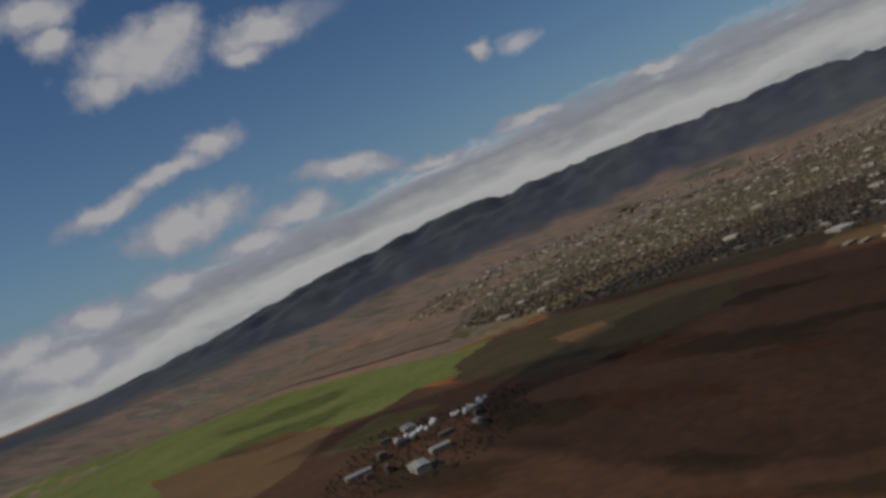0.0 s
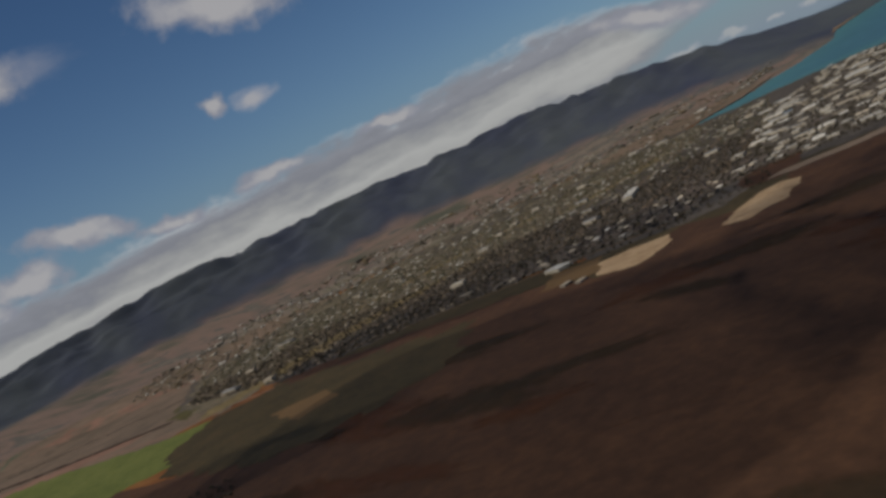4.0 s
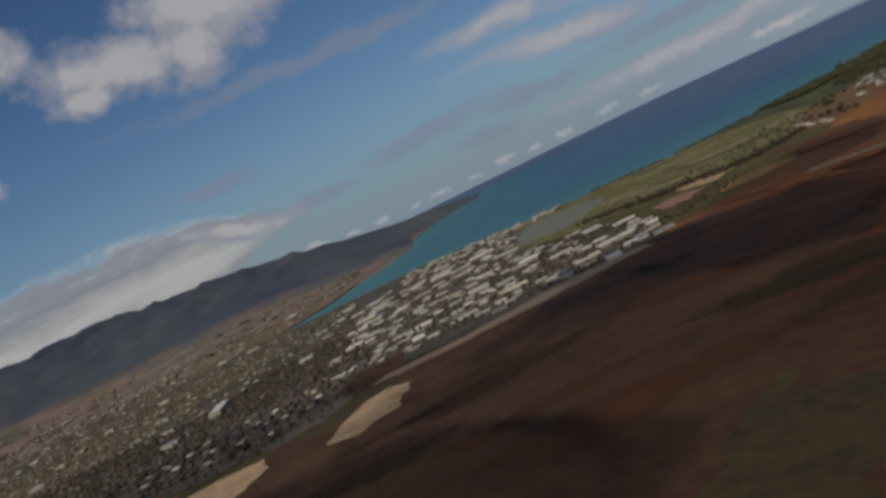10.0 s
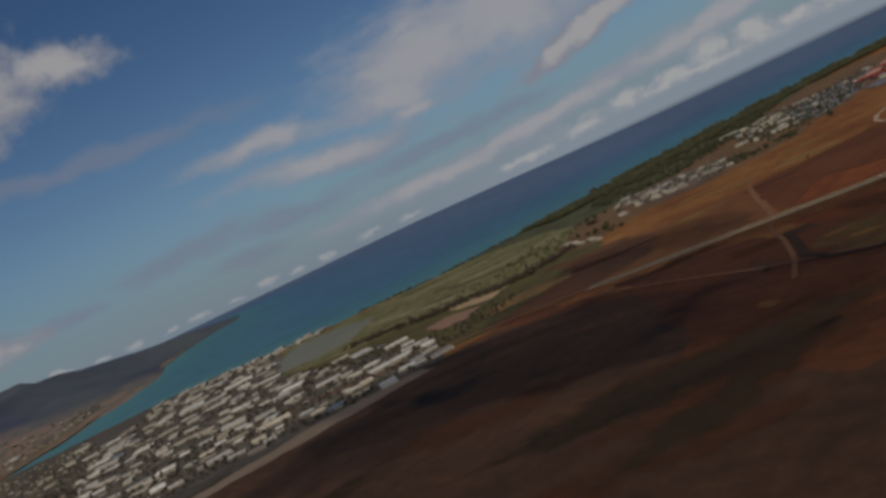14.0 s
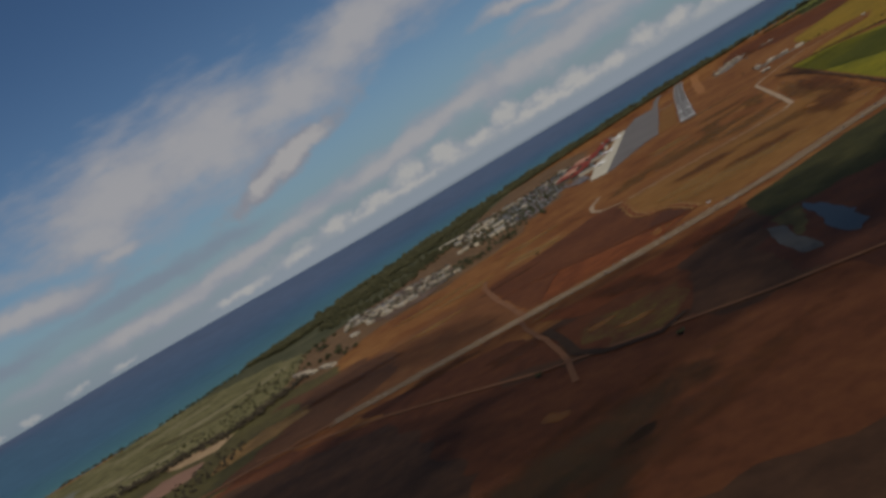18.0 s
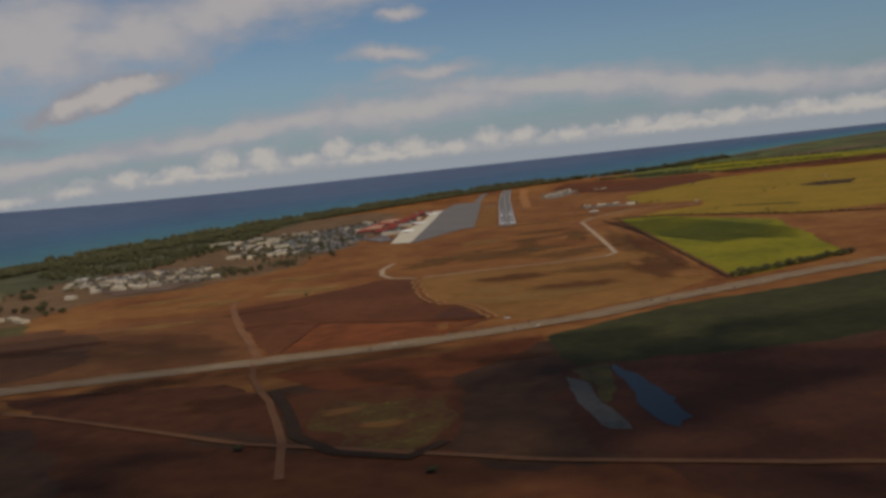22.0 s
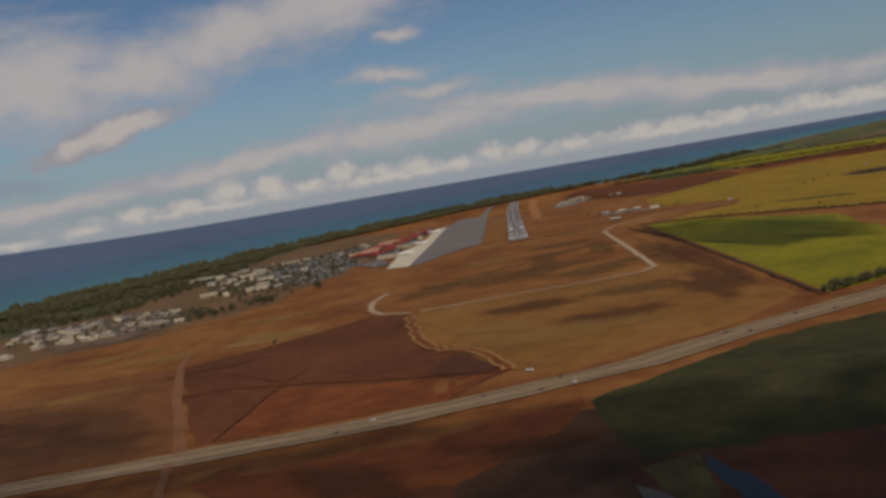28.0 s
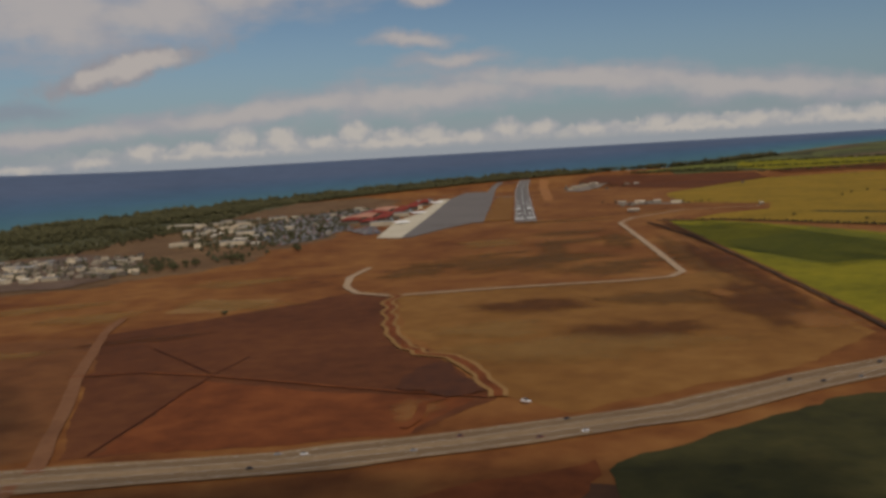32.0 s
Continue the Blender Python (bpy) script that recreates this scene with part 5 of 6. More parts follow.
def hipped(bm, w, l, z0, rise, over=0.6):
    x, y = w / 2 + over, l / 2 + over
    r = max(l / 2 - w / 2, 0.3)
    v = [bm.verts.new(p) for p in ((-x, -y, z0), (x, -y, z0), (x, y, z0), (-x, y, z0), (-x, -y, z0 + 0.3), (x, -y, z0 + 0.3), (x, y, z0 + 0.3), (-x, y, z0 + 0.3), (0, -r, z0 + rise), (0, r, z0 + rise))]
    for f in ((3, 2, 1, 0), (0, 1, 5, 4), (1, 2, 6, 5), (2, 3, 7, 6), (3, 0, 4, 7), (4, 5, 8), (5, 6, 9, 8), (6, 7, 9), (7, 4, 8, 9)):
        bm.faces.new([v[i] for i in f])


def walls(bm, w, l, h):
    """Four walls with thickness, open at the top."""
    t = 0.3
    for x0, x1, y0, y1 in ((-w / 2, w / 2, -l / 2, -l / 2 + t), (-w / 2, w / 2, l / 2 - t, l / 2), (-w / 2, -w / 2 + t, -l / 2 + t, l / 2 - t), (w / 2 - t, w / 2, -l / 2 + t, l / 2 - t)):
        box(bm, x0, x1, y0, y1, -0.5, h)


def warehouse(w, l, h, roof, wall, doors=3, flat=False):
    """A shed with a low roof, loading doors and ridge vents; built at the origin."""
    ob = new("warehouse")
    bm = bmesh.new()
    walls(bm, w, l, h)
    part("wall", bm, wall, ob)
    bm = bmesh.new()
    if flat:
        box(bm, -w / 2 + 0.3, w / 2 - 0.3, -l / 2 + 0.3, l / 2 - 0.3, h - 0.9, h - 0.5)
    else:
        gable(bm, w, l, h, w * 0.06)
    part("roof", bm, roof, ob)
    for i in range(doors):
        bm = bmesh.new()
        y = (i + 0.5) / doors * l - l / 2
        box(bm, w / 2, w / 2 + 0.12, y - 2, y + 2, 0, min(4.2, h - 1))
        part("loading_door", bm, M_ROOF_GREY, ob, "grey roller door")
    for i in range(2):
        bm = bmesh.new()
        y = (i - 0.5) * l * 0.5
        z = h - 0.5 if flat else h + w * 0.06 + 0.2
        box(bm, -1.2, 1.2, y - 1.6, y + 1.6, z - 0.1, z + 1.3)
        part("roof_vent", bm, M_ROOF_GREY, ob, "grey roof vent")
    return ob


def house(w, l, h, roof, wall):
    ob = new("house")
    bm = bmesh.new()
    walls(bm, w, l, h)
    part("wall", bm, wall, ob)
    bm = bmesh.new()
    hipped(bm, w, l, h, w * 0.24)
    part("roof", bm, roof, ob)
    bm = bmesh.new()
    box(bm, w / 2, w / 2 + 0.1, -0.6, 0.5, 0, 2.1)
    part("door", bm, M_WALL_DARK, ob, "dark front door")
    for y in (-l * 0.3, l * 0.3):
        bm = bmesh.new()
        box(bm, w / 2, w / 2 + 0.08, y - 0.8, y + 0.8, 1.0, 2.2)
        part("window", bm, M_GLASS, ob, "dark window")
    return ob


def put(proto, x, y, turn, sx=1.0, sy=1.0, sz=1.0, label="", group="", category="building"):
    p = spot(x, y, 0.15 + LEVEL[0] + far_lift(x, y))
    ob = copy_thing(proto, Matrix.Translation(p) @ pose(0, 0, 0, 0, 0, turn) @ Matrix.Diagonal((sx, sy, sz, 1)))
    if category not in ("warehouse", "house"):
        ob.name = category.replace(" ", "_")
    return tagged(ob, label, category, group)


def drop(proto):
    for o in (*proto.children_recursive, proto):
        bpy.data.objects.remove(o)


SHEDS = [warehouse(26, 62, 8, M_ROOF_WHITE, M_WALL), warehouse(24, 48, 7.5, M_ROOF_TAN, M_WALL), warehouse(30, 70, 8.5, M_ROOF_GREY, M_WALL), warehouse(22, 40, 7, M_ROOF_WHITE, M_WALL_DARK, 2),
         warehouse(34, 52, 9, M_ROOF_WHITE, M_WALL, 4, True), warehouse(20, 36, 6.5, M_ROOF_TAN, M_WALL_DARK, 2, True), warehouse(18, 34, 6, M_ROOF_BLUE, M_WALL, 2), warehouse(20, 36, 7, M_ROOF_DARK, M_WALL_TOWN, 2)]
SHED_WORDS = ["white metal-roofed warehouse among paved yards", "tan-roofed warehouse among paved yards", "long grey-roofed warehouse among paved yards", "small white-roofed shed with dark walls", "flat white-roofed commercial building", "flat tan-roofed commercial building", "blue-grey metal-roofed workshop among paved yards", "dark-roofed workshop among paved yards"]
HOUSES = [house(9, 13, 3.0, M_ROOF_DARK, M_WALL_TOWN), house(10, 15, 3.2, M_ROOF_SLATE, M_WALL_TOWN), house(9, 12, 3.0, M_ROOF_TAN, M_WALL_DARK), house(10, 14, 5.6, M_ROOF_DARK, M_WALL_TOWN), house(9, 13, 3.0, M_ROOF_WHITE, M_WALL_TOWN)]
HOUSE_WORDS = ["dark-roofed bungalow on a town street", "grey-roofed bungalow on a town street", "tan-roofed bungalow on a town street", "two-storey dark-roofed town house", "white-roofed bungalow on a town street"]

# industrial quarter: rows of sheds that follow the strip of bare ground
INDUSTRY = [(-2480, -1010), (-2300, -800), (-2090, -770), (-1440, -1330), (-1020, -1370), (-660, -1600), (-760, -1790), (-880, -1890), (-985, -2040), (-1400, -1890), (-2100, -1480)]
ROW = radians(52)
rnd = random.Random(4)
taken = []
ux, uy = Vector((math.cos(ROW), math.sin(ROW))), Vector((-math.sin(ROW), math.cos(ROW)))
FOOT = [(26, 62), (24, 48), (30, 70), (22, 40), (34, 52), (20, 36), (18, 34), (20, 36)]
sized = []
for _ in range(5200):
    c = (rnd.uniform(-2480, -660), rnd.uniform(-2040, -770))
    if len(sized) > 235 or not inside(np.array(c[0]), np.array(c[1]), INDUSTRY):
        continue
    k = rnd.choices(range(8), (6, 5, 2, 3, 7, 5, 0.5, 1.2))[0]
    inner = min(1.0, max(0.0, (-c[0] - 0.6 * c[1] - 1800) / 900))
    big = rnd.choice((0.5, 0.7, 0.9, 1.1, 1.4) if rnd.random() < 0.45 + 0.4 * inner else (0.4, 0.5, 0.6, 0.8))
    sx, sy = rnd.uniform(0.8, 1.6) * big, rnd.uniform(0.45, 1.1) * big
    r = 0.45 * math.hypot(FOOT[k][0] * sx, FOOT[k][1] * sy) / PLAN
    if any(math.hypot(c[0] - a, c[1] - b) < r + q for a, b, q in sized):
        continue
    sized.append((*c, r))
    put(SHEDS[k], *c, math.degrees(ROW) - 90 + rnd.choice((0, 0, 90)) + rnd.gauss(0, 9), sx, sy, rnd.uniform(0.3, 0.48), SHED_WORDS[k], "warehouses of the industrial quarter", "warehouse")
# stores and tanks behind the harbour
for i in range(70):
    a = rnd.random()
    c = Vector((-2480, -930)).lerp(Vector((-1960, -650)), a) + Vector((rnd.uniform(-60, 60), rnd.uniform(-90, 5)))
    k = rnd.choice((0, 3, 4, 4, 0))
    put(SHEDS[k], c.x, c.y, rnd.uniform(20, 50), rnd.uniform(0.3, 0.9), rnd.uniform(0.25, 0.6), rnd.choice((0.4, 0.6, 0.8, 1.0)), "pale store beside the harbour", "harbour stores", "warehouse")

# housing round the small industrial estate west of the airfield
ESTATE = [(-935, -470), (-850, -640), (-730, -690), (-560, -690), (-520, -640), (-600, -530), (-650, -380), (-760, -420)]
patch("estate_ground", [(-671, -790), (-860, -560), (-920, -400), (-789, -330), (-644, -398), (-540, -640), (-568, -755)], M_ESTATE, "pinkish bare yards between low buildings", "ground", wild=9)
for i in range(120):
    for _ in range(40):
        c = (rnd.uniform(-935, -520), rnd.uniform(-700, -380))
        if inside(np.array(c[0]), np.array(c[1]), ESTATE) and all(math.hypot(c[0] - a, c[1] - b) > 17 for a, b in taken):
            break
    else:
        continue
    taken.append(c)
    k = rnd.choice((7, 1, 5, 2, 7, 5, 7, 1))
    put(SHEDS[k], *c, rnd.choice((15, 105)) + rnd.uniform(-6, 6), rnd.uniform(0.32, 0.5), rnd.uniform(0.2, 0.36), rnd.uniform(0.38, 0.6), "low pale building in a small business park", "business park buildings", "building")
for x, y, s in ((-761, -775, 1.0), (-749, -707, 0.8), (-705, -696, 0.8), (-668, -700, 0.8)):
    put(SHEDS[0], x, y, 75, 0.42, 0.28 * s, 0.6, "white-roofed hall on the edge of dry grass", "white halls", "building")
for x, y, s in ((-598, -645, 1.6), (-610, -545, 1.3)):
    put(SHEDS[5], x, y, 55, 0.5, 0.8 * s, 0.6, "long white-roofed building beside trees", "white halls", "building")
for x, y, s in ((-845, -915, 0.7), (-806, -945, 0.5), (-770, -985, 0.55), (-708, -1022, 0.6), (-740, -990, 0.4)):
    put(SHEDS[1], x, y, 50, 0.45, s, 0.5, "low cream-roofed shed beside dry fields", "cream sheds", "building")
put(SHEDS[3], -884, -499, 20, 1.0, 0.9, 1.0, "orange-walled hall on the edge of the woods", "white halls", "building")
put(SHEDS[4], -815, 205, 70, 0.8, 1.5, 0.9, "big white-roofed hall among trees", "white halls", "building")
put(SHEDS[4], -1050, -2482, 20, 1.3, 0.6, 0.55, "large pale grey-roofed hall at the town's edge", "", "building")
for x, y in ((-815, -2505), (-850, -2522)):
    put(SHEDS[5], x, y, 30, 0.6, 0.5, 0.45, "small tan-roofed store at the town's edge", "town edge stores", "building")
put(SHEDS[0], -1640, -2110, 62, 0.9, 2.0, 1, "long white-roofed school hall in the town", "", "building")

# terminal: red roofs in a line along the concrete stands
for i in range(8):
    v = 60 + i * 92
    t = v / 700
    b = put(HOUSES[0], -342 + 26 * t + 9 * (i % 2), v + 8, -2 + 4 * (i % 3), 2.6, 4.6 + 0.8 * (i % 2), 2.6, "terminal hall with a steep dark red roof", "terminal halls", "terminal")
    for o in b.children:
        if o.name.startswith("roof"):
            o.data = o.data.copy()
            o.data.materials[0] = M_ROOF_RED
for i in range(6):
    v = 150 + i * 70
    b = put(HOUSES[0], -398 + 20 * i / 5, v, 3 + 90 * (i % 2), 3.8, 4.0, 2.0, "low terminal building with salmon roof", "terminal annexes", "terminal")
    for o in b.children:
        if o.name.startswith("roof"):
            o.data = o.data.copy()
            o.data.materials[0] = M_ROOF_PINK if i % 3 else M_ROOF_RED
for i in range(11):
    v = 10 + i * 84
    b = put(SHEDS[7 if i % 3 else 2], -303 - 18 * i / 15, v, 90, 0.22, 0.6, 0.8, "short boarding pier with a dark roof", "boarding piers", "terminal")
# hangars and stores east of the runway
for x, y, k, s in ((142, 1235, 2, 1.0), (175, 1330, 4, 1.0), (205, 1390, 0, 0.9), (120, 1120, 4, 0.8), (314, 1290, 5, 1.0), (340, 1250, 3, 1), (222, 336, 3, 1.0), (262, 312, 0, 0.8), (300, 296, 3, 0.9), (340, 268, 4, 0.9), (240, 240, 5, 0.8), (225, 75, 3, 1.2), (490, 95, 3, 0.5), (984, 644, 3, 0.4), (640, 1010, 5, 0.6)):
    put(SHEDS[k], x, y, 80, 0.42 * s, 0.42 * s, 0.55, "pale shed beside the airfield", "airfield sheds", "hangar")
patch("hangar_apron", [(96, 1010), (150, 990), (215, 1180), (250, 1420), (190, 1450), (130, 1260)], M_PEBBLE_PALE, "pale hardstanding between airfield sheds", "apron", wild=5)
patch("hangar_apron", [(205, 300), (330, 235), (372, 262), (238, 352)], M_PEBBLE_PALE, "pale yard between airfield sheds", "yard", wild=6)
for i in range(26):
    x, y = (rnd.uniform(100, 240), rnd.uniform(1020, 1440)) if i % 2 else (rnd.uniform(205, 372), rnd.uniform(225, 350))
    put(SHEDS[rnd.choice((7, 2, 5, 7, 3))], x, y, 80 + rnd.choice((0, 90)), rnd.uniform(0.2, 0.36), rnd.uniform(0.16, 0.34), rnd.uniform(0.4, 0.6), "small low shed on an airfield yard", "airfield sheds", "shed")
# sugar mill with steam
for i in range(18):
    x, y = rnd.uniform(-640, -330), rnd.uniform(-3330, -3130)
    put(SHEDS[rnd.choice((7, 2, 7))], x, y, 25 + rnd.choice((0, 90)), rnd.uniform(0.3, 0.7), rnd.uniform(0.3, 0.6), rnd.uniform(0.5, 1.1), "weathered shed of a sugar mill", "mill sheds", "mill shed")
def steam(x, y, z, r, seed):
    rn = random.Random(seed)
    bm = bmesh.new()
    for i in range(16):
        c = Vector(((i - 8) * 0.10 * r, rn.uniform(-0.25, 0.25) * r + (i - 8) * 0.26 * r, rn.uniform(-0.2, 0.2) * r + i * 0.05 * r))
        made = bmesh.ops.create_icosphere(bm, subdivisions=2, radius=r * rn.uniform(0.14, 0.36))
        for v in made["verts"]:
            v.co = c + v.co * (1 + 0.4 * noise.noise(v.co * (3 / r) + c))
    ob = part("steam_plume", bm, M_STEAM)
    for p in ob.data.polygons:
        p.use_smooth = True
    ob.location = spot(x, y, z)
    return tagged(ob, "white steam plume over a sugar mill", "steam", kind="stuff")


steam(-567, -3170, 9, 13, 1)
steam(-530, -3242, 9, 13, 2)

# ---------------------------------------------------------------- town houses
TOWN = [(-1080, -2040), (-930, -2280), (-1120, -2470), (-1270, -2720), (-1430, -3040), (-1900, -3390), (-2520, -3440), (-3000, -3100), (-3000, -2300), (-2950, -1480), (-2650, -1150), (-2080, -1440), (-1370, -1870), (-1010, -1990)]
HILL = [(-2520, -3460), (-3000, -3120), (-3000, -2300), (-2960, -1500), (-3150, -1250), (-4300, -300), (-5200, 150), (-5400, -1200), (-5600, -2600), (-4900, -3700), (-3900, -4100), (-3100, -3900)]


def scatter(poly, step, rn, jitter, turn=0.0):
    p = np.array(poly, float)
    c = p.mean(0)
    r = np.hypot(*(p - c).T).max()
    n = int(r / step) + 1
    g = np.stack(np.meshgrid(np.arange(-n, n + 1), np.arange(-n, n + 1)), -1).reshape(-1, 2) * step
    g = g + rn.uniform(-jitter, jitter, g.shape)
    ca, sa = math.cos(turn), math.sin(turn)
    q = g @ np.array([[ca, sa], [-sa, ca]]) + c
    return q[inside(q[:, 0], q[:, 1], poly)]


BOX_ROOF = np.array([(-1, -1, 0), (1, -1, 0), (1, 1, 0), (-1, 1, 0), (-1, -1, 0.62), (1, -1, 0.62), (1, 1, 0.62), (-1, 1, 0.62), (0, -0.45, 1), (0, 0.45, 1)], float)
BOX_FACES = [(0, 1, 5, 4), (1, 2, 6, 5), (2, 3, 7, 6), (3, 0, 4, 7), (4, 5, 8), (5, 6, 9, 8), (6, 7, 9), (7, 4, 8, 9)]


def many_houses(name, places, rn, material, label, big=1.0, turn=ROW):
    verts, faces = [], []
    for x, y in places:
        w, l, h = rn.uniform(3.6, 5.6) * big, rn.uniform(5.4, 8.6) * big, rn.uniform(2.6, 3.7) * (0.7 + 0.3 * big)
        a = turn + rn.choice([0, math.pi / 2]) + rn.uniform(-0.1, 0.1)
        px, py, pz = lay(x, y, 0.1 + LEVEL[0] + far_lift(x, y))
        q = BOX_ROOF * (w, l, h)
        ca, sa = math.cos(a), math.sin(a)
        base = len(verts)
        verts += [(px + ca * v[0] - sa * v[1], py + sa * v[0] + ca * v[1], pz + v[2]) for v in q]
        faces += [tuple(base + i for i in f) for f in BOX_FACES]
    return tagged(new(name, mesh_of(name, verts, faces, material)), label, "houses", kind="stuff")


rn = np.random.RandomState(5)
lots = scatter(TOWN, 23, rn, 5, ROW)
near_shed = np.zeros(len(lots), bool)
for cx, cy, q in sized:
    near_shed |= np.hypot(lots[:, 0] - cx, lots[:, 1] - cy) < q + 9
lots = lots[~near_shed]
dist = np.hypot(lots[:, 0] + 500, lots[:, 1] + 2350)
order = np.argsort(dist)
for x, y in lots[order[:230]]:
    k = int(rn.choice(5, p=[0.44, 0.24, 0.10, 0.18, 0.04]))
    put(HOUSES[k], x, y, math.degrees(ROW) + 90 * int(rn.randint(2)) + rn.uniform(-6, 6), 1, 1, 1, HOUSE_WORDS[k], "town houses", "house")
rest = lots[order[230:]]
rest = rest[rn.rand(len(rest)) < 0.6]
for poly in GOLD:
    rest = rest[~inside(rest[:, 0], rest[:, 1], poly) | (rn.rand(len(rest)) < 0.15)]
# splits the town by light: shaded houses get dark colours, sunny ones pale
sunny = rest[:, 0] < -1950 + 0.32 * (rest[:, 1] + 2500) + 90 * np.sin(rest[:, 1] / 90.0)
many_houses("town_houses", rest[~sunny], rn, M_HOUSE_ROOFS, "close rows of town houses, roofs darkened for shade", 0.8)
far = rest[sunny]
many_houses("town_houses", far[rn.rand(len(far)) < 0.72], rn, M_HILL_ROOFS, "pale and tan town houses, sunlight in their colours", 0.75)
hill_lots = scatter(HILL, 44, rn, 19, 0.4)
fade = np.clip((6100 - np.hypot(hill_lots[:, 0] - HUB[0], hill_lots[:, 1] - HUB[1])) / 2600, 0.04, 1) * np.clip(0.75 + 0.9 * np.sin(hill_lots[:, 0] / 210) * np.sin(hill_lots[:, 1] / 170), 0.15, 1)
hill_lots = hill_lots[rn.rand(len(hill_lots)) < fade]
hill_lots = hill_lots[shore_distance(hill_lots[:, 0], hill_lots[:, 1]) > 60]


def on_hill(x, y):
    d = np.hypot(x - HUB[0], y - HUB[1])
    return np.clip((d - 4200) / 3400, 0, 1) ** 1.3 * 105


hv, hf = [], []
for x, y in hill_lots[rn.rand(len(hill_lots)) < 0.6]:
    w, l, h = rn.uniform(3.5, 6), rn.uniform(5, 10), rn.uniform(3, 5)
    if rn.rand() < 0.05:
        w, l, h = w * 2.2, l * 2.4, h * 1.6
    px, py, pz = lay(x, y, float(on_hill(x, y)) + 2)
    q = BOX_ROOF * (w, l, h)
    a = rn.uniform(0, 3.1)
    base = len(hv)
    hv += [(px + math.cos(a) * v[0] - math.sin(a) * v[1], py + math.sin(a) * v[0] + math.cos(a) * v[1], pz + v[2]) for v in q]
    hf += [tuple(base + i for i in f) for f in BOX_FACES]
tagged(new("hillside_houses", mesh_of("hillside_houses", hv, hf, M_HILL_ROOFS)), "pale houses scattered over the lower slopes", "houses", kind="stuff")
big_lots = scatter(TOWN, 150, rn, 60, ROW)
for x, y in big_lots[::5]:
    k = int(rn.choice([2, 1, 2, 5, 4]))
    put(SHEDS[k], x, y, math.degrees(ROW) - 90 + rn.uniform(-5, 5), rn.uniform(0.6, 0.9), rn.uniform(0.4, 0.8), rn.uniform(0.6, 0.8), "large pale-roofed shop or school among houses", "large town buildings", "building")

# streets of the town
streets = tagged(new("town_streets"), "grey asphalt streets between rows of houses", "street", kind="structure")
for i in range(-9, 10):
    a = Vector((-1950, -2350)) + uy * (i * 108)
    pts = [a + ux * s for s in range(-1000, 1001, 40)]
    ok = [p for p in pts if inside(np.array(p.x), np.array(p.y), TOWN)]
    if len(ok) > 3:
        strip("street", [tuple(ok[0]), tuple(ok[-1])], 9, M_ASPHALT, "", "", streets, wild=0, step=60)
for i in range(-5, 6):
    a = Vector((-1950, -2350)) + ux * (i * 170)
    pts = [a + uy * s for s in range(-1000, 1001, 40)]
    ok = [p for p in pts if inside(np.array(p.x), np.array(p.y), TOWN)]
    if len(ok) > 3:
        strip("street", [tuple(ok[0]), tuple(ok[-1])], 10, M_ASPHALT, "", "", streets, wild=0, step=60)

# ---------------------------------------------------------------- trees
OCT = np.array([(1, 0, 0), (-1, 0, 0), (0, 1, 0), (0, -1, 0), (0, 0, 1), (0, 0, -1)], float)
OCT_F = np.array([(0, 2, 4), (2, 1, 4), (1, 3, 4), (3, 0, 4), (2, 0, 5), (1, 2, 5), (3, 1, 5), (0, 3, 5)])


def grove(name, places, rn, low, high, material, label, clumps=10, ground=0.4):
    """Many small trees as loose clumps of leaves, with gaps between them."""
    n = len(places)
    h = rn.uniform(low, high, n)
    px, py, pz = lay(places[:, 0], places[:, 1], np.full(n, ground))
    c = rn.normal(0, 1, (n, clumps, 3))
    c = c / np.linalg.norm(c, axis=2, keepdims=True) * rn.rand(n, clumps, 1) ** 0.4
    c = c * (h[:, None, None] * np.array([0.55, 0.55, 0.42]))
    c[:, :, 2] += h[:, None] * 0.58
    c = c + np.stack([px, py, pz], -1)[:, None, :]
    s = rn.uniform(0.13, 0.30, (n, clumps, 1, 1)) * h[:, None, None, None]
    v = c[:, :, None, :] + OCT * s * rn.uniform(0.6, 1.4, (n, clumps, 6, 1))
    k = n * clumps
    f = (np.arange(k)[:, None, None] * 6 + OCT_F).reshape(-1, 3)
    me = bpy.data.meshes.new(name)
    v = v.reshape(-1, 3)
    me.vertices.add(len(v))
    me.vertices.foreach_set("co", v.ravel())
    me.loops.add(len(f) * 3)
    me.loops.foreach_set("vertex_index", f.ravel())
    me.polygons.add(len(f))
    me.polygons.foreach_set("loop_start", np.arange(len(f)) * 3)
    me.polygons.foreach_set("loop_total", np.full(len(f), 3))
    me.materials.append(material)
    me.update()
    me.validate()
    return tagged(new(name, me), label, "trees", kind="stuff")


def belt(line, inland, step, rn):
    """Places along the shore, some way inland of it."""
    out = []
    for a, b in zip(line, line[1:]):
        a, b = np.array(a, float), np.array(b, float)
        l = np.hypot(*(b - a))
        d = (b - a) / l
        nrm = np.array([d[1], -d[0]])
        m = int(l * (inland[1] - inland[0]) / step ** 2)
        s, w = rn.rand(m, 1), rn.uniform(*inland, (m, 1))
        out.append(a + (b - a) * s + nrm * w)
    return np.concatenate(out)


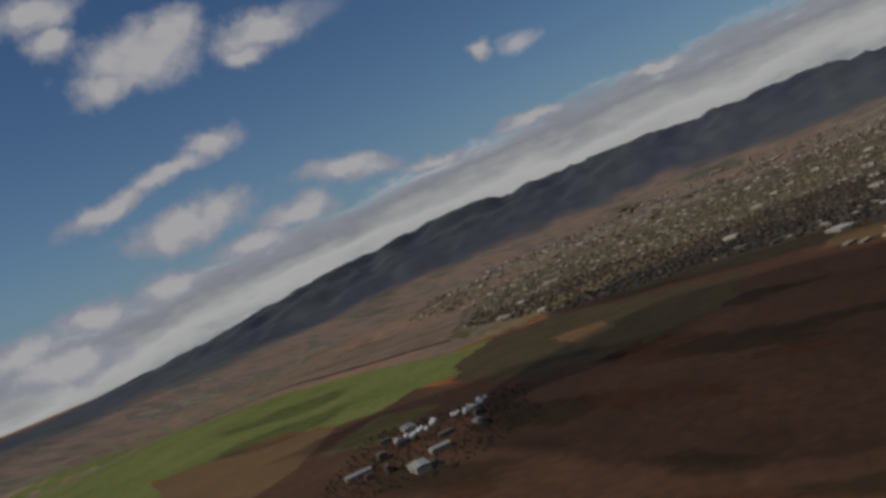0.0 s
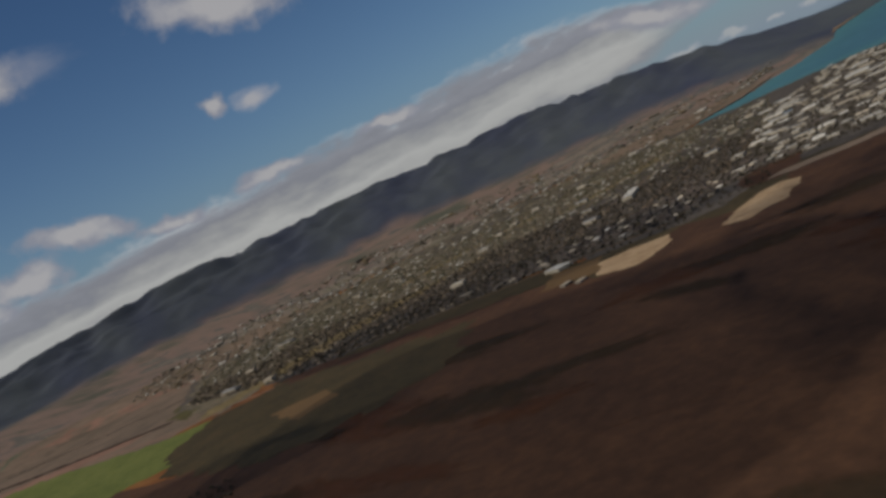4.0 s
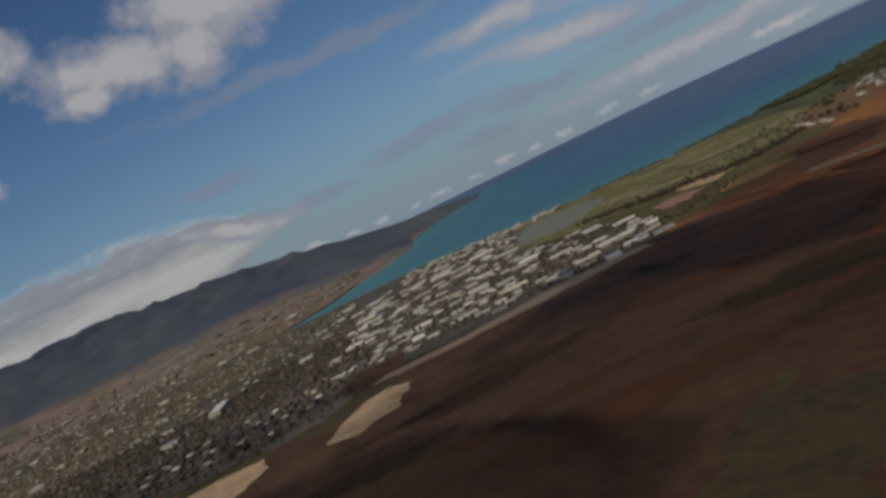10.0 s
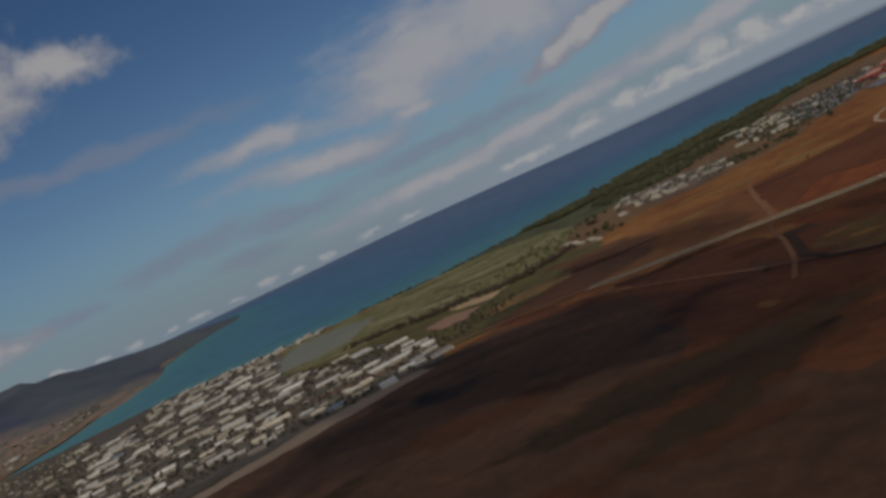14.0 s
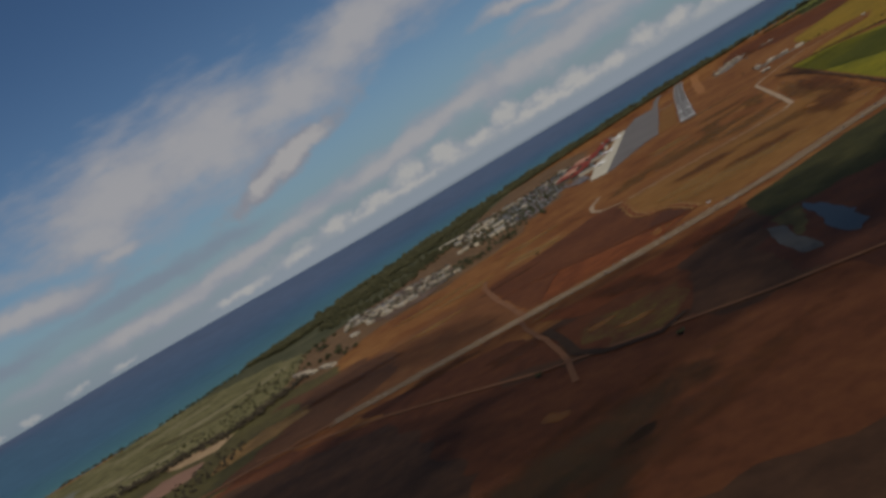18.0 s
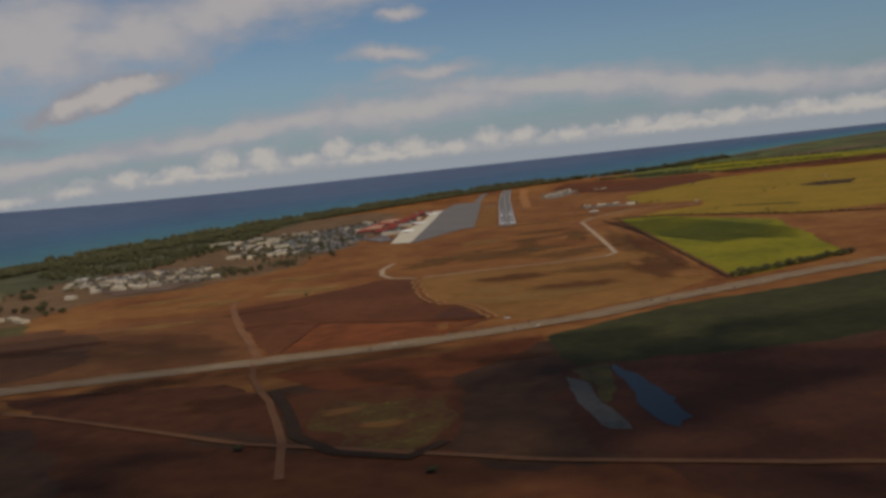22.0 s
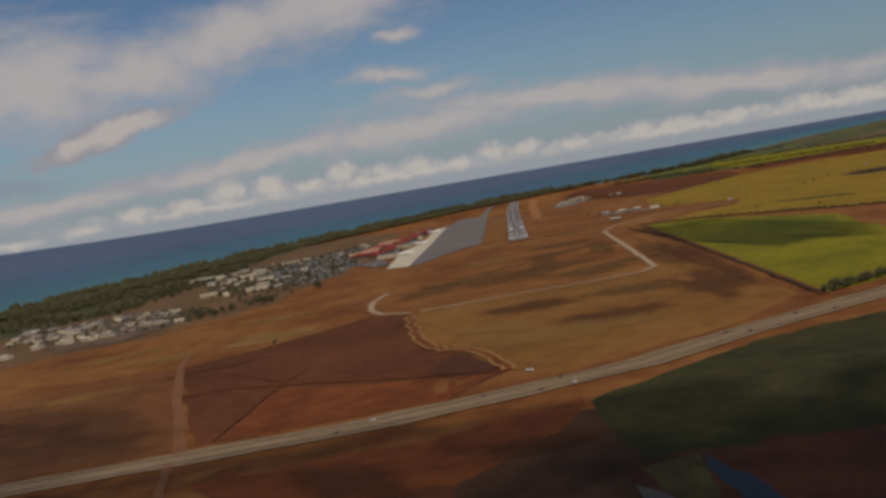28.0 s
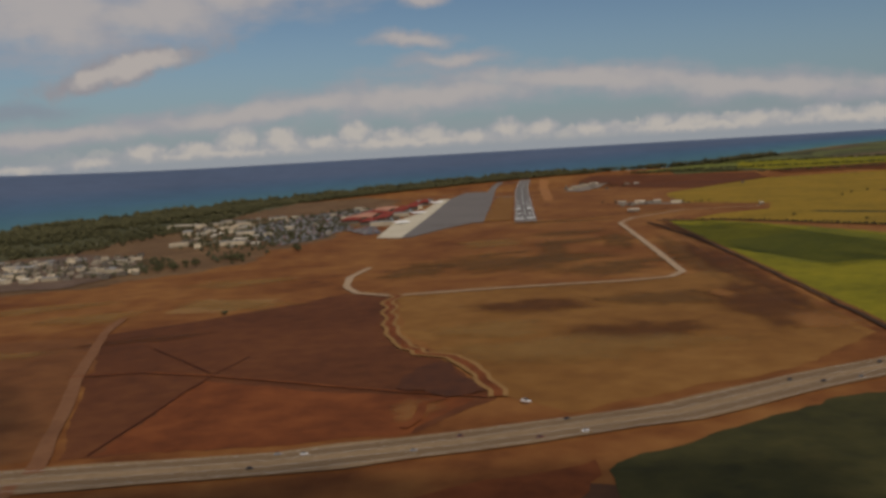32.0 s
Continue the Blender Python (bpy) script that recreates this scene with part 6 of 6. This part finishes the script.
SHORE = [(-1900, -540), (-1650, -420), (-1500, -110), (-1370, 200), (-1220, 680), (-1060, 1150), (-800, 1680), (-480, 2250), (-150, 2700), (110, 2880), (400, 2980), (730, 3230), (1250, 4250)]
woods = belt(SHORE[2:10], (6, 230), 8.2, rn)
woods = woods[~inside(woods[:, 0], woods[:, 1], ESTATE)]
grove("coastal_woods", woods, rn, 6, 12, M_LEAF, "dense green coastal woodland along the shore", 11)
front = belt(SHORE[3:10], (4, 60), 13, rn)
front = front[np.sin(front[:, 1] / 57) + np.sin(front[:, 1] / 23) > -0.5]
grove("shore_trees", front, rn, 11, 20, M_LEAF, "tall dark trees in front of the sea", 16)
grove("coastal_woods", belt(SHORE[9:], (10, 160), 24, rn), rn, 8, 16, M_LEAF, "dark coastal scrub along the far shore", 8)
inner = scatter([(-1250, 150), (-1130, -250), (-960, -420), (-790, -300), (-775, 40), (-790, 420), (-840, 900), (-1000, 800)], 17, rn, 8)
clumped = np.sin(inner[:, 0] / 47) + np.sin(inner[:, 1] / 61) + np.sin((inner[:, 0] + inner[:, 1]) / 29)
grove("airport_woods", inner[rn.rand(len(inner)) < np.clip(0.7 + 0.4 * clumped, 0.1, 0.95)], rn, 6, 11, M_LEAF, "green scrub wood behind the airport", 10)
grove("marsh_scrub", belt(SHORE[:3], (5, 55), 12, rn), rn, 3, 7, M_LEAF, "low scrub between marsh and sea", 8)
line = np.array([(-1274, -1240), (-1157, -1208), (-1014, -1205), (-945, -1170), (-850, -1180), (-805, -1100), (-790, -1000)], float)
at = rn.randint(0, len(line) - 1, 420)
edge = line[at] + (line[at + 1] - line[at]) * rn.rand(420, 1) + rn.normal(0, 16, (420, 2))
grove("marsh_edge_trees", edge, rn, 4, 9, M_LEAF_TOWN, "dark trees along a marsh's inland edge", 9)
nt = scatter([(-800, -1580), (-700, -1560), (-690, -1470), (-700, -1340), (-760, -1290), (-800, -1340), (-860, -1440)], 16, rn, 8)
grove("verge_trees", nt[rn.rand(len(nt)) < 0.7], rn, 3, 7, M_LEAF_TOWN, "dark trees between yards and dry grass", 8)
ms = scatter([(-1300, -1300), (-1000, -1190), (-840, -1200), (-840, -980), (-960, -620), (-1100, -700), (-1000, -1000), (-1200, -1180)], 19, rn, 9)
grove("marsh_scrub", ms[rn.rand(len(ms)) < 0.5], rn, 3, 7, M_LEAF, "scrub between marsh and warehouses", 8)
tt = scatter(TOWN, 15, rn, 8, 0.3)
# the same split for trees: shade and sun are put into the leaf colour
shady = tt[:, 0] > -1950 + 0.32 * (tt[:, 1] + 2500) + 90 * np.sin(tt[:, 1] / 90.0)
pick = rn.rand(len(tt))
grove("town_trees", tt[shady & (pick < 0.66)], rn, 3, 7.5, M_LEAF_TOWN, "street and garden trees, darker on the town's shaded side", 8)
grove("town_trees", tt[~shady & (pick < 0.24)], rn, 3.5, 7.5, M_LEAF_DRY, "olive garden trees, lighter on the town's sunny side", 8)
gt = scatter([(-930, -2280), (-1090, -2060), (-1000, -2000), (-890, -2110), (-850, -2175), (-870, -2310), (-965, -2410), (-1030, -2500), (-1160, -2500)], 17, rn, 8)
grove("verge_trees", gt[rn.rand(len(gt)) < 0.6], rn, 3, 6, M_LEAF_TOWN, "dark trees along the town's edge", 8)
it = scatter(INDUSTRY, 14, rn, 9, 0.9)
for cx, cy, q in sized:
    it = it[np.hypot(it[:, 0] - cx, it[:, 1] - cy) > 0.8 * q]
grove("yard_trees", it[rn.rand(len(it)) < 0.42 + 0.35 * (it[:, 0] > -1250)], rn, 3, 6.5, M_LEAF_TOWN, "dark trees between warehouses", 8)
mt = scatter([(-700, -3380), (-680, -3100), (-420, -3050), (-280, -3150), (-300, -3380)], 15, np.random.RandomState(3), 7)
grove("mill_trees", mt, rn, 3, 5.5, M_LEAF_TOWN, "dark trees around old mill sheds", 8)
ht = scatter(HILL, 44, rn, 20, 0.1)
hd = np.hypot(ht[:, 0] - HUB[0], ht[:, 1] - HUB[1])
hx = ht[(rn.rand(len(ht)) < 0.3 * np.clip((6300 - hd) / 2600, 0.03, 1)) & (shore_distance(ht[:, 0], ht[:, 1]) > 40)]
far = np.argsort(np.hypot(hx[:, 0] - HUB[0], hx[:, 1] - HUB[1]))
for q in np.array_split(hx[far], 8):
    grove("hillside_trees", q, rn, 3.5, 8, M_LEAF_DRY, "olive trees scattered among hillside houses", 7, float(on_hill(q[:, 0].mean(), q[:, 1].mean())) + 2)
et = scatter(ESTATE, 20, rn, 10)
grove("estate_trees", et[rn.rand(len(et)) < 0.8], rn, 3, 7, M_LEAF_PORT, "trees between low buildings", 8)


hl = np.concatenate([np.array(a) + np.outer(np.linspace(0, 1, int(math.dist(a, b) / 5), endpoint=False), np.array(b, float) - np.array(a)) for a, b in zip(CANE_HEDGE, CANE_HEDGE[1:])])
grove("cane_hedge", hl + rn.uniform(-3, 3, hl.shape), rn, 2.2, 4.4, M_LEAF_TOWN, "dark hedge between two cane fields", 8)
ff = np.concatenate([scatter([(150, 330), (380, 230), (420, 280), (200, 420)], 16, rn, 8), scatter([(90, 1080), (240, 1080), (360, 1230), (220, 1450), (110, 1300)], 24, rn, 11), scatter([(800, 350), (900, 450), (1010, 430), (940, 250)], 22, rn, 10)])
grove("airfield_scrub", ff[rn.rand(len(ff)) < 0.4], rn, 2.5, 5.0, M_LEAF_TOWN, "dark scrub between airfield sheds", 8)
fb = np.concatenate([np.stack([np.linspace(a[0], b[0], 320), np.linspace(a[1], b[1], 320)], -1) for a, b in (((520, 2450), (1500, 2150)), ((830, 1760), (1900, 1640)), ((600, 3050), (2300, 2950)), ((380, 2320), (800, 2000)))])
grove("field_border_trees", fb + rn.uniform(-22, 22, fb.shape), rn, 3, 7, M_LEAF, "dark trees along far field borders", 8, 2.5)


def tree(h, seed):
    """A single tree: tapered trunk, limbs and a broken crown."""
    r = random.Random(seed)
    ob = new("tree")
    bm = bmesh.new()
    bmesh.ops.create_cone(bm, cap_ends=True, segments=7, radius1=h * 0.035, radius2=h * 0.015, depth=h * 0.6)
    bmesh.ops.translate(bm, verts=bm.verts, vec=(0, 0, h * 0.3))
    for i in range(4):
        a = r.uniform(0, 6.28)
        made = bmesh.ops.create_cone(bm, cap_ends=True, segments=5, radius1=h * 0.015, radius2=h * 0.005, depth=h * 0.4)
        bmesh.ops.transform(bm, matrix=Matrix.Translation((math.cos(a) * h * 0.12, math.sin(a) * h * 0.12, h * 0.6)) @ pose(0, 0, 0, 0, 35, math.degrees(a)), verts=made["verts"])
    part("trunk", bm, M_BARK, ob)
    bm = bmesh.new()
    for i in range(60):
        d = Vector((r.gauss(0, 1), r.gauss(0, 1), r.gauss(0, 1))).normalized() * r.random() ** 0.4
        c = Vector((d.x * h * 0.5, d.y * h * 0.5, h * 0.62 + d.z * h * 0.36))
        s = h * r.uniform(0.07, 0.15)
        v = [bm.verts.new(c + Vector(o) * s * r.uniform(0.6, 1.4)) for o in OCT]
        for f in OCT_F:
            bm.faces.new([v[q] for q in f])
    part("crown", bm, M_LEAF, ob)
    return ob


TREES = [tree(8, 1), tree(6, 2), tree(10, 3)]
spots = [(-500, -610), (-520, -590), (-490, -640), (-505, -570), (-480, -600), (-430, -520), (-445, -500), (-420, -540), (-360, -430), (-600, -300), (-570, -250), (-545, -200), (-520, -180), (-470, -120), (-450, -160), (-500, -80), (-540, -40), (-420, -60),
         (-870, -700), (-880, -720), (-890, -705), (-780, -900), (-770, -880), (-760, -905), (-840, -870), (-720, -930), (-690, -960), (-930, -560), (-945, -590), (-960, -620)]
for i, (x, y) in enumerate(spots):
    for k in range(2):
        p = spot(x + rnd.uniform(-14, 14), y + rnd.uniform(-14, 14), 0.5)
        tagged(copy_thing(TREES[(i + k) % 3], Matrix.Translation(p) @ pose(0, 0, 0, 0, 0, 70 * i) @ Matrix.Diagonal((1.2, 1.2, rnd.uniform(0.8, 1.2), 1))), "dark green tree on dry grass", "tree", "trees round the airport road")
for i in range(34):
    t = i / 33
    p = spot(303 + 175 * t + rnd.uniform(-3, 3), -1197 + 112 * t + rnd.uniform(-3, 3), 0.5)
    tagged(copy_thing(TREES[i % 3], Matrix.Translation(p) @ pose(0, 0, 0, 0, 0, 50 * i) @ Matrix.Diagonal((1.1, 1.1, rnd.uniform(0.6, 0.9), 1))), "dark bush in a row beside green cane", "bush", "hedge row")
for x, y in ((-131, -1738), (5, -1805), (-270, -1010), (560, -330), (480, -200), (700, 250), (745, 330), (800, 390)):
    tagged(copy_thing(TREES[1], Matrix.Translation(spot(x, y, 0.5)) @ Matrix.Diagonal((1.1, 1.1, 0.7, 1))), "lone dark bush in a bare field", "bush", "field bushes")

# ---------------------------------------------------------------- vehicles
def car(paint, l=4.5, w=1.8, h=1.5, name="car"):
    ob = new(name)
    bm = bmesh.new()
    box(bm, -w / 2, w / 2, -l / 2, l / 2, 0.35, h * 0.62)
    bmesh.ops.bevel(bm, geom=bm.edges[:], offset=0.12, segments=1, affect="EDGES")
    part("body", bm, paint, ob)
    bm = bmesh.new()
    box(bm, -w * 0.42, w * 0.42, -l * 0.3, l * 0.22, h * 0.6, h)
    for v in bm.verts:
        if v.co.z > h * 0.9:
            v.co.x *= 0.85
            v.co.y = v.co.y * 0.75 - l * 0.02
    part("cabin", bm, M_GLASS, ob, "dark glass cabin")
    for sx in (-1, 1):
        for sy in (-1, 1):
            bm = bmesh.new()
            bmesh.ops.create_cone(bm, cap_ends=True, segments=12, radius1=0.34, radius2=0.34, depth=0.22)
            bmesh.ops.transform(bm, matrix=pose(sx * w * 0.46, sy * l * 0.31, 0.34, 0, 90, 0), verts=bm.verts)
            wheel = part("wheel", bm, M_RUBBER, ob)
            bm = bmesh.new()
            bmesh.ops.create_cone(bm, cap_ends=True, segments=10, radius1=0.2, radius2=0.16, depth=0.05)
            bmesh.ops.transform(bm, matrix=pose(sx * (w * 0.46 + 0.12), sy * l * 0.31, 0.34, 0, 90 * sx, 0), verts=bm.verts)
            part("rim", bm, M_ROOF_GREY, wheel, "grey wheel rim")
    return ob


PAINTS = [("white", surface("car_white", [(0.68, 0.68, 0.67), (0.78, 0.78, 0.77)], 1, 4, rough=0.3)), ("dark grey", surface("car_dark", [(0.02, 0.02, 0.022), (0.03, 0.03, 0.033)], 1, 4, rough=0.3)),
          ("silver", surface("car_silver", [(0.35, 0.35, 0.35), (0.42, 0.42, 0.42)], 1, 4, rough=0.3, metal=0.4)), ("dark red", surface("car_red", [(0.12, 0.02, 0.02), (0.16, 0.03, 0.025)], 1, 4, rough=0.3))]
CARS = [(w, car(m)) for w, m in PAINTS] + [("white", car(PAINTS[0][1], 6.8, 2.2, 2.6, "van"))]
lines = {o: ragged(shifted_line(HIGHWAY, o), 12, 0, closed=False) for o in (11.5, 7, -7, -11.5)}
for i in range(27):
    o = rnd.choice(list(lines))
    ln = lines[o]
    j = rnd.randrange(30, len(ln) - 32)
    p, q = ln[j], ln[j + 1]
    w, proto = CARS[rnd.choices(range(5), (2, 5, 4, 2, 0.3))[0]]
    a = math.degrees(math.atan2(q.y - p.y, q.x - p.x)) - 90
    tagged(copy_thing(proto, Matrix.Translation(spot(p.x, p.y, 0.16 + HIGHWAY_TOP)) @ pose(0, 0, 0, 0, 0, a) @ Matrix.Diagonal((0.72, 0.72, 0.72, 1))), f"{w} {proto.name.split('.')[0]} on the grey highway", "car", "highway traffic")
tagged(copy_thing(CARS[4][1], Matrix.Translation(spot(35, -1345, 0.2 + LEVEL[0])) @ pose(0, 0, 0, 0, 0, 60) @ Matrix.Diagonal((0.72, 0.72, 0.72, 1))), "white van parked on bare earth", "van")


def parked(name, poly, rn, label, gap=6.5):
    """Close rows of parked cars."""
    q = scatter(poly, gap, rn, 0.6, 0.06)
    q = q[rn.rand(len(q)) < 0.38]
    verts, faces = [], []
    for x, y in q:
        px, py, pz = lay(x, y, 0.4 + LEVEL[0])
        b = len(verts)
        for z, sx, sy in ((0.2, 0.9, 2.2), (0.9, 0.9, 2.2), (1.5, 0.7, 1.2)):
            verts += [(px - sx, py - sy, pz + z), (px + sx, py - sy, pz + z), (px + sx, py + sy, pz + z), (px - sx, py + sy, pz + z)]
        for k in (0, 4):
            faces += [(b + k + i, b + k + (i + 1) % 4, b + k + 4 + (i + 1) % 4, b + k + 4 + i) for i in range(4)]
        faces.append((b + 8, b + 9, b + 10, b + 11))
    tagged(new(name, mesh_of(name, verts, faces, M_CARS)), label, "cars", kind="stuff")


LOT = [(-640, 180), (-600, 420), (-500, 640), (-420, 560), (-420, 100), (-365, 20), (-370, -215), (-420, -330), (-520, -160)]
patch("car_park", LOT, M_APRON, "grey car park beside the terminal", "car park", wild=4)
patch("car_park", [(-365, -60), (-300, -190), (-270, -170), (-320, 20)], M_APRON, "grey car park beside the stands", "car park", wild=2)
parked("parked_cars", LOT, rn, "rows of parked cars and rental cars", 7.5)
parked("parked_cars", [(-365, -60), (-300, -190), (-270, -170), (-320, 20)], rn, "rows of parked cars beside the stands")
lt = scatter(LOT, 18, rn, 8)
BAND = [(-820, 146), (-751, 390), (-640, 420), (-640, 180), (-520, -160), (-420, -330), (-520, -340), (-640, -270), (-740, 0)]
for c in scatter(BAND, 52, rn, 17):
    k = int(rn.choice([1, 2, 3, 5, 7, 7]))
    put(SHEDS[k], c[0], c[1], 20 + 90 * int(rn.randint(2)) + rn.uniform(-12, 12), rn.uniform(0.35, 0.6), rn.uniform(0.3, 0.7), rn.uniform(0.5, 0.75), "low pale building among dark trees", "buildings beside the car park", "building")
bt = scatter(BAND, 17, rn, 8)
grove("roadside_trees", bt[rn.rand(len(bt)) < 0.6], rn, 4, 8, M_LEAF_PORT, "dark trees between low buildings", 9)
ct = np.concatenate([scatter([(-570, -350), (-500, -470), (-430, -620), (-395, -560), (-400, -400), (-440, -270)], 24, rn, 11), scatter([(-545, -675), (-600, -500), (-570, -450), (-520, -560), (-515, -660)], 13, rn, 6)])
grove("scrub_clump", ct[rn.rand(len(ct)) < 0.6], rn, 4, 8, M_LEAF_PORT, "dark bushy trees in dry grass", 10)
grove("car_park_trees", lt[rn.rand(len(lt)) < 0.55], rn, 4, 8, M_LEAF_PORT, "trees between rows of parked cars", 9)
for c in scatter(LOT, 120, rn, 40)[:14]:
    put(SHEDS[int(rn.choice([1, 4, 5]))], c[0], c[1], 5, 0.45, 0.5, 0.6, "low flat-roofed rental hall among parked cars", "rental halls", "building")


def airliner():
    """A parked airliner, seen small on the stands."""
    ob = new("airliner")
    body = surface("airliner_white", [(0.70, 0.70, 0.70), (0.78, 0.78, 0.78)], 2, 9, rough=0.35)
    bm = bmesh.new()
    rings = []
    for y, r in ((-18, 0.3), (-16, 1.2), (-11, 1.9), (10, 1.9), (16, 1.0), (19, 0.25)):
        rings.append([bm.verts.new((r * math.cos(a * 0.524), y, 3.6 + r * math.sin(a * 0.524))) for a in range(12)])
    for a, b in zip(rings, rings[1:]):
        for i in range(12):
            bm.faces.new((a[i], a[(i + 1) % 12], b[(i + 1) % 12], b[i]))
    part("fuselage", bm, body, ob)
    for s in (-1, 1):
        bm = bmesh.new()
        v = [bm.verts.new((s * x, y, z)) for x, y, z in ((1.5, -3, 2.8), (17, 4.5, 3.6), (17, 6, 3.6), (1.5, 4, 2.8), (1.5, -3, 3.3), (17, 4.5, 3.8), (17, 6, 3.8), (1.5, 4, 3.3))]
        for f in ((0, 1, 2, 3), (7, 6, 5, 4), (0, 4, 5, 1), (1, 5, 6, 2), (2, 6, 7, 3)):
            bm.faces.new([v[i] for i in f])
        part("wing", bm, body, ob)
        bm = bmesh.new()
        bmesh.ops.create_cone(bm, cap_ends=True, segments=12, radius1=1.0, radius2=0.8, depth=3.6)
        bmesh.ops.transform(bm, matrix=pose(s * 5.6, -1.5, 1.9, 90, 0, 0), verts=bm.verts)
        engine = part("engine", bm, M_ROOF_GREY, ob)
        bm = bmesh.new()
        bmesh.ops.create_cone(bm, cap_ends=True, segments=12, radius1=0.85, radius2=0.85, depth=0.1)
        bmesh.ops.transform(bm, matrix=pose(s * 5.6, -3.32, 1.9, 90, 0, 0), verts=bm.verts)
        part("intake", bm, M_RUBBER, engine, "dark engine intake")
    bm = bmesh.new()
    box(bm, -0.2, 0.2, 14, 19, 5, 11.5)
    for v in bm.verts:
        if v.co.z > 8:
            v.co.y += 2.5
    part("tail_fin", bm, M_ROOF_BLUE, ob, "dark blue tail fin")
    return ob


plane = airliner()
for v in (20, 300, 700):
    tagged(copy_thing(plane, Matrix.Translation(spot(-262 - 10 * (v / 700), v, 1.0 + LEVEL[0])) @ pose(0, 0, 0, 0, 0, 80)), "white airliner parked on pale concrete stands", "airliner", "parked airliners")
drop(plane)
for proto in (*SHEDS, *HOUSES, *TREES, *[c for _, c in CARS]):
    drop(proto)
